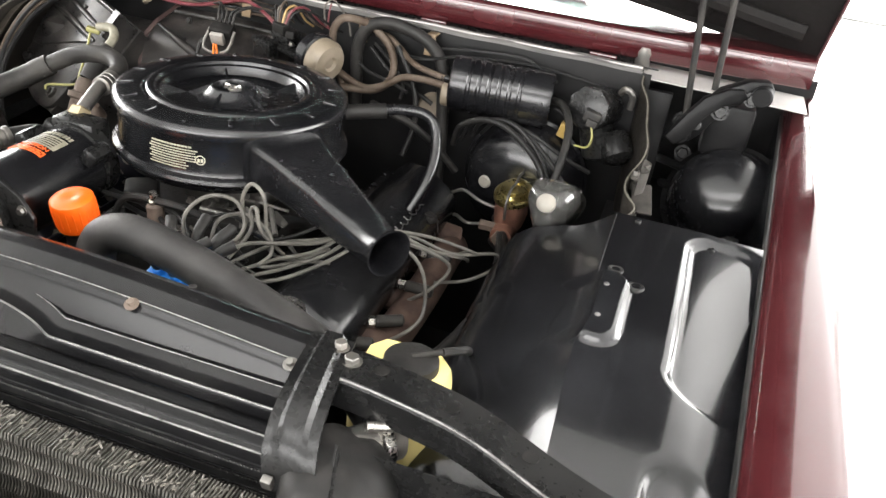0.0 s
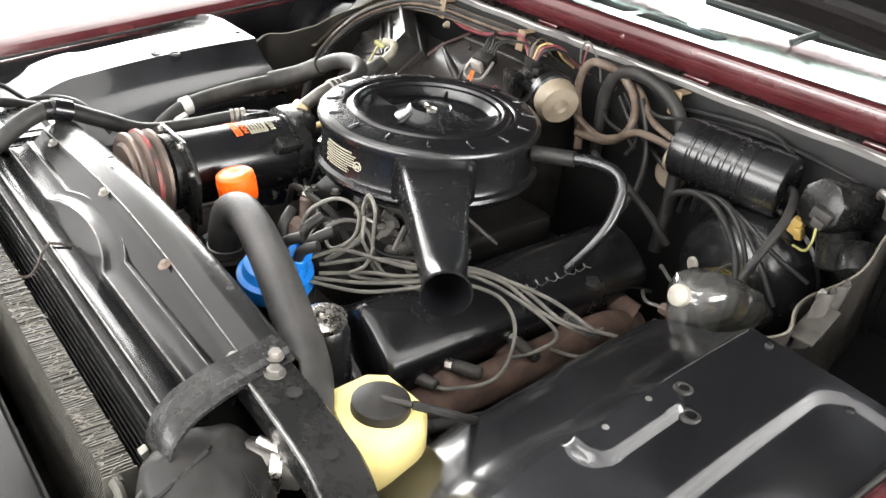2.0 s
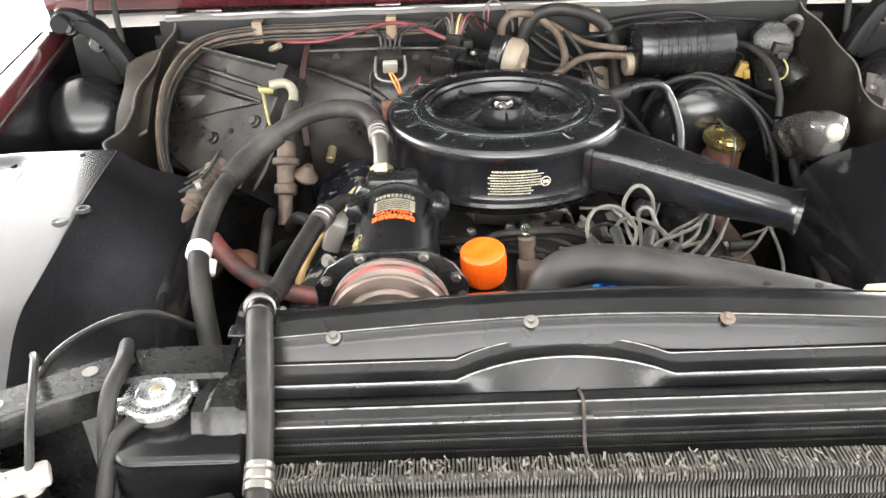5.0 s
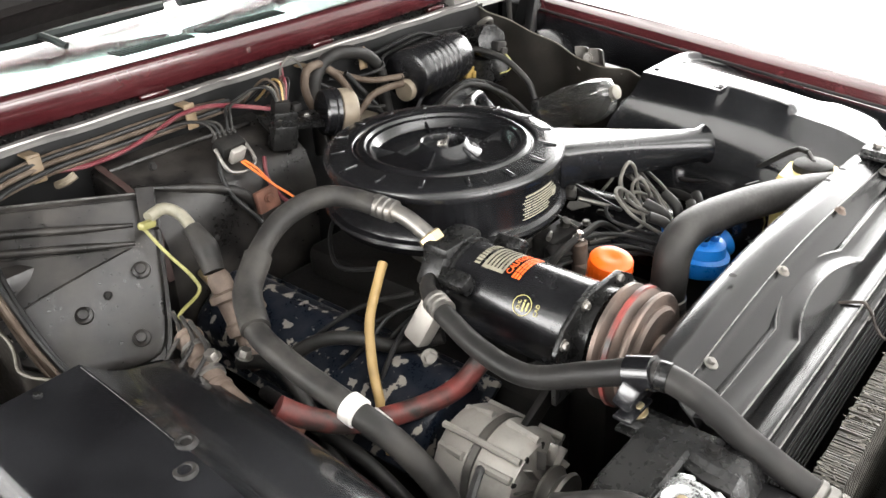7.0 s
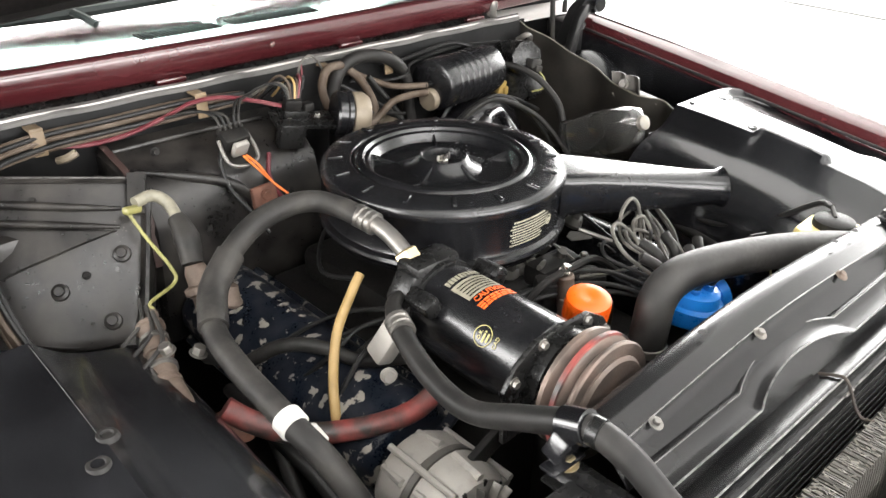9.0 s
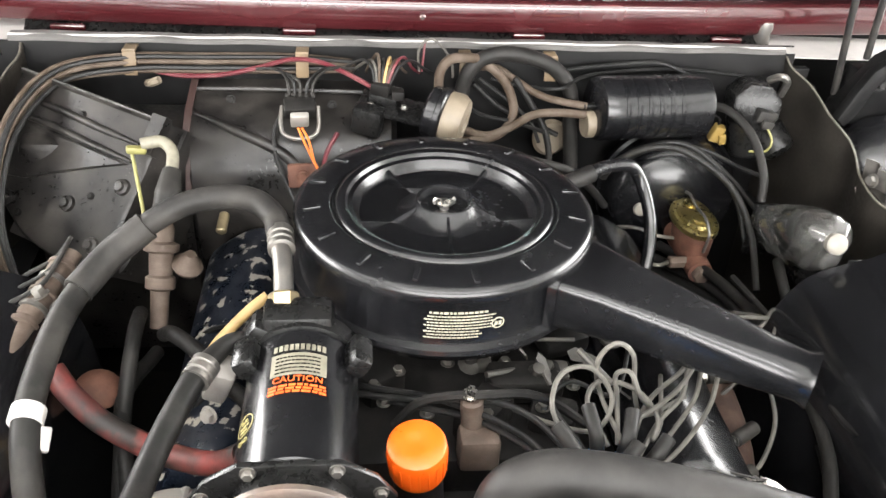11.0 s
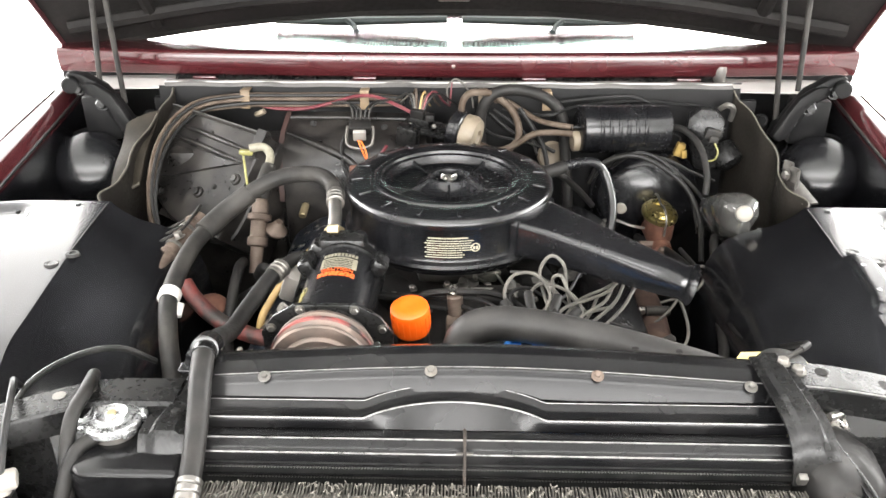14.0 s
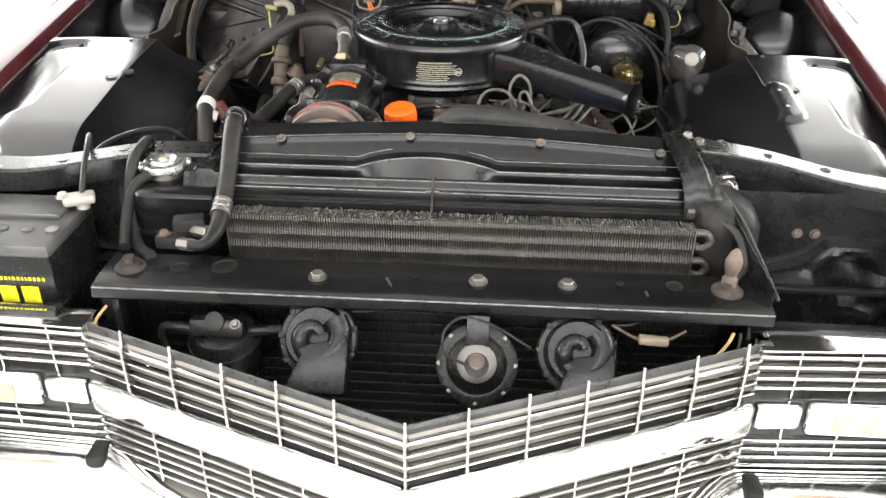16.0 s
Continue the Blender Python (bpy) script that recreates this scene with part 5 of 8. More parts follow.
CASTING = mat("grimy_grey_casting", (0.075, 0.071, 0.064), 0.6, 0.3, var=0.5, dust=0.6, dust_col=(0.040, 0.036, 0.031), scale=45, bump=0.25)


def engine():
    root = thing("engine_block", (0, -0.05, 0.3), "grimy dark V8 engine block with intake manifold", "engine")
    part("block", box(0, -0.04, 0.52, 0.42, 0.60, 0.40, 0.03), DARK, root)
    part("intake", box(0, -0.03, 0.735, 0.30, 0.50, 0.08, 0.02), DARK, root)
    part("carburettor", merge(lathe([(0.07, 0), (0.08, 0.02), (0.07, 0.05), (0.085, 0.08), (0.06, 0.11)], (0, 0, 0.77), (0, 0, 1), 24), box(0.02, -0.03, 0.80, 0.16, 0.10, 0.04, 0.01)), STEEL, root, "dull metal carburettor under the air cleaner")
    for k, (x, y, z, sx, sy, sz) in enumerate(((0.10, -0.17, 0.80, 0.10, 0.05, 0.04), (0.16, -0.06, 0.80, 0.07, 0.10, 0.03), (-0.10, -0.14, 0.79, 0.06, 0.08, 0.05), (0.04, -0.22, 0.79, 0.08, 0.05, 0.05), (0.13, -0.22, 0.785, 0.05, 0.06, 0.04))):
        part("manifold_boss", box(x, y, z, sx, sy, sz, 0.01, (0, 0, 17 * k)), DARK, root)
    for k in range(10):
        a = 0.6 * k
        part("manifold_bolt", nut((0.13 * math.cos(a) + 0.03, -0.19 + 0.05 * math.sin(a), 0.81), 0.007, 0.008), STEEL, root)
    rnd = random.Random(21)
    for k in range(16):
        x, y, z = rnd.uniform(0.02, 0.23), rnd.uniform(-0.25, -0.10), rnd.uniform(0.80, 0.845)
        if k % 3 == 0:
            part("linkage_rod", rod((x, y, z), (x + rnd.uniform(-0.06, 0.06), y + rnd.uniform(-0.03, 0.05), z + rnd.uniform(-0.01, 0.02)), rnd.uniform(0.0025, 0.005), 8), STEEL, root)
        elif k % 3 == 1:
            part("linkage_lever", prism([(-0.020, -0.006), (0.018, -0.009), (0.026, 0.0), (0.018, 0.009), (-0.020, 0.006)], -0.0015, 0.0015, 0.0, pose(x, y, z, rnd.uniform(-50, 50), rnd.uniform(-50, 50), rnd.uniform(0, 180))), CASTING, root)
        else:
            part("casting_boss", merge(lathe([(0.016, 0), (0.018, 0.006), (0.013, 0.016), (0.009, 0.018), (0.008, 0.030), (0, 0.031)], (x, y, z - 0.012), (rnd.uniform(-0.4, 0.4), rnd.uniform(-0.5, 0.2), 1), 14), box(x + 0.014, y, z - 0.006, 0.034, 0.022, 0.020, 0.005, (0, 0, rnd.uniform(0, 90)))), CASTING, root)
    part("throttle_plate", prism([(-0.035, -0.03), (0.030, -0.035), (0.042, 0.0), (0.025, 0.032), (-0.030, 0.026)], -0.002, 0.002, 0.0, pose(0.215, -0.045, 0.842, -35, 25, 20)), CASTING, root, "dull grey throttle bracket plate")
    part("timing_cover", box(0.02, -0.37, 0.62, 0.30, 0.08, 0.30, 0.03), DARK, root)
    part("thermostat_neck", merge(rod((0.02, -0.40, 0.72), (0.022, -0.41, 0.80), 0.036, 24, 0.004), lathe([(0.045, 0), (0.045, 0.01), (0.03, 0.012)], (0.02, -0.40, 0.755), (0, 0, 1), 24)), DARK, root)
    part("gooseneck_bolt", nut((0.012, -0.262, 0.868), 0.007, 0.012, (0.2, -0.2, 1)), CHROME_AGED, root)
    part("coil_body", merge(rod((0.02, -0.265, 0.80), (0.015, -0.262, 0.862), 0.014, 16, 0.003), box(0.025, -0.28, 0.80, 0.05, 0.04, 0.05, 0.008)), RUST_TAN, root)
    # exhaust manifold, right bank
    part("exhaust_manifold", tube([(0.36, -0.30, 0.66), (0.40, -0.2, 0.685), (0.41, -0.05, 0.70), (0.40, 0.1, 0.69), (0.39, 0.2, 0.66)], 0.032, 14), MANIFOLD, root, "rust-brown exhaust manifold")
    for y in (-0.24, -0.10, 0.04, 0.17):
        part("exhaust_port", tube([(0.30, y, 0.70), (0.35, y, 0.705), (0.40, y + 0.02, 0.69)], 0.024, 12), MANIFOLD, root)


engine()


def valve_cover(sign, material, label):
    root = thing("valve_cover", (sign * 0.28, -0.03, 0.7), label, "valve cover", "valve covers")
    w, h, r = 0.155, 0.085, 0.03

    def ring(y, k):
        pts = []
        prof = [(-w / 2 * k * math.copysign(abs(math.cos(a)) ** 0.62, math.cos(a)), 1.06 * h * k * math.sin(a) ** 0.62) for a in (math.pi * q / 16 for q in range(17))]
        m = Matrix.Translation((0.285, 0, 0.715 if sign > 0 else 0.675)) @ Matrix.Rotation(radians(33), 4, "Y")
        for px, pz in prof:
            v = m @ Vector((px, 0, pz))
            pts.append((sign * v.x, y, v.z))
        return pts

    y0, y1 = (-0.335, 0.25) if sign > 0 else (-0.26, 0.27)
    bm = loft([ring(y0, 0.80), ring(y0 + 0.002, 0.88), ring(y0 + 0.007, 0.94), ring(y0 + 0.015, 0.98), ring(y0 + 0.028, 1.0), ring(y0 + 0.15, 1.0), ring(0.1, 1.0), ring(y1 - 0.028, 1.0), ring(y1 - 0.015, 0.98), ring(y1 - 0.007, 0.94), ring(y1 - 0.002, 0.88), ring(y1, 0.80)])
    bmesh.ops.bevel(bm, geom=[e for e in bm.edges if e.calc_face_angle(0) > 0.3], offset=0.008, segments=2, affect="EDGES", profile=0.5)
    part("cover", bm, material, root)
    m = Matrix.Translation((0.285, 0, 0.715 if sign > 0 else 0.675)) @ Matrix.Rotation(radians(33), 4, "Y")
    flange = box(0, (y0 + y1) / 2, 0.0, 0.185, y1 - y0 + 0.03, 0.012, 0.005)
    moved(flange, m)
    part("flange", flange if sign > 0 else mirrored(flange), material, root)
    if sign > 0:
        pts = [m @ Vector((0.004 + (0.007 if k % 24 < 12 else 0.0045) * math.cos(math.pi * k / 6), -0.07 + 0.0019 * k + 0.006 * math.sin(math.pi * k / 6), h * 1.060)) for k in range(97)]
        part("script", tube(pts, 0.0009, 5, 2), EDGE, root, "raised flowing script")
        for y in (-0.24, -0.05, 0.14):
            p = m @ Vector((0.088, y, 0.006))
            part("bolt", nut(p, 0.007, 0.008, (0.55, 0, 0.83)), STEEL, root)
        p = m @ Vector((0.035, 0.10, h * 0.95))
        part("grommet", lathe([(0.018, 0), (0.018, 0.006), (0.012, 0.008), (0.012, 0.012)], p, (0.2, 0.1, 1), 20), RUBBER, root)


valve_cover(1, GLOSS, "black enamelled valve cover with raised script")
valve_cover(-1, ENGINE_BLUE, "dark blue valve cover with flaking paint")


def air_cleaner():
    root = thing("air_cleaner", (0, 0, 0.86), "round glossy black air cleaner with a tapered snorkel", "air cleaner")
    part("body", lathe([(0.12, 0.868), (0.19, 0.866), (0.203, 0.870), (0.209, 0.877), (0.207, 0.883), (0.199, 0.887), (0.196, 0.895), (0.196, 0.950), (0.198, 0.956)], (0, 0, 0.004), (0, 0, 1), 96), GLOSS, root)
    part("base_pan", lathe([(0.10, 0.845), (0.17, 0.848), (0.195, 0.858), (0.203, 0.869), (0.12, 0.869)], (0, 0, 0.004), (0, 0, 1), 64), GLOSS, root)
    lid = [(0.200, 0.955), (0.2035, 0.956), (0.2045, 0.963), (0.203, 0.970), (0.198, 0.975), (0.190, 0.9775), (0.158, 0.981), (0.155, 0.980), (0.152, 0.9765), (0.149, 0.977), (0.146, 0.981), (0.140, 0.983), (0.134, 0.981), (0.131, 0.976), (0.128, 0.975), (0.125, 0.974), (0.120, 0.966), (0.112, 0.955), (0.100, 0.950), (0.085, 0.951), (0.060, 0.962), (0.045, 0.972), (0.041, 0.979), (0.038, 0.981), (0.035, 0.979), (0.033, 0.970), (0.012, 0.966), (0, 0.966)]
    lidob = part("lid", lathe(lid, (0, 0, 0), (0, 0, 1), 96), GLOSS, root)
    for k in range(5):
        a = 2 * math.pi * k / 5 - math.pi / 2 + 0.02
        c, s = math.cos(a), math.sin(a)
        rib = loft([[(r * c - w * s, r * s + w * c, z) for w, z in ((-ww, zb), (-ww * 0.4, zt), (ww * 0.4, zt), (ww, zb))] for r, ww, zb, zt in ((0.042, 0.004, 0.960, 0.977), (0.08, 0.004, 0.948, 0.960), (0.121, 0.004, 0.955, 0.971))])
        part("rib", rib, GLOSS, lidob)
    for k in range(16):
        a = 2 * math.pi * (k + 0.3) / 16
        n = box(0, 0, 0, 0.024, 0.007, 0.005, 0.002)
        moved(n, Matrix.Translation((0.179 * math.cos(a), 0.179 * math.sin(a), 0.9792)) @ Matrix.Rotation(a, 4, "Z") @ Matrix.Rotation(0.11, 4, "Y"))
        part("notch", n, GLOSS, lidob)
    nutob = part("wing_nut", merge(lathe([(0.008, 0), (0.007, 0.010), (0.004, 0.012), (0.004, 0.018), (0, 0.018)], (0, 0, 0.962), (0, 0, 1), 14), box(-0.010, 0.0, 0.976, 0.013, 0.004, 0.011, 0.0018, (0, 25, 20)), box(0.010, 0.0, 0.976, 0.013, 0.004, 0.011, 0.0018, (0, -25, 20))), CHROME_AGED, root, "bright zinc wing nut")
    d = Vector((0.418, -0.284, 0)).normalized()
    t = Vector((-d.y, d.x, 0))

    def ring(s, w, z0, z1, k):
        """k: 0 a rounded rectangle, 1 a circle."""
        pts = []
        zc, hh = (z0 + z1) / 2, (z1 - z0) / 2
        for i in range(28):
            a = 2 * math.pi * i / 28
            c, sn = math.cos(a), math.sin(a)
            p = 2.0 / (2.0 + 5.0 * (1 - k))
            px, pz = math.copysign(abs(c) ** p, c) * w, math.copysign(abs(sn) ** p, sn) * hh
            q = d * s + t * px
            pts.append((q.x, q.y, zc + pz))
        return pts

    end = 0.505
    part("snorkel", loft([ring(0.175, 0.066, 0.882, 0.958, 0), ring(0.20, 0.064, 0.882, 0.957, 0), ring(0.25, 0.055, 0.880, 0.953, 0.2), ring(0.35, 0.043, 0.874, 0.942, 0.5), ring(0.45, 0.034, 0.869, 0.932, 0.9), ring(end - 0.015, 0.031, 0.868, 0.930, 1), ring(end - 0.004, 0.035, 0.864, 0.934, 1), ring(end, 0.037, 0.862, 0.936, 1), ring(end, 0.034, 0.865, 0.933, 1), ring(end - 0.02, 0.029, 0.870, 0.928, 1), ring(end - 0.10, 0.026, 0.873, 0.925, 1)], True), GLOSS, root)
    part("snorkel_flange", loft([ring(0.186, 0.071, 0.877, 0.963, 0), ring(0.198, 0.070, 0.878, 0.962, 0)], True), GLOSS, root)
    rows = [(-0.030, 0.938, 0.072, 0.0030, 0.005)] + [(-0.036 + 0.004 * (k % 2), 0.937 - 0.0046 * k, 0.084 - (0.016 if k > 5 else 0), 0.0019, 0.0042) for k in range(1, 9)]
    part("label_print", wrapped(bars(rows, Matrix.Identity(4), 8, 0.0006), 0.1962, 0, 0, -0.02), LABEL_GOLD, root)
    logo = merge(lathe([(0.0068, 0), (0.0068, 0.0006), (0.0084, 0.0006), (0.0084, 0)], (0, 0, 0), (0, 0, 1), 24), bars([(-0.0045, -0.0006, 0.004, 0.006, 0.01), (0.0008, -0.0006, 0.004, 0.006, 0.01)], Matrix.Identity(4), 1, 0.0006))
    part("label_logo", wrapped(moved(logo, Matrix.Translation((0.056, 0.918, 0))), 0.1962, 0, 0, -0.02), LABEL_GOLD, root)
    part("spout", tube([(0.175, 0.10, 0.938), (0.21, 0.118, 0.942), (0.242, 0.136, 0.945)], 0.014, 14), RUBBER, root, "black rubber breather elbow")
    part("breather_pipe", tube([(0.235, 0.133, 0.945), (0.27, 0.152, 0.948), (0.312, 0.166, 0.942), (0.335, 0.163, 0.915), (0.348, 0.13, 0.87), (0.344, 0.095, 0.83), (0.330, 0.062, 0.79)], 0.0105, 14), GLOSS, root, "glossy black breather pipe")


air_cleaner()


def compressor():
    root = thing("compressor", (-0.184, -0.33, 0.78), "black cylindrical cooling compressor with a grooved clutch pulley", "compressor")
    x, z = -0.184, 0.858
    part("shell", lathe([(0, 0), (0.060, 0), (0.066, 0.006), (0.066, 0.20), (0.060, 0.206), (0, 0.206)], (x, -0.405, z), (0, 1, 0), 48), GLOSS, root)
    part("rear_head", merge(lathe([(0.058, 0), (0.070, 0.002), (0.070, 0.03), (0.060, 0.04), (0, 0.04)], (x, -0.205, z), (0, 1, 0), 48), box(x - 0.005, -0.172, z + 0.05, 0.085, 0.05, 0.05, 0.01), box(x - 0.055, -0.18, z + 0.04, 0.03, 0.04, 0.05, 0.008, (0, 30, 0))), BLACK_DIRTY, root)
    part("front_head", lathe([(0.05, 0), (0.068, 0.004), (0.068, 0.03), (0.05, 0.034)], (x, -0.437, z), (0, 1, 0), 40), BLACK_DIRTY, root)
    part("mount_plate", prism([(-0.10, -0.06), (0.10, -0.06), (0.105, 0.02), (0.085, 0.05), (0.05, 0.072), (-0.05, 0.072), (-0.085, 0.05), (-0.105, 0.02)], -0.004, 0.004, 0.002, pose(x, -0.412, z, 90, 0, 0)), BLACK_DIRTY, root)
    for dx, dz in ((-0.088, 0.03), (0.088, 0.03), (-0.04, 0.064), (0.045, 0.064)):
        part("mount_bolt", nut((x + dx, -0.416, z + dz), 0.006, 0.007, (0, -1, 0)), STEEL, root)
    for dx in (-0.062, 0.066):
        part("ear", box(x + dx, -0.225, z + 0.042, 0.028, 0.05, 0.03, 0.008, (0, dx * 500, 0)), BLACK_DIRTY, root)
    pul = part("pulley", lathe([(0.05, 0), (0.079, 0.0), (0.081, 0.003), (0.080, 0.007), (0.070, 0.014), (0.080, 0.021), (0.081, 0.025), (0.080, 0.028), (0.071, 0.035), (0.080, 0.042), (0.080, 0.048), (0.06, 0.05)], (x, -0.492, z), (0, 1, 0), 56), PULLEY, root, "rust-stained grooved pulley")
    part("pulley_band", lathe([(0.0805, 0), (0.083, 0.001), (0.083, 0.007), (0.0805, 0.008)], (x, -0.471, z), (0, 1, 0), 56), HOSE_RED, pul, "faded red painted pulley band")
    part("clutch_plate", lathe([(0, -0.022), (0.022, -0.022), (0.026, -0.018), (0.028, -0.006), (0.060, -0.004), (0.064, 0.0), (0.064, 0.006), (0, 0.006)], (x, -0.495, z), (0, 1, 0), 44), PULLEY, root)

    def on_shell(bm, a0=0.0, r=0.0662):
        for v in bm.verts:
            a = a0 + v.co.x / r
            rr = r + v.co.z
            v.co = Vector((x + rr * math.sin(a), v.co.y, z + rr * math.cos(a)))
        return bm

    tag = bmesh.new()
    bmesh.ops.create_grid(tag, x_segments=14, y_segments=2, size=1.0, matrix=Matrix.Translation((0, -0.263, 0.0003)) @ Matrix.Diagonal((0.032, 0.018, 1, 1)))
    part("label", on_shell(tag), LABEL_TAN, root, "worn silver and tan maker's label")
    part("label_print", on_shell(bars([(-0.026, -0.252 - 0.006 * k, 0.05, 0.0016, 0.005) for k in range(5)], Matrix.Translation((0, 0, 0.0005)), 4, 0.0004)), BLACK_DIRTY, root)
    part("maker_print", on_shell(bars([(-0.03 + 0.0062 * k, -0.2355, 0.0045, 0.010, 0.02) for k in range(10)], Matrix.Translation((0, 0, 0.0003)), 4, 0.0004)), LABEL_TAN, root)
    part("caution_text", on_shell(lettering("CAUTION", 0.0125, Matrix.Translation((0, -0.288, 0.0006)))), PRINT_RED, root, "orange-red warning lettering")
    part("caution_print", on_shell(bars([(-0.032, -0.2975 - 0.0048 * k, 0.064, 0.0034, 0.008) for k in range(3)], Matrix.Translation((0, 0, 0.0004)), 6, 0.0004)), PRINT_RED, root)
    stamp = merge(lathe([(0.0135, 0), (0.0135, 0.0005), (0.0145, 0.0005), (0.0145, 0)], (0, -0.33, 0.0003), (0, 0, 1), 28), lettering("O.K.", 0.007, Matrix.Translation((0, -0.325, 0.0004))), bars([(-0.008, -0.332, 0.016, 0.003, 0.02), (-0.006, -0.338, 0.012, 0.003, 0.02)], Matrix.Translation((0, 0, 0.0004))), lettering("CAD", 0.008, Matrix.Translation((0, -0.353, 0.0004))))
    part("stamp", on_shell(stamp, -0.95), PRINT_DIM, root, "faded yellow ring stamp")
    # discharge fitting
    part("fitting_nut", rod((-0.207, -0.172, 0.905), (-0.2085, -0.142, 0.932), 0.019, 6, 0.003), NUT_BRASS, root, "dull brass hexagon fitting nut")
    part("pipe", tube([(-0.208, -0.148, 0.928), (-0.210, -0.115, 0.945), (-0.214, -0.085, 0.955), (-0.219, -0.05, 0.958)], 0.0125, 14), STEEL, root, "bare metal refrigerant pipe")
    part("crimp", lathe([(0.013, 0), (0.0175, 0.002), (0.0175, 0.010), (0.015, 0.012), (0.0175, 0.014), (0.0175, 0.022), (0.015, 0.024), (0.0175, 0.026), (0.0175, 0.038)], (-0.2135, -0.085, 0.954), (-0.12, 1, 0.1), 24), STEEL, root)


PULLEY = mat("rusty_pulley_steel", (0.13, 0.105, 0.09), 0.5, 0.5, dust=0.5, dust_col=(0.18, 0.11, 0.08), scale=30, bump=0.15)
compressor()


def oil_filler():
    root = thing("oil_filler", (-0.056, -0.35, 0.7), "black oil filler tube with a bright orange cap", "oil filler")
    part("tube", lathe([(0.030, 0), (0.028, 0.10), (0.026, 0.14)], (-0.045, -0.33, 0.715), (-0.07, -0.14, 1), 28), DARK, root)
    cap = lathe([(0.0, 0), (0.030, 0), (0.0315, 0.004), (0.0325, 0.040), (0.0315, 0.047), (0.028, 0.050), (0.012, 0.051), (0.006, 0.049), (0, 0.049)], (-0.0540, -0.353, 0.848), (-0.07, -0.16, 1), 40)
    capob = part("cap", cap, ORANGE, root, "bright orange plastic cap")
    for k in range(20):
        a = 2 * math.pi * k / 20
        q = Vector((0, 0, 1)).rotation_difference(Vector((-0.07, -0.16, 1)).normalized()).to_matrix()
        p0 = Vector((-0.054, -0.353, 0.848)) + q @ Vector((0.0318 * math.cos(a), 0.0318 * math.sin(a), 0.008))
        p1 = Vector((-0.054, -0.353, 0.848)) + q @ Vector((0.0324 * math.cos(a), 0.0324 * math.sin(a), 0.038))
        part("grip", rod(p0, p1, 0.0009, 6), ORANGE, capob)


oil_filler()


def upper_hose():
    root = thing("radiator_hose", (0.2, -0.43, 0.86), "thick dull black upper radiator hose", "hose")
    part("hose", tube([(0.018, -0.415, 0.79), (0.022, -0.416, 0.84), (0.035, -0.413, 0.878), (0.070, -0.412, 0.897), (0.13, -0.420, 0.900), (0.22, -0.440, 0.893), (0.32, -0.466, 0.880), (0.42, -0.495, 0.862), (0.49, -0.535, 0.850), (0.54, -0.583, 0.846)], 0.0275, 24, 8), HOSE, root)
    part("clamp", lathe([(0.028, 0), (0.0305, 0.001), (0.0305, 0.013), (0.028, 0.014)], (0.019, -0.415, 0.80), (0.05, 0, 1), 28), STEEL, root)
    part("print", tube([(0.255, -0.428, 0.9135), (0.29, -0.437, 0.9095)], 0.0012, 4, 2), RUBBER_GREY, root)


HOSE = mat("satin_black_hose_rubber", (0.026, 0.025, 0.024), 0.48, dust=0.25, dust_col=(0.08, 0.075, 0.07), scale=18, spec=0.25)
upper_hose()


def distributor():
    root = thing("distributor", (0.155, -0.355, 0.7), "bright blue distributor cap with grey plug leads", "distributor")
    part("cap", lathe([(0.056, -0.012), (0.058, -0.008), (0.058, 0.014), (0.050, 0.018), (0.046, 0.034), (0.036, 0.040), (0, 0.042)], (0.150, -0.395, 0.815), (0.12, -0.12, 1), 36), BLUE, root)
    part("base", lathe([(0.045, 0), (0.050, 0.05), (0.05, 0.075)], (0.150, -0.380, 0.722), (0.1, -0.1, 1), 28), DARK, root)
    part("vacuum_pot", lathe([(0.02, 0), (0.028, 0.004), (0.028, 0.02), (0.01, 0.026)], (0.205, -0.407, 0.815), (0.9, -0.3, 0.2), 22), BLUE, root)
    for k in range(9):
        a = 2 * math.pi * k / 8 + 0.2
        r = 0.036 if k < 8 else 0.0
        p = Vector((0.152 + r * math.cos(a), -0.387 + r * math.sin(a), 0.848))
        part("tower", rod(p, p + Vector((0.004 * math.cos(a), 0.004 * math.sin(a), 0.016)), 0.009, 12, 0.002), BLUE, root)
        part("boot", tube([p + Vector((0, 0, 0.012)), p + Vector((0.012 * math.cos(a), 0.012 * math.sin(a), 0.034)), p + Vector((0.030 * math.cos(a), 0.030 * math.sin(a) + 0.012, 0.046))], 0.0085, 10), RUBBER, root)


distributor()


def plug_lead(points, material=WIRE_GREY, r=0.0031, label="grey spark plug lead"):
    return single("plug_lead", tube(points, r, 8), material, label, "ignition lead", "spark plug leads")


plug_lead([(0.185, -0.33, 0.845), (0.172, -0.26, 0.86), (0.163, -0.25, 0.905), (0.180, -0.252, 0.935), (0.203, -0.255, 0.918), (0.212, -0.262, 0.865), (0.230, -0.265, 0.83), (0.30, -0.22, 0.815)])
plug_lead([(0.180, -0.32, 0.84), (0.188, -0.27, 0.865), (0.184, -0.262, 0.895), (0.198, -0.27, 0.905), (0.213, -0.28, 0.875), (0.245, -0.26, 0.83)])
plug_lead([(0.193, -0.345, 0.83), (0.24, -0.285, 0.838), (0.284, -0.242, 0.843), (0.321, -0.160, 0.853), (0.384, -0.105, 0.835), (0.460, -0.075, 0.805), (0.517, -0.010, 0.788), (0.53, -0.01, 0.77), (0.491, -0.061, 0.755), (0.43, -0.06, 0.73)])
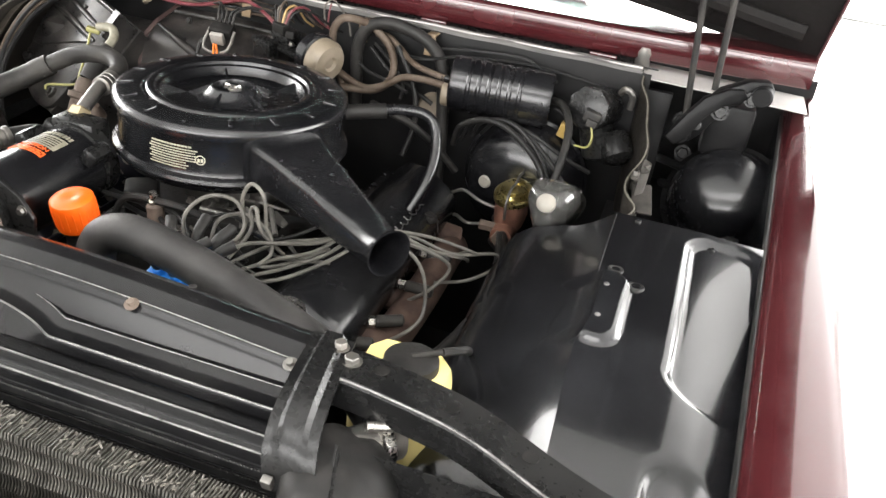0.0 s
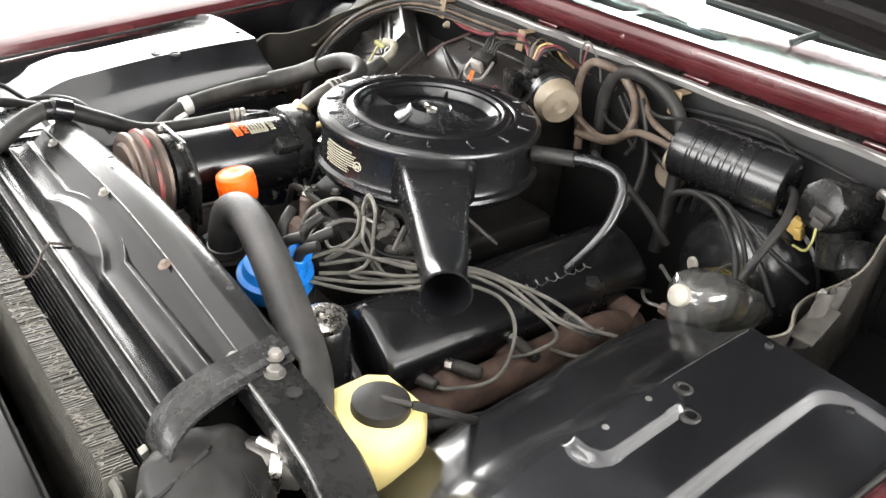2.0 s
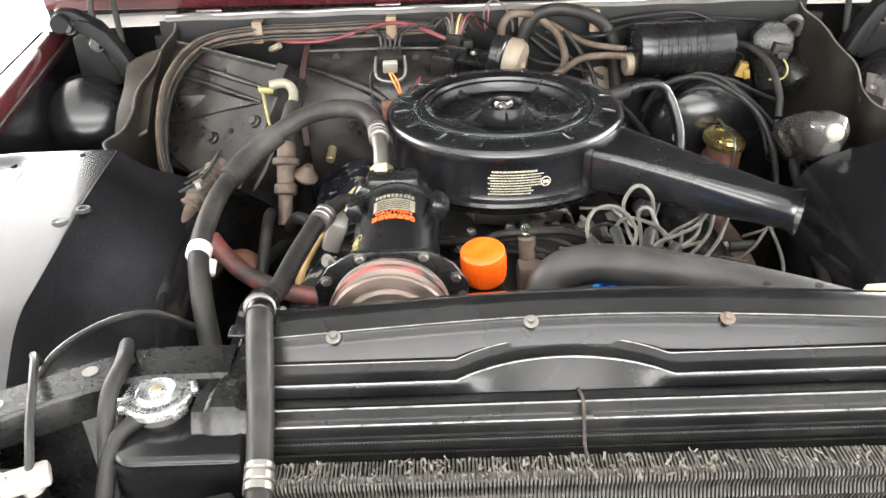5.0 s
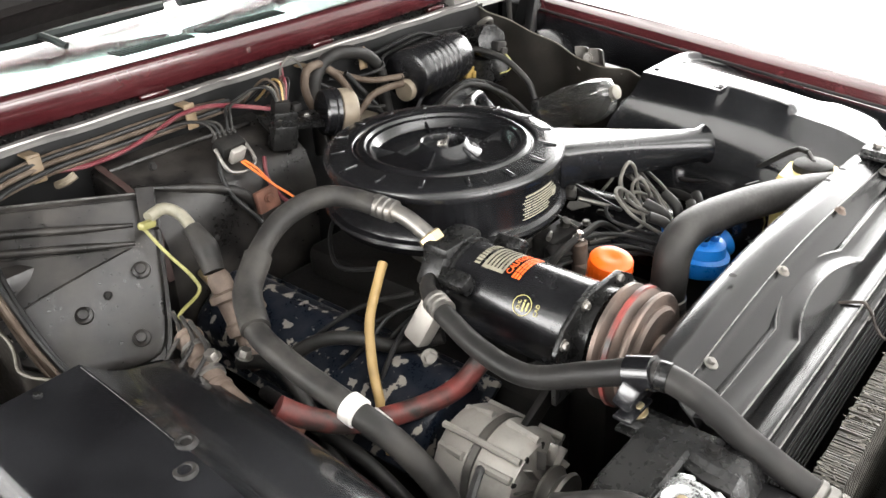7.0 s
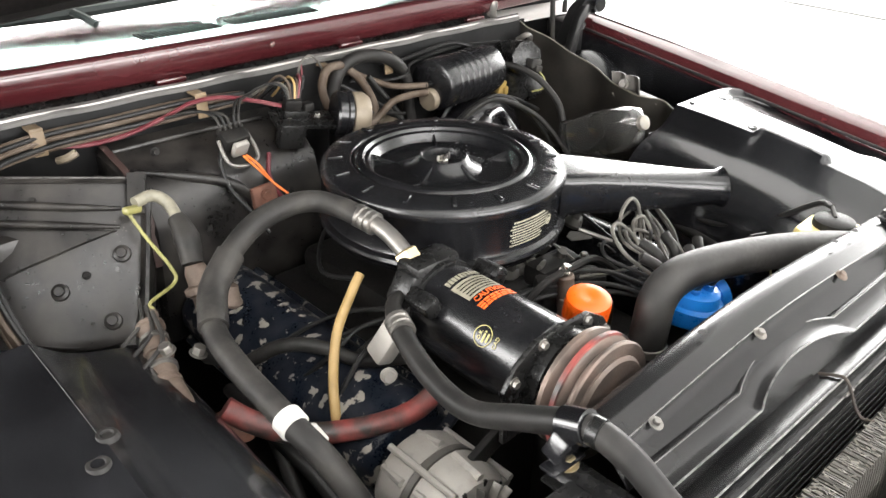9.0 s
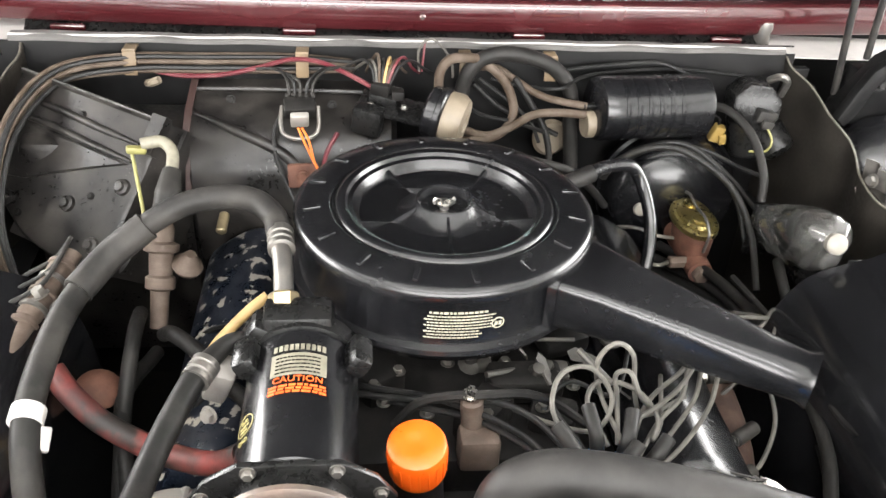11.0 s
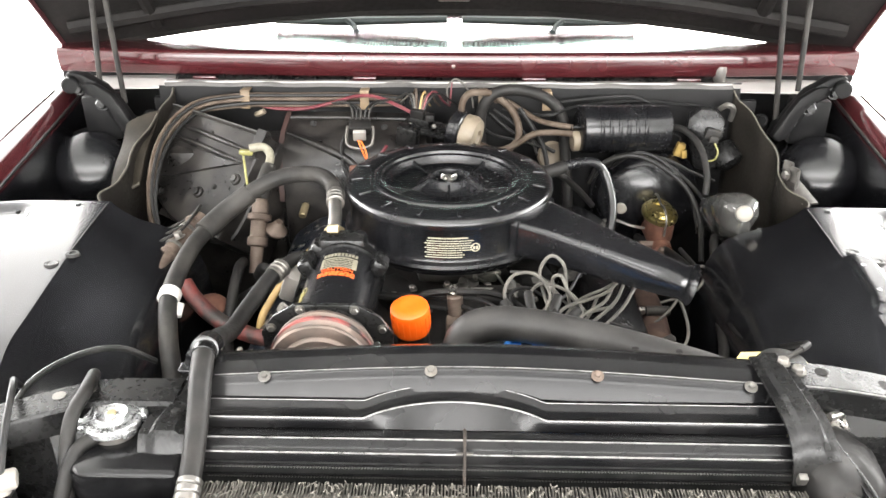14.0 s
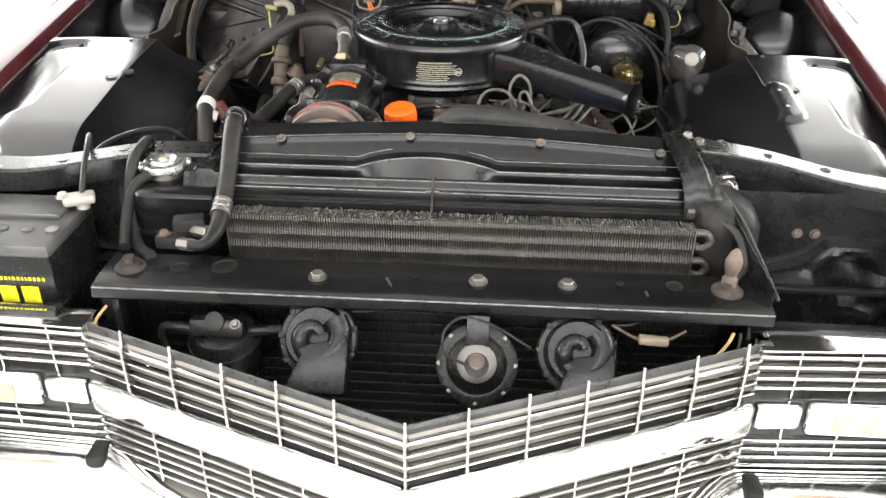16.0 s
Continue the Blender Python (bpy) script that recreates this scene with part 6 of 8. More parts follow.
plug_lead([(0.195, -0.355, 0.826), (0.25, -0.300, 0.830), (0.30, -0.245, 0.842), (0.335, -0.175, 0.853), (0.40, -0.125, 0.830), (0.46, -0.09, 0.79), (0.44, -0.11, 0.75), (0.40, -0.13, 0.72)])
plug_lead([(0.19, -0.37, 0.824), (0.26, -0.315, 0.825), (0.31, -0.265, 0.842), (0.345, -0.205, 0.853), (0.395, -0.155, 0.838), (0.435, -0.155, 0.80), (0.452, -0.197, 0.745), (0.415, -0.253, 0.722), (0.385, -0.27, 0.72)])
plug_lead([(0.185, -0.34, 0.84), (0.23, -0.265, 0.852), (0.29, -0.212, 0.852), (0.35, -0.15, 0.855), (0.42, -0.075, 0.825), (0.49, -0.045, 0.80), (0.46, 0.02, 0.76), (0.42, 0.05, 0.72)])
plug_lead([(0.14, -0.33, 0.84), (0.11, -0.27, 0.86), (0.14, -0.24, 0.865), (0.19, -0.24, 0.84), (0.22, -0.20, 0.83), (0.26, -0.10, 0.83)], WIRE_BLACK)
plug_lead([(0.13, -0.34, 0.83), (0.09, -0.29, 0.85), (0.04, -0.26, 0.855), (-0.04, -0.25, 0.85), (-0.10, -0.22, 0.83), (-0.20, -0.17, 0.80), (-0.28, -0.12, 0.74)], WIRE_BLACK, 0.004)
plug_lead([(0.12, -0.36, 0.82), (0.07, -0.30, 0.84), (-0.02, -0.24, 0.84), (-0.12, -0.19, 0.82), (-0.24, -0.13, 0.80), (-0.33, -0.10, 0.72)], WIRE_BLACK, 0.004)
plug_lead([(0.12, -0.35, 0.82), (0.03, -0.27, 0.83), (-0.10, -0.20, 0.81), (-0.23, -0.09, 0.79), (-0.31, 0.0, 0.72)], WIRE_BLACK, 0.004)
for pts_ in ([(0.13, -0.35, 0.85), (0.10, -0.31, 0.885), (0.115, -0.27, 0.905), (0.155, -0.255, 0.90), (0.18, -0.275, 0.87), (0.16, -0.30, 0.845), (0.12, -0.29, 0.84), (0.07, -0.25, 0.83)], [(0.16, -0.34, 0.86), (0.145, -0.29, 0.88), (0.17, -0.26, 0.885), (0.215, -0.265, 0.87), (0.235, -0.29, 0.85), (0.225, -0.31, 0.835), (0.25, -0.27, 0.825), (0.28, -0.18, 0.815)], [(0.175, -0.35, 0.85), (0.20, -0.31, 0.865), (0.245, -0.275, 0.862), (0.285, -0.235, 0.855), (0.325, -0.185, 0.86), (0.37, -0.13, 0.845), (0.43, -0.10, 0.815), (0.475, -0.055, 0.79), (0.47, 0.0, 0.755)]):
    plug_lead(pts_)
for a_, b_ in (((0.36, -0.285, 0.725), (0.40, -0.265, 0.722)), ((0.385, -0.225, 0.735), (0.425, -0.20, 0.735)), ((0.39, -0.10, 0.735), (0.44, -0.10, 0.735)), ((0.385, 0.03, 0.73), (0.43, 0.04, 0.725))):
    plug_ = thing("spark_plug", a_, "spark plug with a dusty rubber boot", "spark plug", "spark plugs")
    part("boot", rod(a_, b_, 0.010, 12, 0.003), RUBBER_GREY, plug_)
    part("shell", rod(Vector(a_) * 1.25 - Vector(b_) * 0.25, a_, 0.009, 6, 0.001), CHROME_AGED, plug_)


def small_reservoir():
    root = thing("pump_reservoir", (0.312, -0.406, 0.7), "black pump reservoir with a grey metal cap", "reservoir")
    part("body", lathe([(0.034, 0), (0.036, 0.004), (0.036, 0.12), (0.030, 0.132)], (0.318, -0.40, 0.705), (0, -0.1, 1), 28), GLOSS, root)
    part("cap", merge(lathe([(0.032, 0), (0.034, 0.003), (0.034, 0.010), (0.026, 0.014), (0.010, 0.015), (0, 0.013)], (0.316, -0.412, 0.836), (0, -0.1, 1), 28), nut((0.314, -0.414, 0.850), 0.006, 0.005)), CHROME_AGED, root, "grey metal filler cap")


small_reservoir()


def washer_bottle():
    root = thing("washer_bottle", (0.51, -0.455, 0.66), "yellowed cream washer bottle with a black cap", "washer bottle")
    out = [(0.452, -0.500), (0.545, -0.520), (0.575, -0.485), (0.572, -0.430), (0.545, -0.400), (0.465, -0.405), (0.448, -0.43)]
    rings = [[(x0 * k + 0.512 * (1 - k), y0 * k - 0.458 * (1 - k), z) for x0, y0 in out] for k, z in ((0.80, 0.66), (0.92, 0.665), (0.98, 0.72), (1.0, 0.80), (0.98, 0.832), (0.88, 0.850), (0.6, 0.853))]
    bm = loft(rings)
    bmesh.ops.bevel(bm, geom=[e for e in bm.edges if abs(e.verts[0].co.z - e.verts[1].co.z) > 0.02], offset=0.012, segments=3, affect="EDGES", profile=0.5)
    part("bottle", bm, CREAM, root)
    c = part("cap", lathe([(0.030, 0), (0.035, 0.001), (0.036, 0.006), (0.035, 0.016), (0.030, 0.019), (0, 0.021)], (0.519, -0.456, 0.849), (0, 0, 1), 32), RUBBER, root, "black moulded cap")
    part("nozzle", rod((0.519, -0.456, 0.868), (0.552, -0.435, 0.872), 0.004, 10), RUBBER_GREY, c)
    part("pump_motor", rod((0.545, -0.50, 0.69), (0.60, -0.52, 0.70), 0.018, 18, 0.004), DARK, root)
    for k in range(2):
        part("outlet", rod((0.46 + 0.0, -0.405, 0.725 - 0.03 * k), (0.472, -0.33, 0.730 - 0.03 * k), 0.011, 14, 0.003), RUBBER, root)


washer_bottle()
single("washer_hose", tube([(0.552, -0.435, 0.872), (0.575, -0.40, 0.86), (0.56, -0.32, 0.80), (0.53, -0.24, 0.77), (0.53, -0.12, 0.765), (0.525, -0.02, 0.765), (0.50, 0.1, 0.77)], 0.0055, 8), RUBBER, "black rubber washer hose", "hose")
for dz_, dx_ in ((0, 0), (-0.03, 0.01), (-0.055, 0.025)):
    single("heater_line", tube([(0.472 + dx_, -0.33, 0.730 + dz_), (0.505 + dx_, -0.25, 0.735 + dz_), (0.525 + dx_, -0.14, 0.738 + dz_), (0.53 + dx_, -0.02, 0.74 + dz_), (0.50 + dx_, 0.15, 0.73 + dz_), (0.45, 0.3, 0.70 + dz_)], 0.0095, 12), RUBBER, "dusty black rubber line along the wheelhouse", "hose", "hoses along the wheelhouse")


def alternator():
    root = thing("alternator", (-0.325, -0.37, 0.62), "dull cast aluminium alternator with cooling slots", "alternator")
    at = Vector((-0.33, -0.42, 0.700))
    part("front_case", lathe([(0.03, 0), (0.060, 0.004), (0.068, 0.018), (0.070, 0.055), (0.070, 0.06)], at, (0, 1, 0), 40), ALUMINIUM, root)
    part("stator", lathe([(0.060, 0.06), (0.0715, 0.062), (0.0715, 0.072), (0.06, 0.074)], at, (0, 1, 0), 40), STEEL, root)
    part("rear_case", lathe([(0.070, 0.074), (0.070, 0.11), (0.062, 0.125), (0.03, 0.132), (0, 0.132)], at, (0, 1, 0), 40), ALUMINIUM, root)
    for k in range(10):
        a = 2 * math.pi * k / 10
        part("vent", box(at.x + 0.050 * math.cos(a), at.y + 0.006, at.z + 0.050 * math.sin(a), 0.022, 0.006, 0.008, 0.002, (0, -math.degrees(a), 0)), DARK, root)
    part("pulley", lathe([(0.015, -0.045), (0.036, -0.045), (0.038, -0.040), (0.028, -0.030), (0.038, -0.020), (0.036, -0.015), (0.015, -0.012)], at, (0, 1, 0), 32), STEEL, root)
    for k in range(12):
        a = 2 * math.pi * k / 12
        part("fan_blade", box(at.x + 0.046 * math.cos(a), at.y - 0.006, at.z + 0.046 * math.sin(a), 0.03, 0.012, 0.002, 0.0005, (20, -math.degrees(a), 0)), STEEL, root)
    for k in range(6):
        a = 2 * math.pi * k / 6 + 0.35
        c, q = math.cos(a), math.sin(a)
        part("boss", tube([(at.x + 0.066 * c, at.y + 0.006, at.z + 0.066 * q), (at.x + 0.071 * c, at.y + 0.055, at.z + 0.071 * q)], 0.006, 8, 2), ALUMINIUM, root)
        part("boss", tube([(at.x + 0.071 * c, at.y + 0.078, at.z + 0.071 * q), (at.x + 0.062 * c, at.y + 0.122, at.z + 0.062 * q)], 0.006, 8, 2), ALUMINIUM, root)
    for k in range(4):
        a = 2 * math.pi * k / 4 + 0.5
        part("through_bolt", rod((at.x + 0.073 * math.cos(a), at.y + 0.002, at.z + 0.073 * math.sin(a)), (at.x + 0.073 * math.cos(a), at.y + 0.125, at.z + 0.073 * math.sin(a)), 0.005, 8), ALUMINIUM, root)
    part("bracket", box(-0.27, -0.38, 0.765, 0.10, 0.012, 0.03, 0.004, (0, -25, 0)), DARK, root)


alternator()


# ---- things along the firewall ----
SEAM = mat("reddish_seam_sealer", (0.040, 0.020, 0.017), 0.6, dust=0.5, dust_col=(0.03, 0.027, 0.024), scale=40)


def heater_case():
    """The large moulded blower case beside the engine: a tilted half-round cover on a body against the firewall."""
    root = thing("heater_case", (-0.52, 0.28, 0.6), "large dusty brown-black moulded heater case", "heater case")
    p0 = Vector((-0.633, 0.373, 0.975))
    u, v = Vector((0.84, -0.54, -0.054)).normalized(), Vector((-0.391, -0.531, -0.752)).normalized()
    w = u.cross(v).normalized() * -1

    def on(a, b, h=0.0):
        return tuple(p0 + u * a + v * b + w * h)

    outline = [(c.x, c.y) for c in curve_points([(-0.055, -0.015, 0), (-0.060, 0.05, 0), (-0.045, 0.12, 0), (0.0, 0.185, 0), (0.08, 0.232, 0), (0.17, 0.248, 0), (0.235, 0.236, 0), (0.254, 0.20, 0), (0.257, 0.10, 0), (0.256, -0.015, 0)], 4)]
    mid = (0.10, 0.10)

    def ring(k, h):
        return [on(mid[0] + (a - mid[0]) * k, mid[1] + (b - mid[1]) * k, h) for a, b in outline]

    part("cover", loft([ring(1.0, -0.16), ring(1.0, -0.010), ring(0.99, -0.003), ring(0.965, 0.0)]), HEATER, root, "tilted half-round cover")
    part("rim", loft([ring(1.0, -0.060), ring(1.035, -0.058), ring(1.035, -0.048), ring(1.0, -0.046)], False), HEATER, root)
    body = box(-0.53, 0.36, 0.70, 0.27, 0.17, 0.44, 0.02)
    part("body", body, HEATER, root)
    part("outlet_box", loft([[on(a, b, h) for a, b in ((0.05, 0.10), (0.25, 0.10), (0.25, 0.24), (0.05, 0.24))] for h in (-0.01, -0.20)]), HEATER, root)
    for b in (0.028, 0.057):
        part("moulded_rib", tube([on(-0.03, b, 0.001), on(0.05, b - 0.002, 0.003), on(0.15, b + 0.002, 0.003), on(0.226, b + 0.004, 0.001)], 0.006, 10, 5, [0.003, 0.0065, 0.0065, 0.003]), HEATER, root)
    raised = [(-0.028, 0.063), (0.222, 0.067), (0.165, 0.092), (0.105, 0.120), (0.045, 0.150), (0.0, 0.158), (-0.03, 0.11)]
    part("raised_panel", loft([[on(a, b, h) for a, b in raised] for h in (-0.004, 0.0035)] + [[on(0.07 + (a - 0.07) * 0.95, 0.098 + (b - 0.098) * 0.93, 0.0055) for a, b in raised]]), HEATER, root)
    flange = [[on(a, b, h) for b, h in ((-0.018, -0.012), (-0.018, 0.006), (-0.012, 0.008), (-0.008, 0.004), (-0.010, -0.012))] for a in (-0.05, 0.05, 0.15, 0.258)]
    part("seam_flange", loft(flange), HEATER, root)
    part("seam_edge", tube([on(a, -0.015, 0.0075) for a in (-0.05, 0.05, 0.15, 0.25)], 0.0016, 6, 3), EDGE, root, "pale seam edge")
    part("clip", loft([[on(a, b, h) for a, b in ((0.235, -0.022), (0.262, -0.022), (0.262, 0.042), (0.238, 0.042))] for h in (-0.004, 0.012)]), HEATER, root)
    for a, b in ((0.230, 0.103), (0.145, 0.160), (0.03, 0.19), (0.22, 0.205)):
        part("boss", lathe([(0.014, -0.002), (0.0125, 0.006), (0.008, 0.008), (0.007, 0.0125), (0, 0.013)], on(a, b), tuple(w), 18), HEATER, root)
    for a, b in ((0.18, 0.135), (0.06, 0.205), (0.10, 0.02)):
        part("screw", nut(on(a, b), 0.005, 0.004, tuple(w)), DARK, root)
    core = thing("evaporator_case", (-0.28, 0.37, 0.7), "dusty dark evaporator case against the firewall", "evaporator case")
    sec2 = lambda x, k: [(x, 0.445, 0.62), (x, 0.30 + 0.02 * k, 0.62), (x, 0.275 + 0.02 * k, 0.70), (x, 0.265 + 0.02 * k, 0.86), (x, 0.285 + 0.02 * k, 0.915), (x, 0.33, 0.945 - 0.008 * k), (x, 0.445, 0.965 - 0.01 * k)]
    bm = loft([sec2(-0.405, 1), sec2(-0.39, 0), sec2(-0.20, 0), sec2(-0.06, 0.3), sec2(-0.05, 2)])
    bmesh.ops.bevel(bm, geom=[e for e in bm.edges if e.calc_face_angle(0) > 0.25], offset=0.008, segments=2, affect="EDGES", profile=0.5)
    part("case", bm, HEATER, core)
    part("moulded_rib", tube([(-0.385, 0.335, 0.946), (-0.31, 0.300, 0.929), (-0.245, 0.279, 0.905), (-0.212, 0.266, 0.87), (-0.205, 0.262, 0.80)], 0.008, 10, 6, [0.004, 0.009, 0.010, 0.009, 0.005]), HEATER, core)
    part("moulded_rib", tube([(-0.39, 0.405, 0.961), (-0.25, 0.40, 0.963), (-0.10, 0.40, 0.960)], 0.005, 8, 6), HEATER, core)
    part("seam_tape", strip([(0.432, 0.970), (0.345, 0.951), (0.300, 0.930), (0.272, 0.88), (0.266, 0.80)], -0.403, -0.391, 2, 0.002), SEAM, core, "dark reddish sealing seam")
    for x, y, z in ((-0.30, 0.268, 0.84), (-0.13, 0.27, 0.86), (-0.16, 0.36, 0.953), (-0.33, 0.37, 0.957)):
        part("screw", nut((x, y, z), 0.006, 0.006, (0, -1, 0.3)), DARK, core)
    part("drain_nipple", rod((-0.342, 0.262, 0.795), (-0.345, 0.225, 0.782), 0.009, 14, 0.002), NUT_BRASS, core)


heater_case()


def heater_valve():
    root = thing("heater_valve", (-0.415, 0.05, 0.7), "rust-tan heater valve and pipe beside the case", "valve")
    part("elbow", tube([(-0.445, 0.205, 0.955), (-0.415, 0.21, 0.957), (-0.398, 0.195, 0.945), (-0.397, 0.165, 0.925)], 0.0095, 12), LABEL_TAN, root, "pale plastic elbow")
    part("sleeve", tube([(-0.397, 0.172, 0.928), (-0.400, 0.140, 0.905), (-0.408, 0.115, 0.875)], 0.017, 14, radii=[0.014, 0.02, 0.016]), RUBBER_GREY, root)
    part("body", lathe([(0.014, 0), (0.018, 0.01), (0.018, 0.03), (0.026, 0.034), (0.026, 0.044), (0.018, 0.048), (0.017, 0.08), (0.022, 0.084), (0.022, 0.10), (0.014, 0.104), (0.013, 0.16)], (-0.407, 0.112, 0.875), (-0.05, -0.5, -0.85), 20), RUST_TAN, root)
    part("knob", lathe([(0.022, 0), (0.024, 0.006), (0.018, 0.012), (0.008, 0.03)], (-0.375, 0.085, 0.81), (0.4, -0.2, 1), 20), RUST_TAN, root)
    part("lever", box(-0.452, 0.20, 0.948, 0.03, 0.014, 0.012, 0.004, (0, 12, 20)), WIRE_YELLOW, root)
    single("bleed_tube", tube([(-0.459, 0.199, 0.945), (-0.449, 0.168, 0.91), (-0.437, 0.128, 0.875), (-0.44, 0.115, 0.855), (-0.489, 0.094, 0.85), (-0.49, 0.085, 0.842)], 0.0028, 8), WIRE_YELLOW, "thin yellow plastic tube", "tube")


heater_valve()


def hose_thing(name, pts, r, material, label, category="hose", group="", radii=None, clamps=()):
    root = thing(name, pts[len(pts) // 2], label, category, group)
    part("hose", tube(pts, r, 16, 8, radii), material, root)
    line = curve_points(pts, 8)
    for f, mat_, lab in clamps:
        i = min(len(line) - 2, int(f * (len(line) - 1)))
        d = (line[i + 1] - line[i]).normalized()
        part("band", lathe([(r, 0), (r * 1.16, 0.001), (r * 1.16, 0.013), (r, 0.014)], line[i], d, 24), mat_, root, lab)
    return root


discharge = hose_thing("refrigerant_hose", [(-0.219, -0.052, 0.958), (-0.228, -0.015, 0.962), (-0.255, 0.012, 0.970), (-0.30, 0.022, 0.970), (-0.36, 0.020, 0.955), (-0.43, -0.005, 0.915), (-0.475, -0.065, 0.885), (-0.490, -0.15, 0.872), (-0.489, -0.26, 0.852), (-0.475, -0.33, 0.815), (-0.46, -0.38, 0.75), (-0.46, -0.40, 0.66)], 0.0165, RUBBER_GREY, "thick dusty grey refrigerant hose in a wide arc")
part("sleeve", tube([(-0.40, 0.008, 0.934), (-0.445, -0.018, 0.905), (-0.478, -0.072, 0.885)], 0.0205, 16), RUBBER_GREY, discharge, "slit grey rubber sleeve")
part("tie", lathe([(0.017, 0), (0.0195, 0.001), (0.0195, 0.020), (0.017, 0.021)], (-0.489, -0.252, 0.854), (0.02, -1, -0.2), 20), TAPE, discharge, "white cable tie with a tail")
part("tie_tail", box(-0.47, -0.285, 0.838, 0.02, 0.03, 0.010, 0.003, (20, 20, 10)), TAPE, discharge)
suction = hose_thing("suction_hose", [(-0.236, -0.180, 0.885), (-0.262, -0.188, 0.896), (-0.282, -0.205, 0.893), (-0.305, -0.25, 0.888), (-0.328, -0.33, 0.876), (-0.338, -0.41, 0.878), (-0.334, -0.49, 0.915), (-0.328, -0.56, 0.945), (-0.322, -0.61, 0.935), (-0.316, -0.665, 0.900), (-0.310, -0.73, 0.868), (-0.305, -0.79, 0.848), (-0.312, -0.835, 0.842), (-0.338, -0.835, 0.838)], 0.0145, RUBBER, "dark rubber hose from compressor to condenser", clamps=((0.555, BLACK_DIRTY, "clamp bracket"),), radii=[0.010, 0.010, 0.012, 0.0145, 0.0145, 0.0145, 0.0150, 0.0155, 0.0155, 0.0150, 0.0145, 0.0135, 0.009, 0.008])
part("crimp", lathe([(0.012, 0), (0.0175, 0.002), (0.0175, 0.009), (0.015, 0.011), (0.0175, 0.013), (0.0175, 0.020), (0.015, 0.022), (0.0175, 0.024), (0.0175, 0.03)], (-0.292, -0.222, 0.892), (-0.35, -0.9, -0.1), 20), STEEL, suction, "crimped metal ferrule")
part("crimp", lathe([(0.013, 0), (0.016, 0.002), (0.016, 0.008), (0.014, 0.010), (0.016, 0.012), (0.016, 0.020), (0.014, 0.022), (0.016, 0.024), (0.016, 0.032)], (-0.309, -0.735, 0.866), (0.05, -0.93, -0.32), 20), STEEL, suction, "crimped metal ferrule")
part("hose_bracket", merge(lathe([(0.0155, 0), (0.0195, 0.001), (0.0195, 0.032), (0.0155, 0.033)], (-0.330, -0.535, 0.936), (0.05, -0.93, 0.33), 24), box(-0.346, -0.548, 0.922, 0.030, 0.024, 0.030, 0.004, (15, 20, 0)), box(-0.348, -0.552, 0.906, 0.05, 0.022, 0.005, 0.002)), BLACK, suction, "black band clamp on a bracket")
hose_thing("heater_hose", [(-0.507, -0.135, 0.806), (-0.485, -0.155, 0.785), (-0.448, -0.180, 0.762), (-0.399, -0.205, 0.748), (-0.339, -0.238, 0.75), (-0.290, -0.258, 0.76), (-0.255, -0.272, 0.79)], 0.0155, HOSE_RED, "faded red-brown heater hose")
hose_thing("dipstick_hose", [(-0.237, -0.073, 0.874), (-0.262, -0.085, 0.858), (-0.305, -0.105, 0.818), (-0.34, -0.14, 0.775), (-0.36, -0.17, 0.735), (-0.362, -0.185, 0.65)], 0.0075, HOSE_TAN, "slim tan rubber hose with a frayed end")
single("coil_bracket", merge(box(-0.285, -0.20, 0.845, 0.03, 0.035, 0.07, 0.006, (20, 20, 0)), nut((-0.30, -0.215, 0.80), 0.009, 0.01, (-0.5, -0.8, 0.2))), ALUMINIUM, "dull cast bracket under the compressor", "bracket")
hose_thing("vacuum_line", [(-0.515, 0.04, 0.868), (-0.532, 0.0, 0.85), (-0.545, -0.06, 0.842), (-0.560, -0.19, 0.822), (-0.562, -0.295, 0.80), (-0.553, -0.385, 0.782), (-0.53, -0.47, 0.76), (-0.50, -0.55, 0.72)], 0.012, RUST_TAN, "rust-tan metal line along the wheelhouse", "pipe")
fit_ = thing("line_fitting", (-0.54, -0.01, 0.85), "tangled brass and steel line fitting with clamps", "fitting")
part("body", rod((-0.525, 0.02, 0.862), (-0.552, -0.075, 0.838), 0.017, 16, 0.003), RUST_TAN, fit_)
for k_ in range(5):
    a_ = k_ / 4
    part("ring", lathe([(0.015, 0), (0.020, 0.002), (0.020, 0.008), (0.015, 0.010)], (-0.525 - 0.027 * a_, 0.02 - 0.095 * a_, 0.862 - 0.024 * a_), (-0.27, -0.95, -0.24), 18), STEEL if k_ % 2 else RUST_TAN, fit_)
for k_ in range(3):
    part("clip_wire", tube([(-0.52, 0.055 - 0.02 * k_, 0.885), (-0.535, 0.02 - 0.03 * k_, 0.872), (-0.575, 0.0 - 0.03 * k_, 0.855), (-0.59, -0.04 - 0.02 * k_, 0.845), (-0.55, -0.07, 0.842)], 0.0032, 8), RUBBER_GREY, fit_)
part("bolt", nut((-0.535, -0.05, 0.862), 0.009, 0.012, (-0.3, 0, 1)), STEEL, fit_)
part("bolt", nut((-0.505, -0.075, 0.858), 0.009, 0.012, (0.3, -0.2, 1)), STEEL, fit_)
single("rusty_bracket", lathe([(0.0, 0), (0.026, 0.0), (0.032, 0.006), (0.027, 0.012), (0.010, 0.018), (0, 0.019)], (-0.475, -0.09, 0.725), (0.3, -0.3, 1), 22), RUST, "rusty round bracket plate low beside the hoses", "bracket")
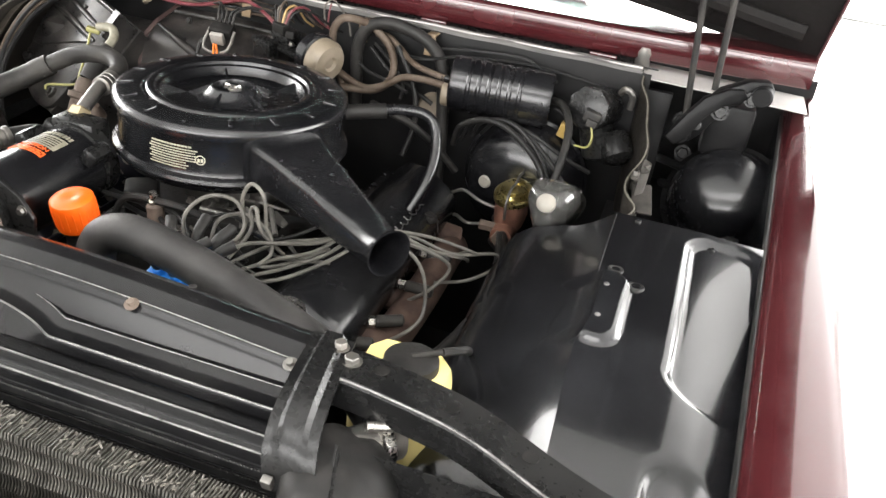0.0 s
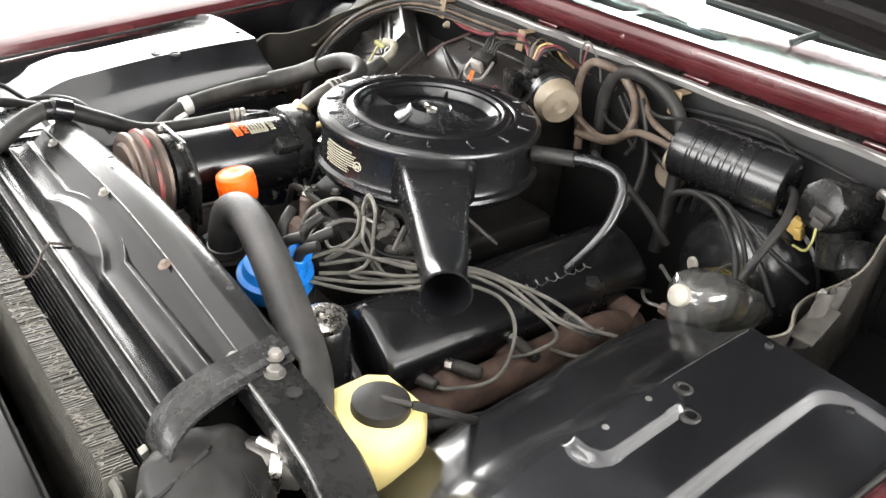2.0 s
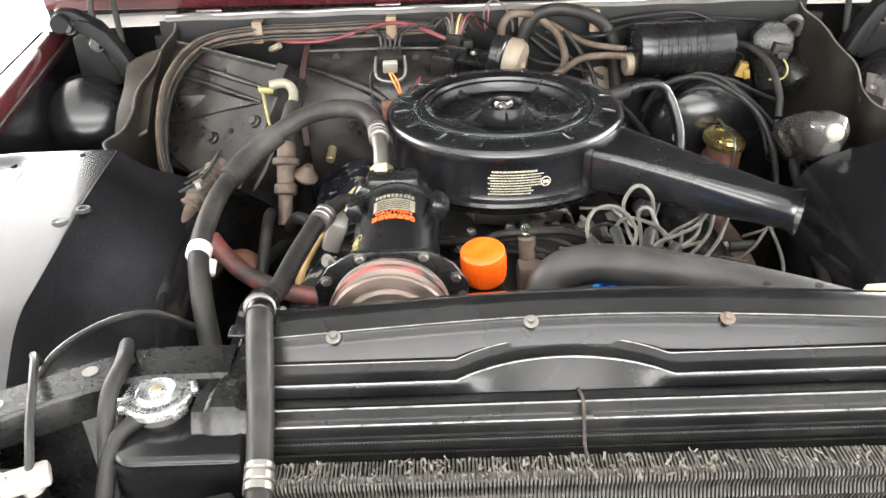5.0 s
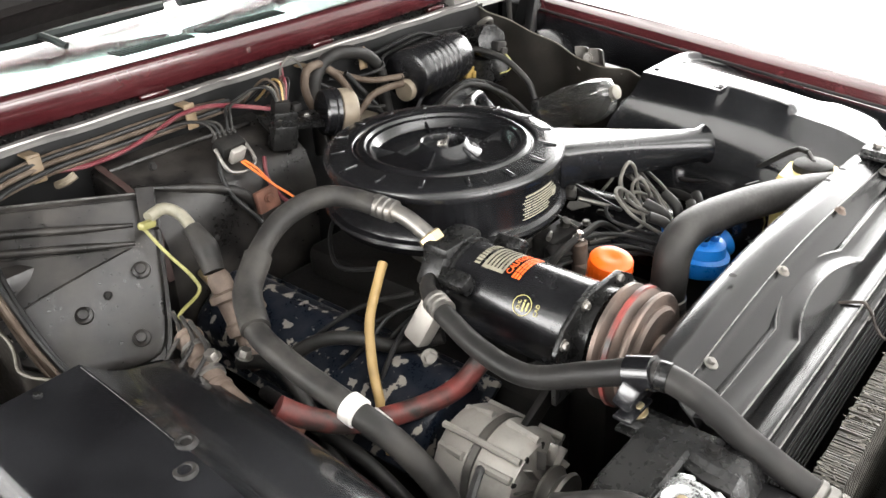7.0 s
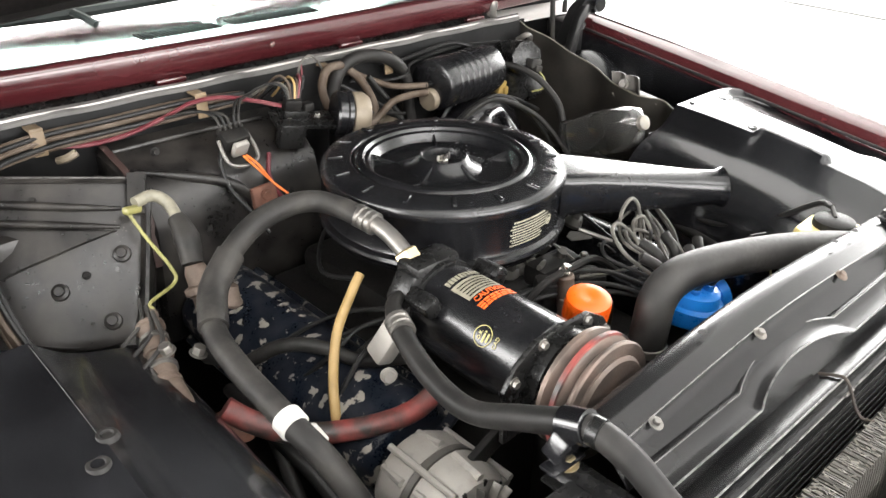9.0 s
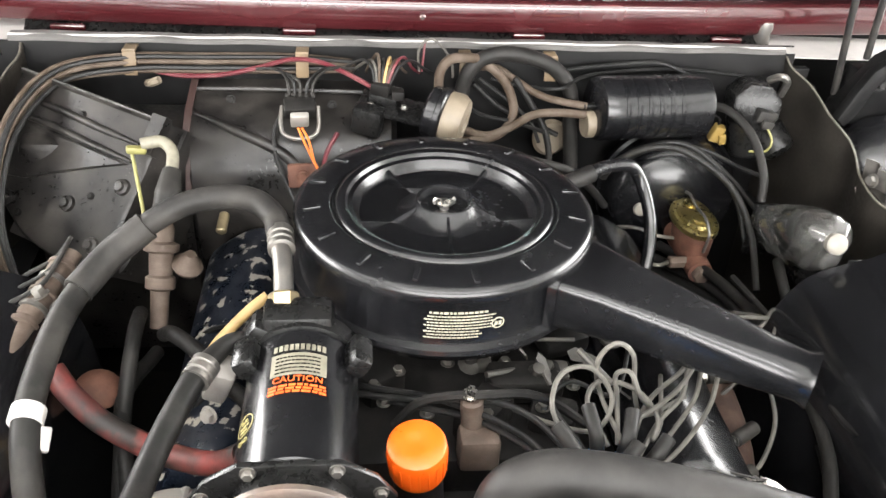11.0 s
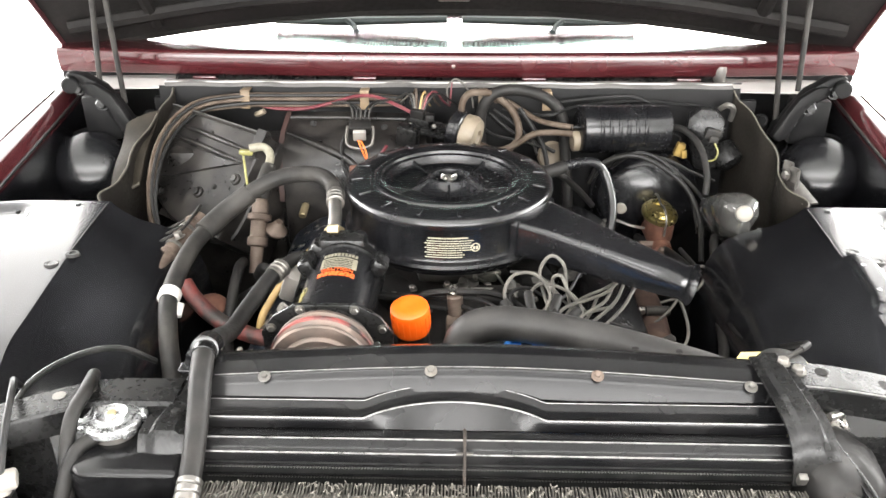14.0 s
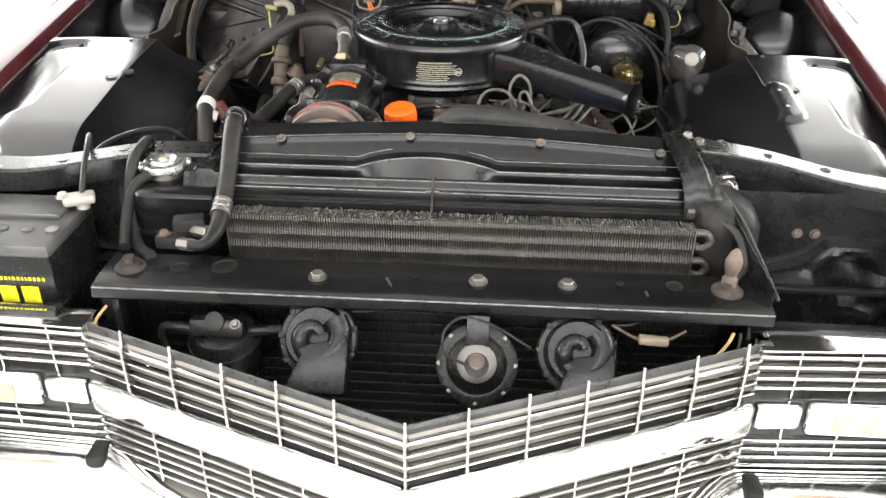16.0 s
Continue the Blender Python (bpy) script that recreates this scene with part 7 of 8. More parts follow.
for pts_ in ([(-0.40, 0.0, 0.75), (-0.37, -0.06, 0.80), (-0.33, -0.10, 0.80), (-0.29, -0.14, 0.78), (-0.25, -0.20, 0.80)], [(-0.42, 0.02, 0.70), (-0.44, -0.1, 0.72), (-0.42, -0.2, 0.68), (-0.40, -0.3, 0.60)], [(-0.44, 0.04, 0.76), (-0.43, -0.04, 0.78), (-0.435, -0.12, 0.72), (-0.44, -0.2, 0.62)]):
    single("low_hose", tube(pts_, 0.011, 10), RUBBER, "black rubber hose low in the bay", "hose", "low hoses")
for pts_ in ([(-0.46, -0.80, 0.81), (-0.475, -0.74, 0.84), (-0.468, -0.70, 0.875), (-0.445, -0.675, 0.885)], [(-0.41, -0.82, 0.806), (-0.45, -0.775, 0.80), (-0.478, -0.72, 0.84), (-0.482, -0.67, 0.90), (-0.478, -0.62, 0.915), (-0.50, -0.55, 0.89)]):
    single("overflow_hose", tube(pts_, 0.0095, 10), RUBBER, "dusty grey overflow hose by the filler", "hose", "overflow hoses")
drier_ = thing("condenser_fitting", (-0.355, -0.80, 0.82), "dusty condenser inlet fitting block", "fitting")
part("block", merge(box(-0.352, -0.785, 0.842, 0.05, 0.03, 0.04, 0.006, (0, 0, 15)), box(-0.375, -0.81, 0.83, 0.05, 0.022, 0.022, 0.005)), DARK, drier_)
part("union", rod((-0.345, -0.79, 0.842), (-0.315, -0.805, 0.845), 0.011, 6, 0.002), STEEL, drier_)
part("union", rod((-0.36, -0.82, 0.832), (-0.328, -0.835, 0.838), 0.010, 6, 0.002), STEEL, drier_)
part("bolt", nut((-0.385, -0.812, 0.842), 0.007, 0.008), RUST_TAN, drier_)


def canister():
    root = thing("vacuum_canister", (0.40, 0.375, 0.89), "ribbed black vacuum canister on the firewall", "canister")
    a, b = Vector((0.298, 0.358, 0.953)), Vector((0.508, 0.390, 0.947))
    h = (b - a).length
    prof = [(0.0, 0), (0.048, 0), (0.055, 0.003), (0.057, 0.008), (0.057, 0.030)]
    for k in range(6):
        s = 0.036 + 0.021 * k
        prof += [(0.057, s), (0.0545, s + 0.003), (0.0545, s + 0.007), (0.057, s + 0.010)]
    prof += [(0.057, h - 0.012), (0.055, h - 0.003), (0.048, h), (0.0, h)]
    part("body", lathe(prof, a, b - a, 56), GLOSS, root)
    part("end_cap", lathe([(0.0, 0), (0.022, 0), (0.024, 0.003), (0.024, 0.02)], (0.283, 0.352, 0.925), (1, 0.15, 0), 22), TAN, root)
    part("mount", box(0.40, 0.425, 0.945, 0.10, 0.04, 0.05, 0.006), BLACK_DIRTY, root)
    for z in (0.958, 0.942):
        part("spout", rod((0.300, 0.358, z), (0.278, 0.355, z), 0.006, 12), BLACK_DIRTY, root)


canister()
for pts_, r_, m_, lab_ in (
    ([(0.072, 0.40, 0.84), (0.070, 0.40, 0.90), (0.068, 0.40, 0.968), (0.085, 0.40, 1.012), (0.119, 0.40, 1.032), (0.169, 0.40, 1.032), (0.225, 0.40, 1.012), (0.262, 0.40, 0.97), (0.272, 0.40, 0.90), (0.283, 0.39, 0.81), (0.29, 0.37, 0.72)], 0.0135, RUBBER, "black heater hose in a high arc"),
    ([(0.068, 0.345, 0.86), (0.058, 0.35, 0.90), (0.030, 0.36, 0.955), (0.022, 0.37, 1.0), (0.035, 0.375, 1.028), (0.060, 0.38, 1.034), (0.10, 0.40, 1.02), (0.145, 0.40, 0.98), (0.16, 0.38, 0.93), (0.13, 0.36, 0.898), (0.06, 0.34, 0.895)], 0.0085, WIRE_BROWN, "looped tan-brown vacuum hose"),
    ([(0.285, 0.355, 0.942), (0.235, 0.358, 0.944), (0.191, 0.36, 0.938), (0.150, 0.36, 0.912), (0.105, 0.355, 0.90), (0.05, 0.34, 0.93), (0.045, 0.33, 0.96)], 0.0075, WIRE_BROWN, "dusty brown vacuum hose"),
    ([(0.285, 0.355, 0.958), (0.212, 0.38, 0.964), (0.16, 0.41, 0.985), (0.131, 0.42, 1.0), (0.10, 0.425, 1.0)], 0.0065, WIRE_BROWN, "dusty brown vacuum hose"),
    ([(0.150, 0.30, 0.89), (0.20, 0.27, 0.89), (0.25, 0.28, 0.87), (0.30, 0.31, 0.82), (0.34, 0.33, 0.77)], 0.0075, RUBBER, "black vacuum hose behind the air cleaner"),
    ([(0.16, 0.40, 0.99), (0.19, 0.39, 0.95), (0.22, 0.37, 0.90), (0.23, 0.35, 0.84), (0.22, 0.32, 0.78)], 0.006, RUBBER, "black vacuum hose behind the air cleaner"),
    ([(0.09, 0.42, 0.97), (0.14, 0.41, 0.93), (0.19, 0.40, 0.91), (0.25, 0.40, 0.88)], 0.005, RUBBER, "black vacuum hose behind the air cleaner"),
):
    single("vacuum_hose", tube(pts_, r_, 12), m_, lab_, "hose", "firewall hoses")
single("firewall_grommet", lathe([(0.0, 0), (0.034, 0), (0.036, 0.006), (0.030, 0.012), (0, 0.012)], (0.245, 0.435, 0.86), (0.1, -1, 0.1), 26), TAN, "round tan cover plate on the firewall", "cover plate")
for x_ in (-0.499, -0.211, 0.073, 0.226):
    single("harness_clip", merge(box(x_, 0.414, 1.003, 0.022, 0.004, 0.046, 0.0015, (-6, 0, 0)), box(x_, 0.430, 1.022, 0.022, 0.034, 0.004, 0.0015)), CLIP, "tan metal harness clip on the firewall", "clip", "harness clips")


def brake_booster():
    root = thing("brake_booster", (0.48, 0.38, 0.62), "round black brake booster on the firewall", "brake booster")
    part("shell", lathe([(0.05, 0.0), (0.118, 0.004), (0.130, 0.012), (0.132, 0.03), (0.136, 0.034), (0.136, 0.042), (0.130, 0.046), (0.122, 0.085), (0.105, 0.108), (0.06, 0.122), (0.05, 0.124), (0, 0.124)], (0.478, 0.442, 0.765), (0, -1, 0.02), 56), GLOSS, root)
    part("check_valve", merge(rod((0.412, 0.338, 0.766), (0.408, 0.318, 0.766), 0.014, 20, 0.003), rod((0.414, 0.346, 0.766), (0.412, 0.33, 0.766), 0.008, 12)), WHITE, root, "white plastic check valve")
    mc = thing("master_cylinder", (0.487, 0.25, 0.69), "rusty iron brake master cylinder with a gold lid", "master cylinder")
    bod = loft([[(0.487 + w * math.cos(a), 0.255 + 0.055 * math.sin(a) * k, z) for a in [2 * math.pi * i / 24 for i in range(24)]] for w, k, z in ((0.026, 0.8, 0.715), (0.032, 0.95, 0.735), (0.034, 1.0, 0.775))])
    part("reservoir", bod, RUST, mc)
    part("bore", tube([(0.487, 0.325, 0.722), (0.487, 0.25, 0.720), (0.487, 0.185, 0.718)], 0.024, 18, radii=[0.026, 0.024, 0.022]), RUST, mc)
    part("bore_plug", rod((0.487, 0.188, 0.718), (0.487, 0.172, 0.717), 0.017, 6, 0.003), RUST_TAN, mc)
    part("side_port", rod((0.47, 0.215, 0.722), (0.435, 0.21, 0.724), 0.011, 6, 0.002), RUST_TAN, mc)
    lid = loft([[(0.487 + w * math.cos(a), 0.262 + 0.062 * math.sin(a) * k, z) for a in [2 * math.pi * i / 32 for i in range(32)]] for w, k, z in ((0.037, 1.0, 0.775), (0.040, 1.05, 0.778), (0.040, 1.05, 0.786), (0.036, 0.96, 0.790), (0.031, 0.86, 0.790), (0.029, 0.82, 0.797), (0.020, 0.6, 0.800))])
    lo = part("lid", lid, BRASS, mc, "gold zinc-plated lid")
    for y in (0.235, 0.288):
        part("lid_dome", lathe([(0.016, 0), (0.015, 0.005), (0.009, 0.008), (0, 0.009)], (0.487, y, 0.797), (0, 0, 1), 22), BRASS, lo)
    part("bail", tube([(0.487, 0.325, 0.755), (0.487, 0.333, 0.795), (0.487, 0.30, 0.811), (0.487, 0.26, 0.807), (0.487, 0.22, 0.811), (0.487, 0.19, 0.795), (0.487, 0.195, 0.755)], 0.0028, 8), STEEL, lo, "wire bail")
    for pts in ([(0.435, 0.21, 0.724), (0.41, 0.20, 0.725), (0.38, 0.23, 0.72), (0.35, 0.3, 0.68)], [(0.46, 0.255, 0.745), (0.42, 0.25, 0.755), (0.38, 0.27, 0.76), (0.34, 0.33, 0.72)]):
        part("brake_pipe", tube(pts, 0.0035, 8), STEEL, mc)


brake_booster()


def fluid_bottle():
    """The smoked plastic reservoir lying on its side by the wheelhouse."""
    root = thing("fluid_reservoir", (0.594, 0.11, 0.78), "crinkled smoked clear plastic reservoir with a pale cap", "reservoir")
    a, d = Vector((0.600, 0.205, 0.806)), Vector((-0.0126, -0.207, 0.097))
    t = d.normalized()
    up = Vector((0, 0, 1)) - t.z * t
    up.normalize()
    sd = t.cross(up)
    rings = []
    for s, w, h in ((0.0, 0.020, 0.022), (0.03, 0.034, 0.038), (0.2, 0.041, 0.046), (0.45, 0.044, 0.050), (0.47, 0.041, 0.047), (0.50, 0.044, 0.050), (0.75, 0.043, 0.049), (0.9, 0.034, 0.038), (0.96, 0.016, 0.017)):
        ring = []
        for i in range(24):
            an = 2 * math.pi * i / 24
            k = 1 + 0.11 * math.sin(3 * an) + 0.03 * math.sin(7 * an + 11 * s)
            ring.append(tuple(a + d * s + sd * (w * k * math.cos(an)) + up * (h * k * math.sin(an))))
        rings.append(ring)
    part("bottle", loft(rings), CLEAR, root)
    part("cap", lathe([(0.014, 0), (0.016, 0.002), (0.016, 0.012), (0.012, 0.015), (0, 0.015)], a + d * 0.955, t, 24), WHITE, root, "pale grey cap")
    part("bracket", merge(box(0.585, 0.20, 0.80, 0.05, 0.012, 0.10, 0.004), box(0.60, 0.10, 0.785, 0.012, 0.10, 0.02, 0.004)), BLACK_DIRTY, root)
    part("nipple", rod(a + d * 0.02, a - d * 0.12, 0.006, 12), WHITE, root)


fluid_bottle()
for pts_, r_, m_ in (
    ([(0.512, 0.385, 0.951), (0.541, 0.345, 0.957), (0.566, 0.285, 0.937), (0.572, 0.225, 0.895), (0.568, 0.20, 0.855)], 0.0075, RUBBER),
    ([(0.327, 0.33, 0.83), (0.346, 0.30, 0.885), (0.40, 0.285, 0.915), (0.46, 0.275, 0.905), (0.53, 0.24, 0.86), (0.56, 0.19, 0.80), (0.55, 0.1, 0.74)], 0.006, RUBBER),
    ([(0.34, 0.34, 0.84), (0.37, 0.31, 0.895), (0.44, 0.295, 0.918), (0.50, 0.28, 0.89), (0.55, 0.25, 0.83), (0.565, 0.2, 0.76)], 0.0045, WIRE_BLACK),
    ([(0.36, 0.35, 0.85), (0.39, 0.315, 0.90), (0.46, 0.30, 0.912), (0.54, 0.285, 0.86), (0.60, 0.27, 0.80)], 0.0045, WIRE_BLACK),
    ([(0.38, 0.35, 0.86), (0.42, 0.31, 0.907), (0.49, 0.30, 0.903), (0.56, 0.30, 0.87), (0.62, 0.32, 0.84)], 0.004, WIRE_BLACK),
    ([(0.57, 0.10, 0.80), (0.555, 0.05, 0.80), (0.55, -0.02, 0.77), (0.548, -0.1, 0.745)], 0.009, RUBBER),
):
    single("vacuum_hose", tube(pts_, r_, 10), m_, "black rubber hose draped over the brake booster", "hose", "booster hoses")


def wiper_motor():
    root = thing("wiper_motor", (0.6, 0.40, 0.88), "black moulded wiper motor housing with a plug", "wiper motor")
    out = [(0.045 * math.cos(a), 0.045 * math.sin(a)) for a in [2 * math.pi * (i + 0.5) / 8 for i in range(8)]]
    part("housing", prism(out, -0.05, 0.05, 0.006, pose(0.600, 0.385, 0.955, 78, 0, -14)), BLACK_DIRTY, root)
    part("neck", rod((0.60, 0.40, 0.93), (0.625, 0.40, 0.85), 0.035, 24, 0.006), BLACK_DIRTY, root)
    part("plug", merge(box(0.602, 0.328, 0.955, 0.034, 0.02, 0.022, 0.003, (0, 12, 0)), box(0.604, 0.318, 0.944, 0.022, 0.014, 0.016, 0.003, (0, 12, 0))), RUBBER_GREY, root, "grey wire plug")
    part("lead", tube([(0.604, 0.315, 0.94), (0.612, 0.30, 0.92), (0.605, 0.30, 0.90), (0.58, 0.31, 0.895)], 0.0022, 6), WIRE_YELLOW, root)
    part("side_can", lathe([(0.0, 0), (0.03, 0), (0.033, 0.004), (0.033, 0.05), (0.02, 0.06)], (0.645, 0.40, 0.90), (0.4, -0.5, -0.6), 26), BLACK_DIRTY, root)
    part("mount_strap", tube([(0.64, 0.42, 0.985), (0.65, 0.40, 1.0), (0.665, 0.40, 0.99), (0.665, 0.41, 0.96)], 0.007, 8), STEEL, root)
    plug = thing("yellow_connector", (0.545, 0.382, 0.88), "dusty yellow wire connector", "connector")
    part("shell", merge(box(0.545, 0.380, 0.897, 0.020, 0.018, 0.034, 0.003, (10, 15, 0)), box(0.555, 0.374, 0.888, 0.014, 0.014, 0.022, 0.003, (10, -10, 0))), YELLOW, plug)
    part("lead", tube([(0.545, 0.38, 0.912), (0.54, 0.37, 0.93), (0.52, 0.37, 0.94)], 0.002, 6), WIRE_BLACK, plug)


wiper_motor()
nozzle_ = thing("washer_nozzle", (0.657, 0.54, 1.0), "grey metal hood stop by the cowl", "hood stop")
part("stem", lathe([(0.016, 0), (0.018, 0.01), (0.014, 0.03), (0.016, 0.04), (0.012, 0.052), (0, 0.055)], (0.66, 0.535, 1.008), (0.05, -0.1, 1), 20), STEEL, nozzle_)


def vacuum_motor():
    root = thing("vacuum_motor", (0.03, 0.32, 0.9), "black diaphragm motor with a tan cup on a bracket", "vacuum motor")
    ax = (1, -0.42, -0.18)
    part("drum", lathe([(0, 0), (0.040, 0), (0.044, 0.004), (0.044, 0.018), (0.047, 0.020), (0.047, 0.028), (0.042, 0.032)], (0.000, 0.305, 0.970), ax, 36), GLOSS, root)
    part("cup", lathe([(0.041, 0), (0.044, 0.002), (0.045, 0.022), (0.038, 0.034), (0.016, 0.036), (0.012, 0.030), (0.0, 0.030)], (0.028, 0.293, 0.965), ax, 36), TAN, root, "tan plastic cup")
    part("bracket", merge(box(-0.055, 0.325, 0.965, 0.12, 0.06, 0.010, 0.003, (10, 8, -15)), box(-0.07, 0.335, 0.982, 0.05, 0.045, 0.022, 0.004, (10, 8, -15)), box(-0.10, 0.30, 0.955, 0.05, 0.03, 0.05, 0.006, (10, 8, -15))), BLACK_DIRTY, root)
    part("multi_plug", merge(box(-0.078, 0.325, 1.0, 0.032, 0.022, 0.024, 0.003, (10, 8, -15)), box(-0.05, 0.318, 0.992, 0.02, 0.02, 0.016, 0.003)), DARK, root)
    for x, y in ((-0.095, 0.31), (-0.04, 0.30), (-0.055, 0.345)):
        part("screw", nut((x, y, 0.975), 0.005, 0.006), STEEL, root)


vacuum_motor()


def relay():
    root = thing("blower_resistor", (-0.211, 0.31, 0.93), "small relay block in a pale metal bail", "relay")
    part("block", box(-0.211, 0.312, 0.970, 0.052, 0.030, 0.024, 0.004, (28, 0, 6)), DARK, root)
    part("teeth", merge(*[box(-0.232 + 0.0105 * k, 0.322, 0.984, 0.006, 0.008, 0.014, 0.0015, (28, 0, 6)) for k in range(5)]), RUBBER_GREY, root)
    part("face", box(-0.211, 0.292, 0.957, 0.030, 0.012, 0.028, 0.003, (28, 0, 6)), ALUMINIUM, root)
    part("bail", tube([(-0.240, 0.312, 0.972), (-0.242, 0.292, 0.950), (-0.236, 0.280, 0.936), (-0.211, 0.274, 0.931), (-0.186, 0.280, 0.936), (-0.180, 0.292, 0.950), (-0.182, 0.312, 0.972)], 0.0036, 8), STEEL, root, "pale wire bail")
    for k in range(2):
        single("orange_wire", tube([(-0.213 + 0.006 * k, 0.280, 0.948), (-0.203 + 0.008 * k, 0.262, 0.932), (-0.185, 0.235, 0.905), (-0.165, 0.21, 0.88), (-0.16, 0.19, 0.855)], 0.0022, 6), WIRE_ORANGE, "bright orange wire from the relay", "wire", "loose wires")
    single("bracket_plate", merge(box(-0.205, 0.235, 0.885, 0.05, 0.012, 0.04, 0.004, (-10, 0, 5)), nut((-0.205, 0.228, 0.89), 0.008, 0.006, (0, -1, 0))), RUST, "rusty bracket plate below the relay", "bracket")
    single("dark_lead", tube([(-0.235, 0.31, 0.965), (-0.252, 0.29, 0.94), (-0.25, 0.27, 0.90), (-0.23, 0.24, 0.86), (-0.21, 0.22, 0.82)], 0.004, 8), WIRE_BLACK, "black lead looped below the relay", "wire", "loose wires")


relay()


# ---- wiring ----
def wire(points, r, material, label, group="firewall wiring"):
    return single("wire", tube(points, r, 7, 5), material, label, "wire", group)


rnd_ = random.Random(11)
for k_ in range(9):
    o_ = Vector((rnd_.uniform(-0.012, 0.012), rnd_.uniform(-0.008, 0.008), rnd_.uniform(-0.014, 0.012)))
    base_ = [(-0.612, 0.09, 0.70), (-0.642, 0.115, 0.79), (-0.662, 0.17, 0.87), (-0.655, 0.27, 0.948), (-0.608, 0.375, 0.990), (-0.503, 0.415, 1.0), (-0.379, 0.428, 0.998), (-0.221, 0.428, 1.0), (-0.12, 0.42, 1.0)]
    wire([Vector(p_) + o_ * (1.0 if 0 < i_ < 8 else 0.6) for i_, p_ in enumerate(base_)], 0.0042, WIRE_BROWN if k_ % 3 else WIRE_BLACK, "dusty brown harness wire along the firewall", "main harness")
wire([(-0.47, 0.425, 0.985), (-0.42, 0.42, 0.978), (-0.35, 0.42, 0.98), (-0.28, 0.415, 0.998), (-0.229, 0.412, 1.013), (-0.18, 0.39, 1.018), (-0.13, 0.36, 1.008), (-0.094, 0.335, 0.998)], 0.0042, WIRE_RED, "faded red wire drooping along the firewall")
for k_ in range(5):
    x_ = -0.228 + 0.009 * k_
    wire([(x_, 0.322, 0.988), (x_ - 0.004, 0.335, 1.008), (x_ - 0.02 - 0.012 * k_, 0.37, 1.012), (x_ - 0.06, 0.405, 0.998)] if k_ < 3 else [(x_, 0.322, 0.988), (x_ + 0.006, 0.33, 1.010), (x_ + 0.03, 0.36, 1.018), (x_ + 0.07, 0.39, 1.008)], 0.0026, WIRE_BLACK if k_ % 2 else RUBBER_GREY, "thin dark wire looping from the relay")
cols_ = [WIRE_BLACK, WIRE_GREY, WIRE_BROWN, WIRE_BLACK, HOSE_TAN, WIRE_BROWN, WIRE_RED, WIRE_BLACK]
for k_ in range(8):
    x_ = -0.088 + 0.0035 * k_
    h_ = rnd_.uniform(0.012, 0.04)
    wire([(x_, 0.322, 1.008), (x_ - 0.006 + 0.003 * k_, 0.33, 1.02 + h_ * 0.6), (x_ - 0.02 + 0.008 * k_, 0.36, 1.01 + h_), (x_ - 0.05 + 0.016 * k_, 0.40, 1.005), (x_ - 0.06 + 0.02 * k_, 0.43, 0.985)], 0.0025, cols_[k_], "thin wire arching into the plug behind the air cleaner")
wire([(-0.01, 0.40, 1.0), (-0.012, 0.395, 1.04), (0.006, 0.39, 1.062), (0.026, 0.39, 1.05), (0.045, 0.395, 1.02), (0.05, 0.40, 0.99)], 0.0022, WIRE_GREY, "pale wire standing in a loop")
wire([(-0.005, 0.40, 1.0), (-0.003, 0.40, 1.03), (-0.001, 0.405, 1.05)], 0.002, WIRE_RED, "short red wire beside the loop")
for pts_ in ([(0.12, 0.41, 0.985), (0.18, 0.40, 0.975), (0.24, 0.37, 0.985), (0.30, 0.42, 0.99), (0.45, 0.43, 1.0), (0.60, 0.44, 0.985)], [(0.22, 0.43, 0.99), (0.32, 0.42, 1.008), (0.42, 0.43, 1.012), (0.47, 0.42, 1.0), (0.51, 0.40, 0.985)], [(0.06, 0.41, 0.95), (0.10, 0.38, 0.93), (0.16, 0.37, 0.92), (0.21, 0.34, 0.915)], [(0.10, 0.42, 0.98), (0.15, 0.40, 0.95), (0.19, 0.37, 0.92), (0.2, 0.33, 0.90)]):
    wire(pts_, 0.0035, WIRE_BLACK, "black wire across the firewall")
wire([(-0.475, 0.415, 0.965), (-0.465, 0.40, 0.972), (-0.45, 0.395, 0.98)], 0.007, TAN, "pale yellow tag end on the harness")
wire([(0.175, -0.26, 0.80), (0.10, -0.255, 0.855), (0.03, -0.262, 0.868), (-0.04, -0.258, 0.858), (-0.075, -0.25, 0.81)], 0.006, RUBBER, "black vacuum pipe ahead of the air cleaner", "engine wiring")
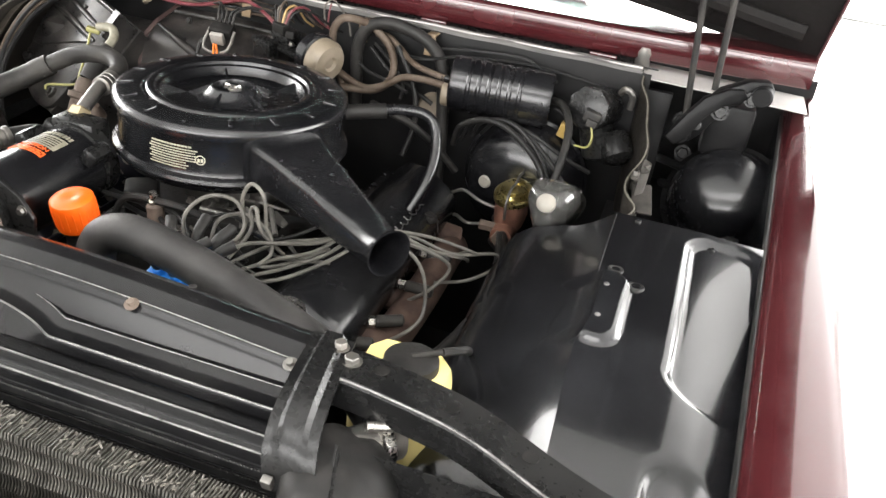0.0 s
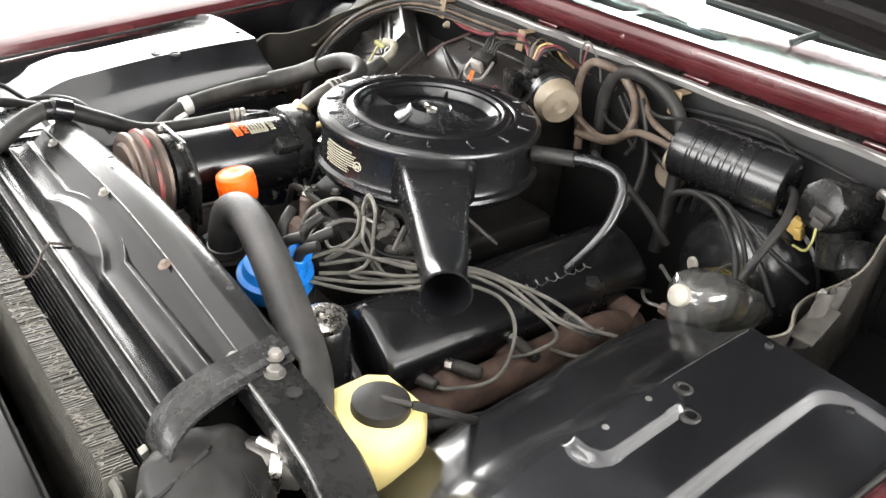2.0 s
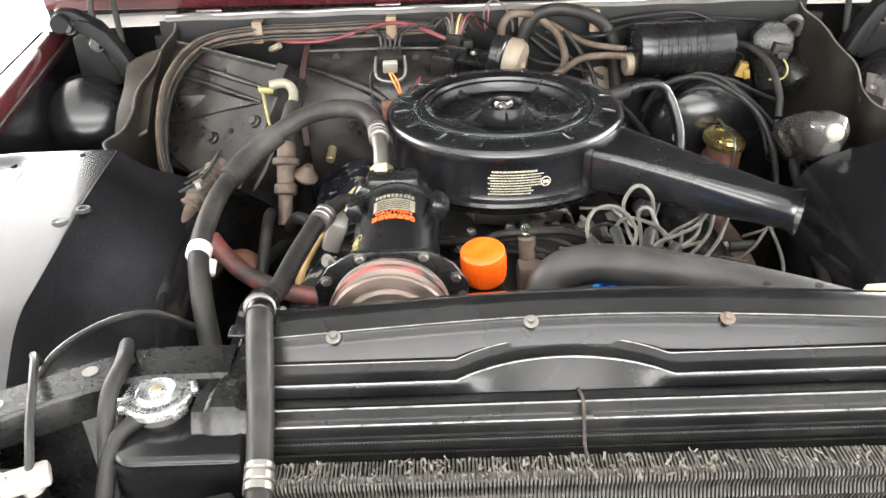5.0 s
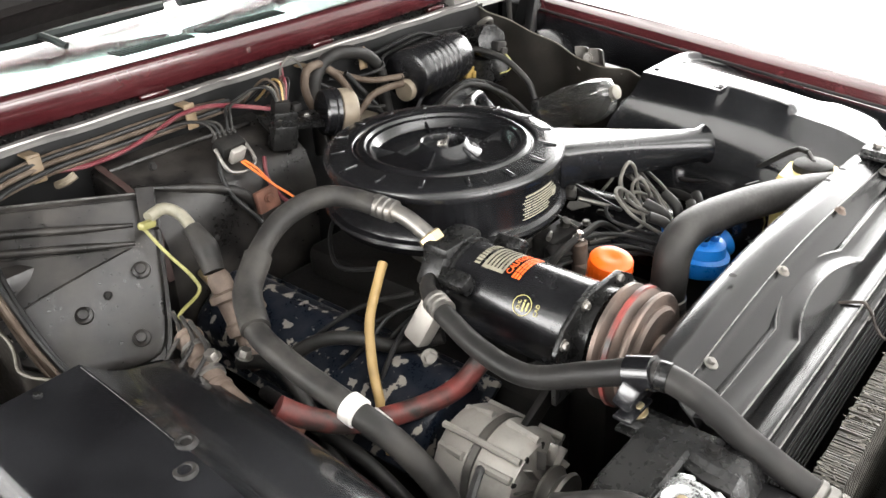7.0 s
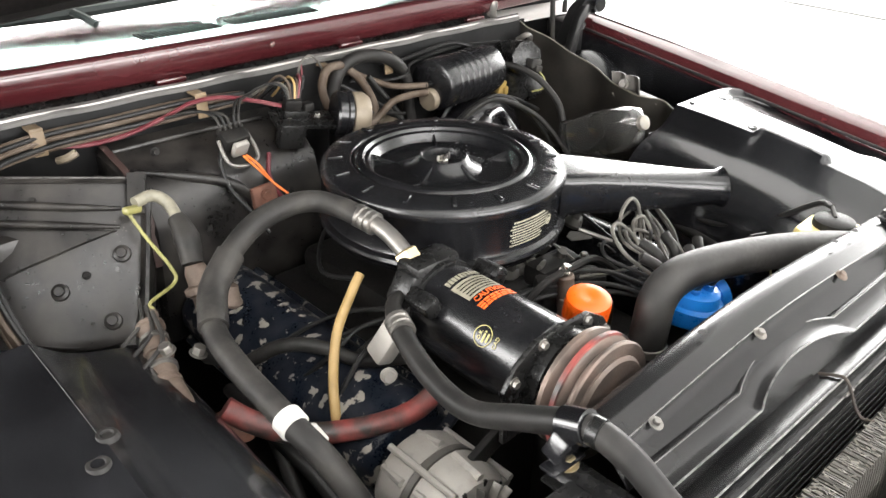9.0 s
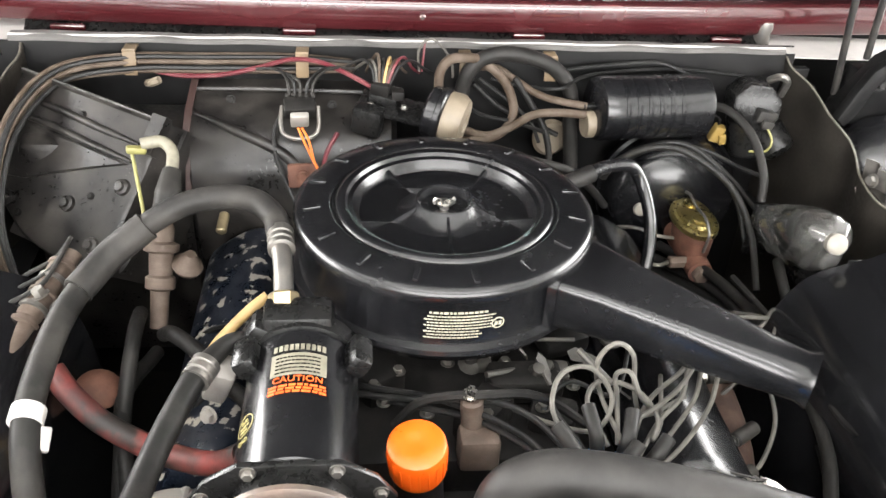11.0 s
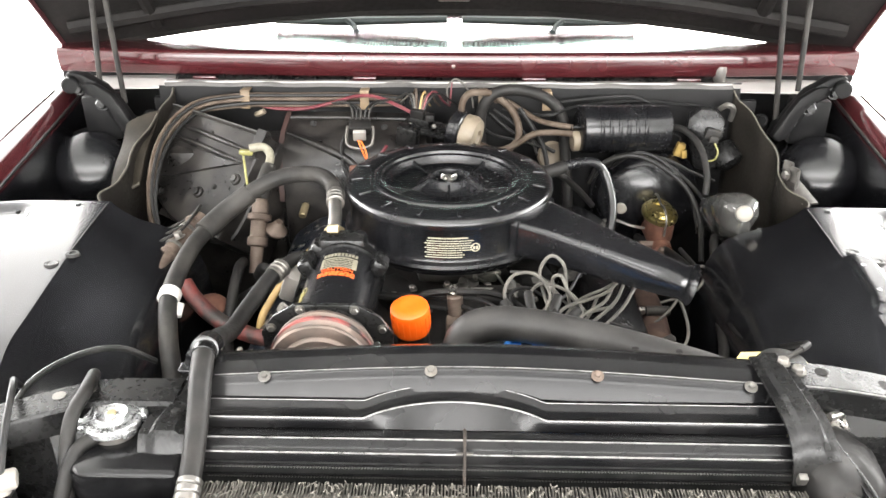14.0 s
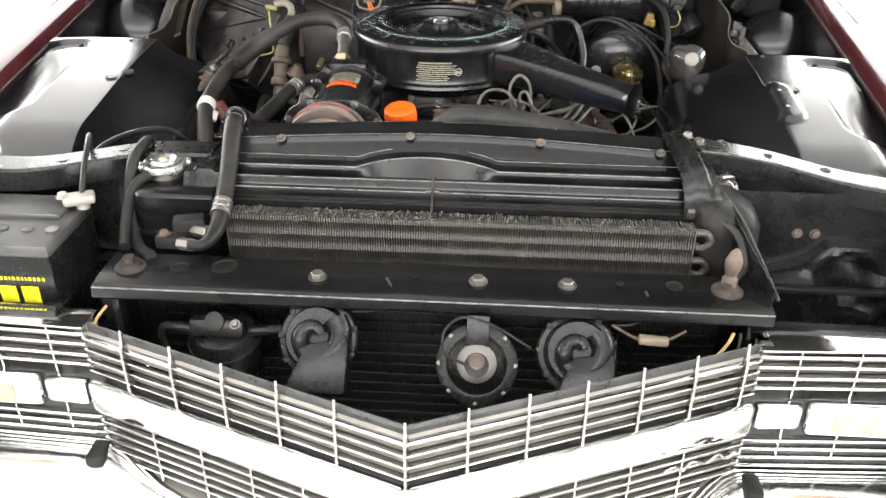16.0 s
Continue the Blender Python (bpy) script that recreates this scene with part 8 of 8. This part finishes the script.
for k_, pts_ in enumerate(([(-0.23, -0.14, 0.83), (-0.27, -0.11, 0.81), (-0.31, -0.10, 0.78), (-0.36, -0.06, 0.72)], [(-0.24, -0.16, 0.83), (-0.29, -0.15, 0.80), (-0.34, -0.15, 0.74), (-0.37, -0.16, 0.68)], [(-0.22, -0.12, 0.83), (-0.26, -0.06, 0.81), (-0.31, -0.02, 0.78), (-0.36, 0.03, 0.72)], [(0.06, 0.2, 0.84), (-0.06, 0.19, 0.83), (-0.15, 0.14, 0.83), (-0.22, 0.05, 0.82), (-0.21, -0.04, 0.84)], [(-0.15, 0.30, 0.93), (-0.17, 0.27, 0.90), (-0.17, 0.22, 0.87), (-0.14, 0.19, 0.86)])):
    wire(pts_, 0.004, WIRE_BLACK if k_ < 4 else WIRE_RED, "dark lead over the valve cover" if k_ < 4 else "thin red wire behind the air cleaner", "engine wiring")
for k_, pts_ in enumerate(([(0.50, -0.905, 0.765), (0.49, -0.915, 0.75), (0.465, -0.93, 0.725), (0.45, -0.93, 0.70)], [(0.51, -0.905, 0.765), (0.505, -0.92, 0.745), (0.485, -0.93, 0.715)], [(-0.455, -0.905, 0.765), (-0.465, -0.93, 0.75), (-0.455, -0.94, 0.72)], [(0.32, -0.905, 0.77), (0.36, -0.91, 0.75), (0.40, -0.91, 0.75), (0.43, -0.905, 0.765)])):
    wire(pts_, 0.0025, (HOSE_TAN, WIRE_BLACK, HOSE_TAN, WIRE_BROWN)[k_], "thin wire hanging below the tie bar", "nose wiring")
single("wire_connector", box(0.382, -0.912, 0.750, 0.045, 0.014, 0.013, 0.003, (0, 4, 0)), TAN, "tan inline wire connector below the tie bar", "connector")
for pts_ in ([(0.515, -0.60, 0.86), (0.535, -0.67, 0.85), (0.54, -0.73, 0.83), (0.53, -0.78, 0.80)], [(0.50, -0.72, 0.86), (0.525, -0.76, 0.85), (0.53, -0.80, 0.82), (0.51, -0.83, 0.815)]):
    single("drain_hose", tube(pts_, 0.006, 8), RUBBER_GREY, "dusty drain hose beside the condenser", "hose", "drain hoses")
guard_ = thing("side_baffle", (0.535, -0.74, 0.75), "thin black sheet baffle beside the condenser", "baffle")
part("sheet", sheet(lambda u, v: (0.50 + 0.05 * v + 0.01 * u, -0.66 - 0.21 * v, 0.62 + (0.27 - 0.07 * v) * u), 3, 8, 0.002), BLACK_DIRTY, guard_)
part("fold", tube([(0.512, -0.665, 0.885), (0.535, -0.74, 0.865), (0.556, -0.83, 0.825), (0.565, -0.875, 0.805)], 0.003, 6), BLACK_DIRTY, guard_, "worn folded edge")
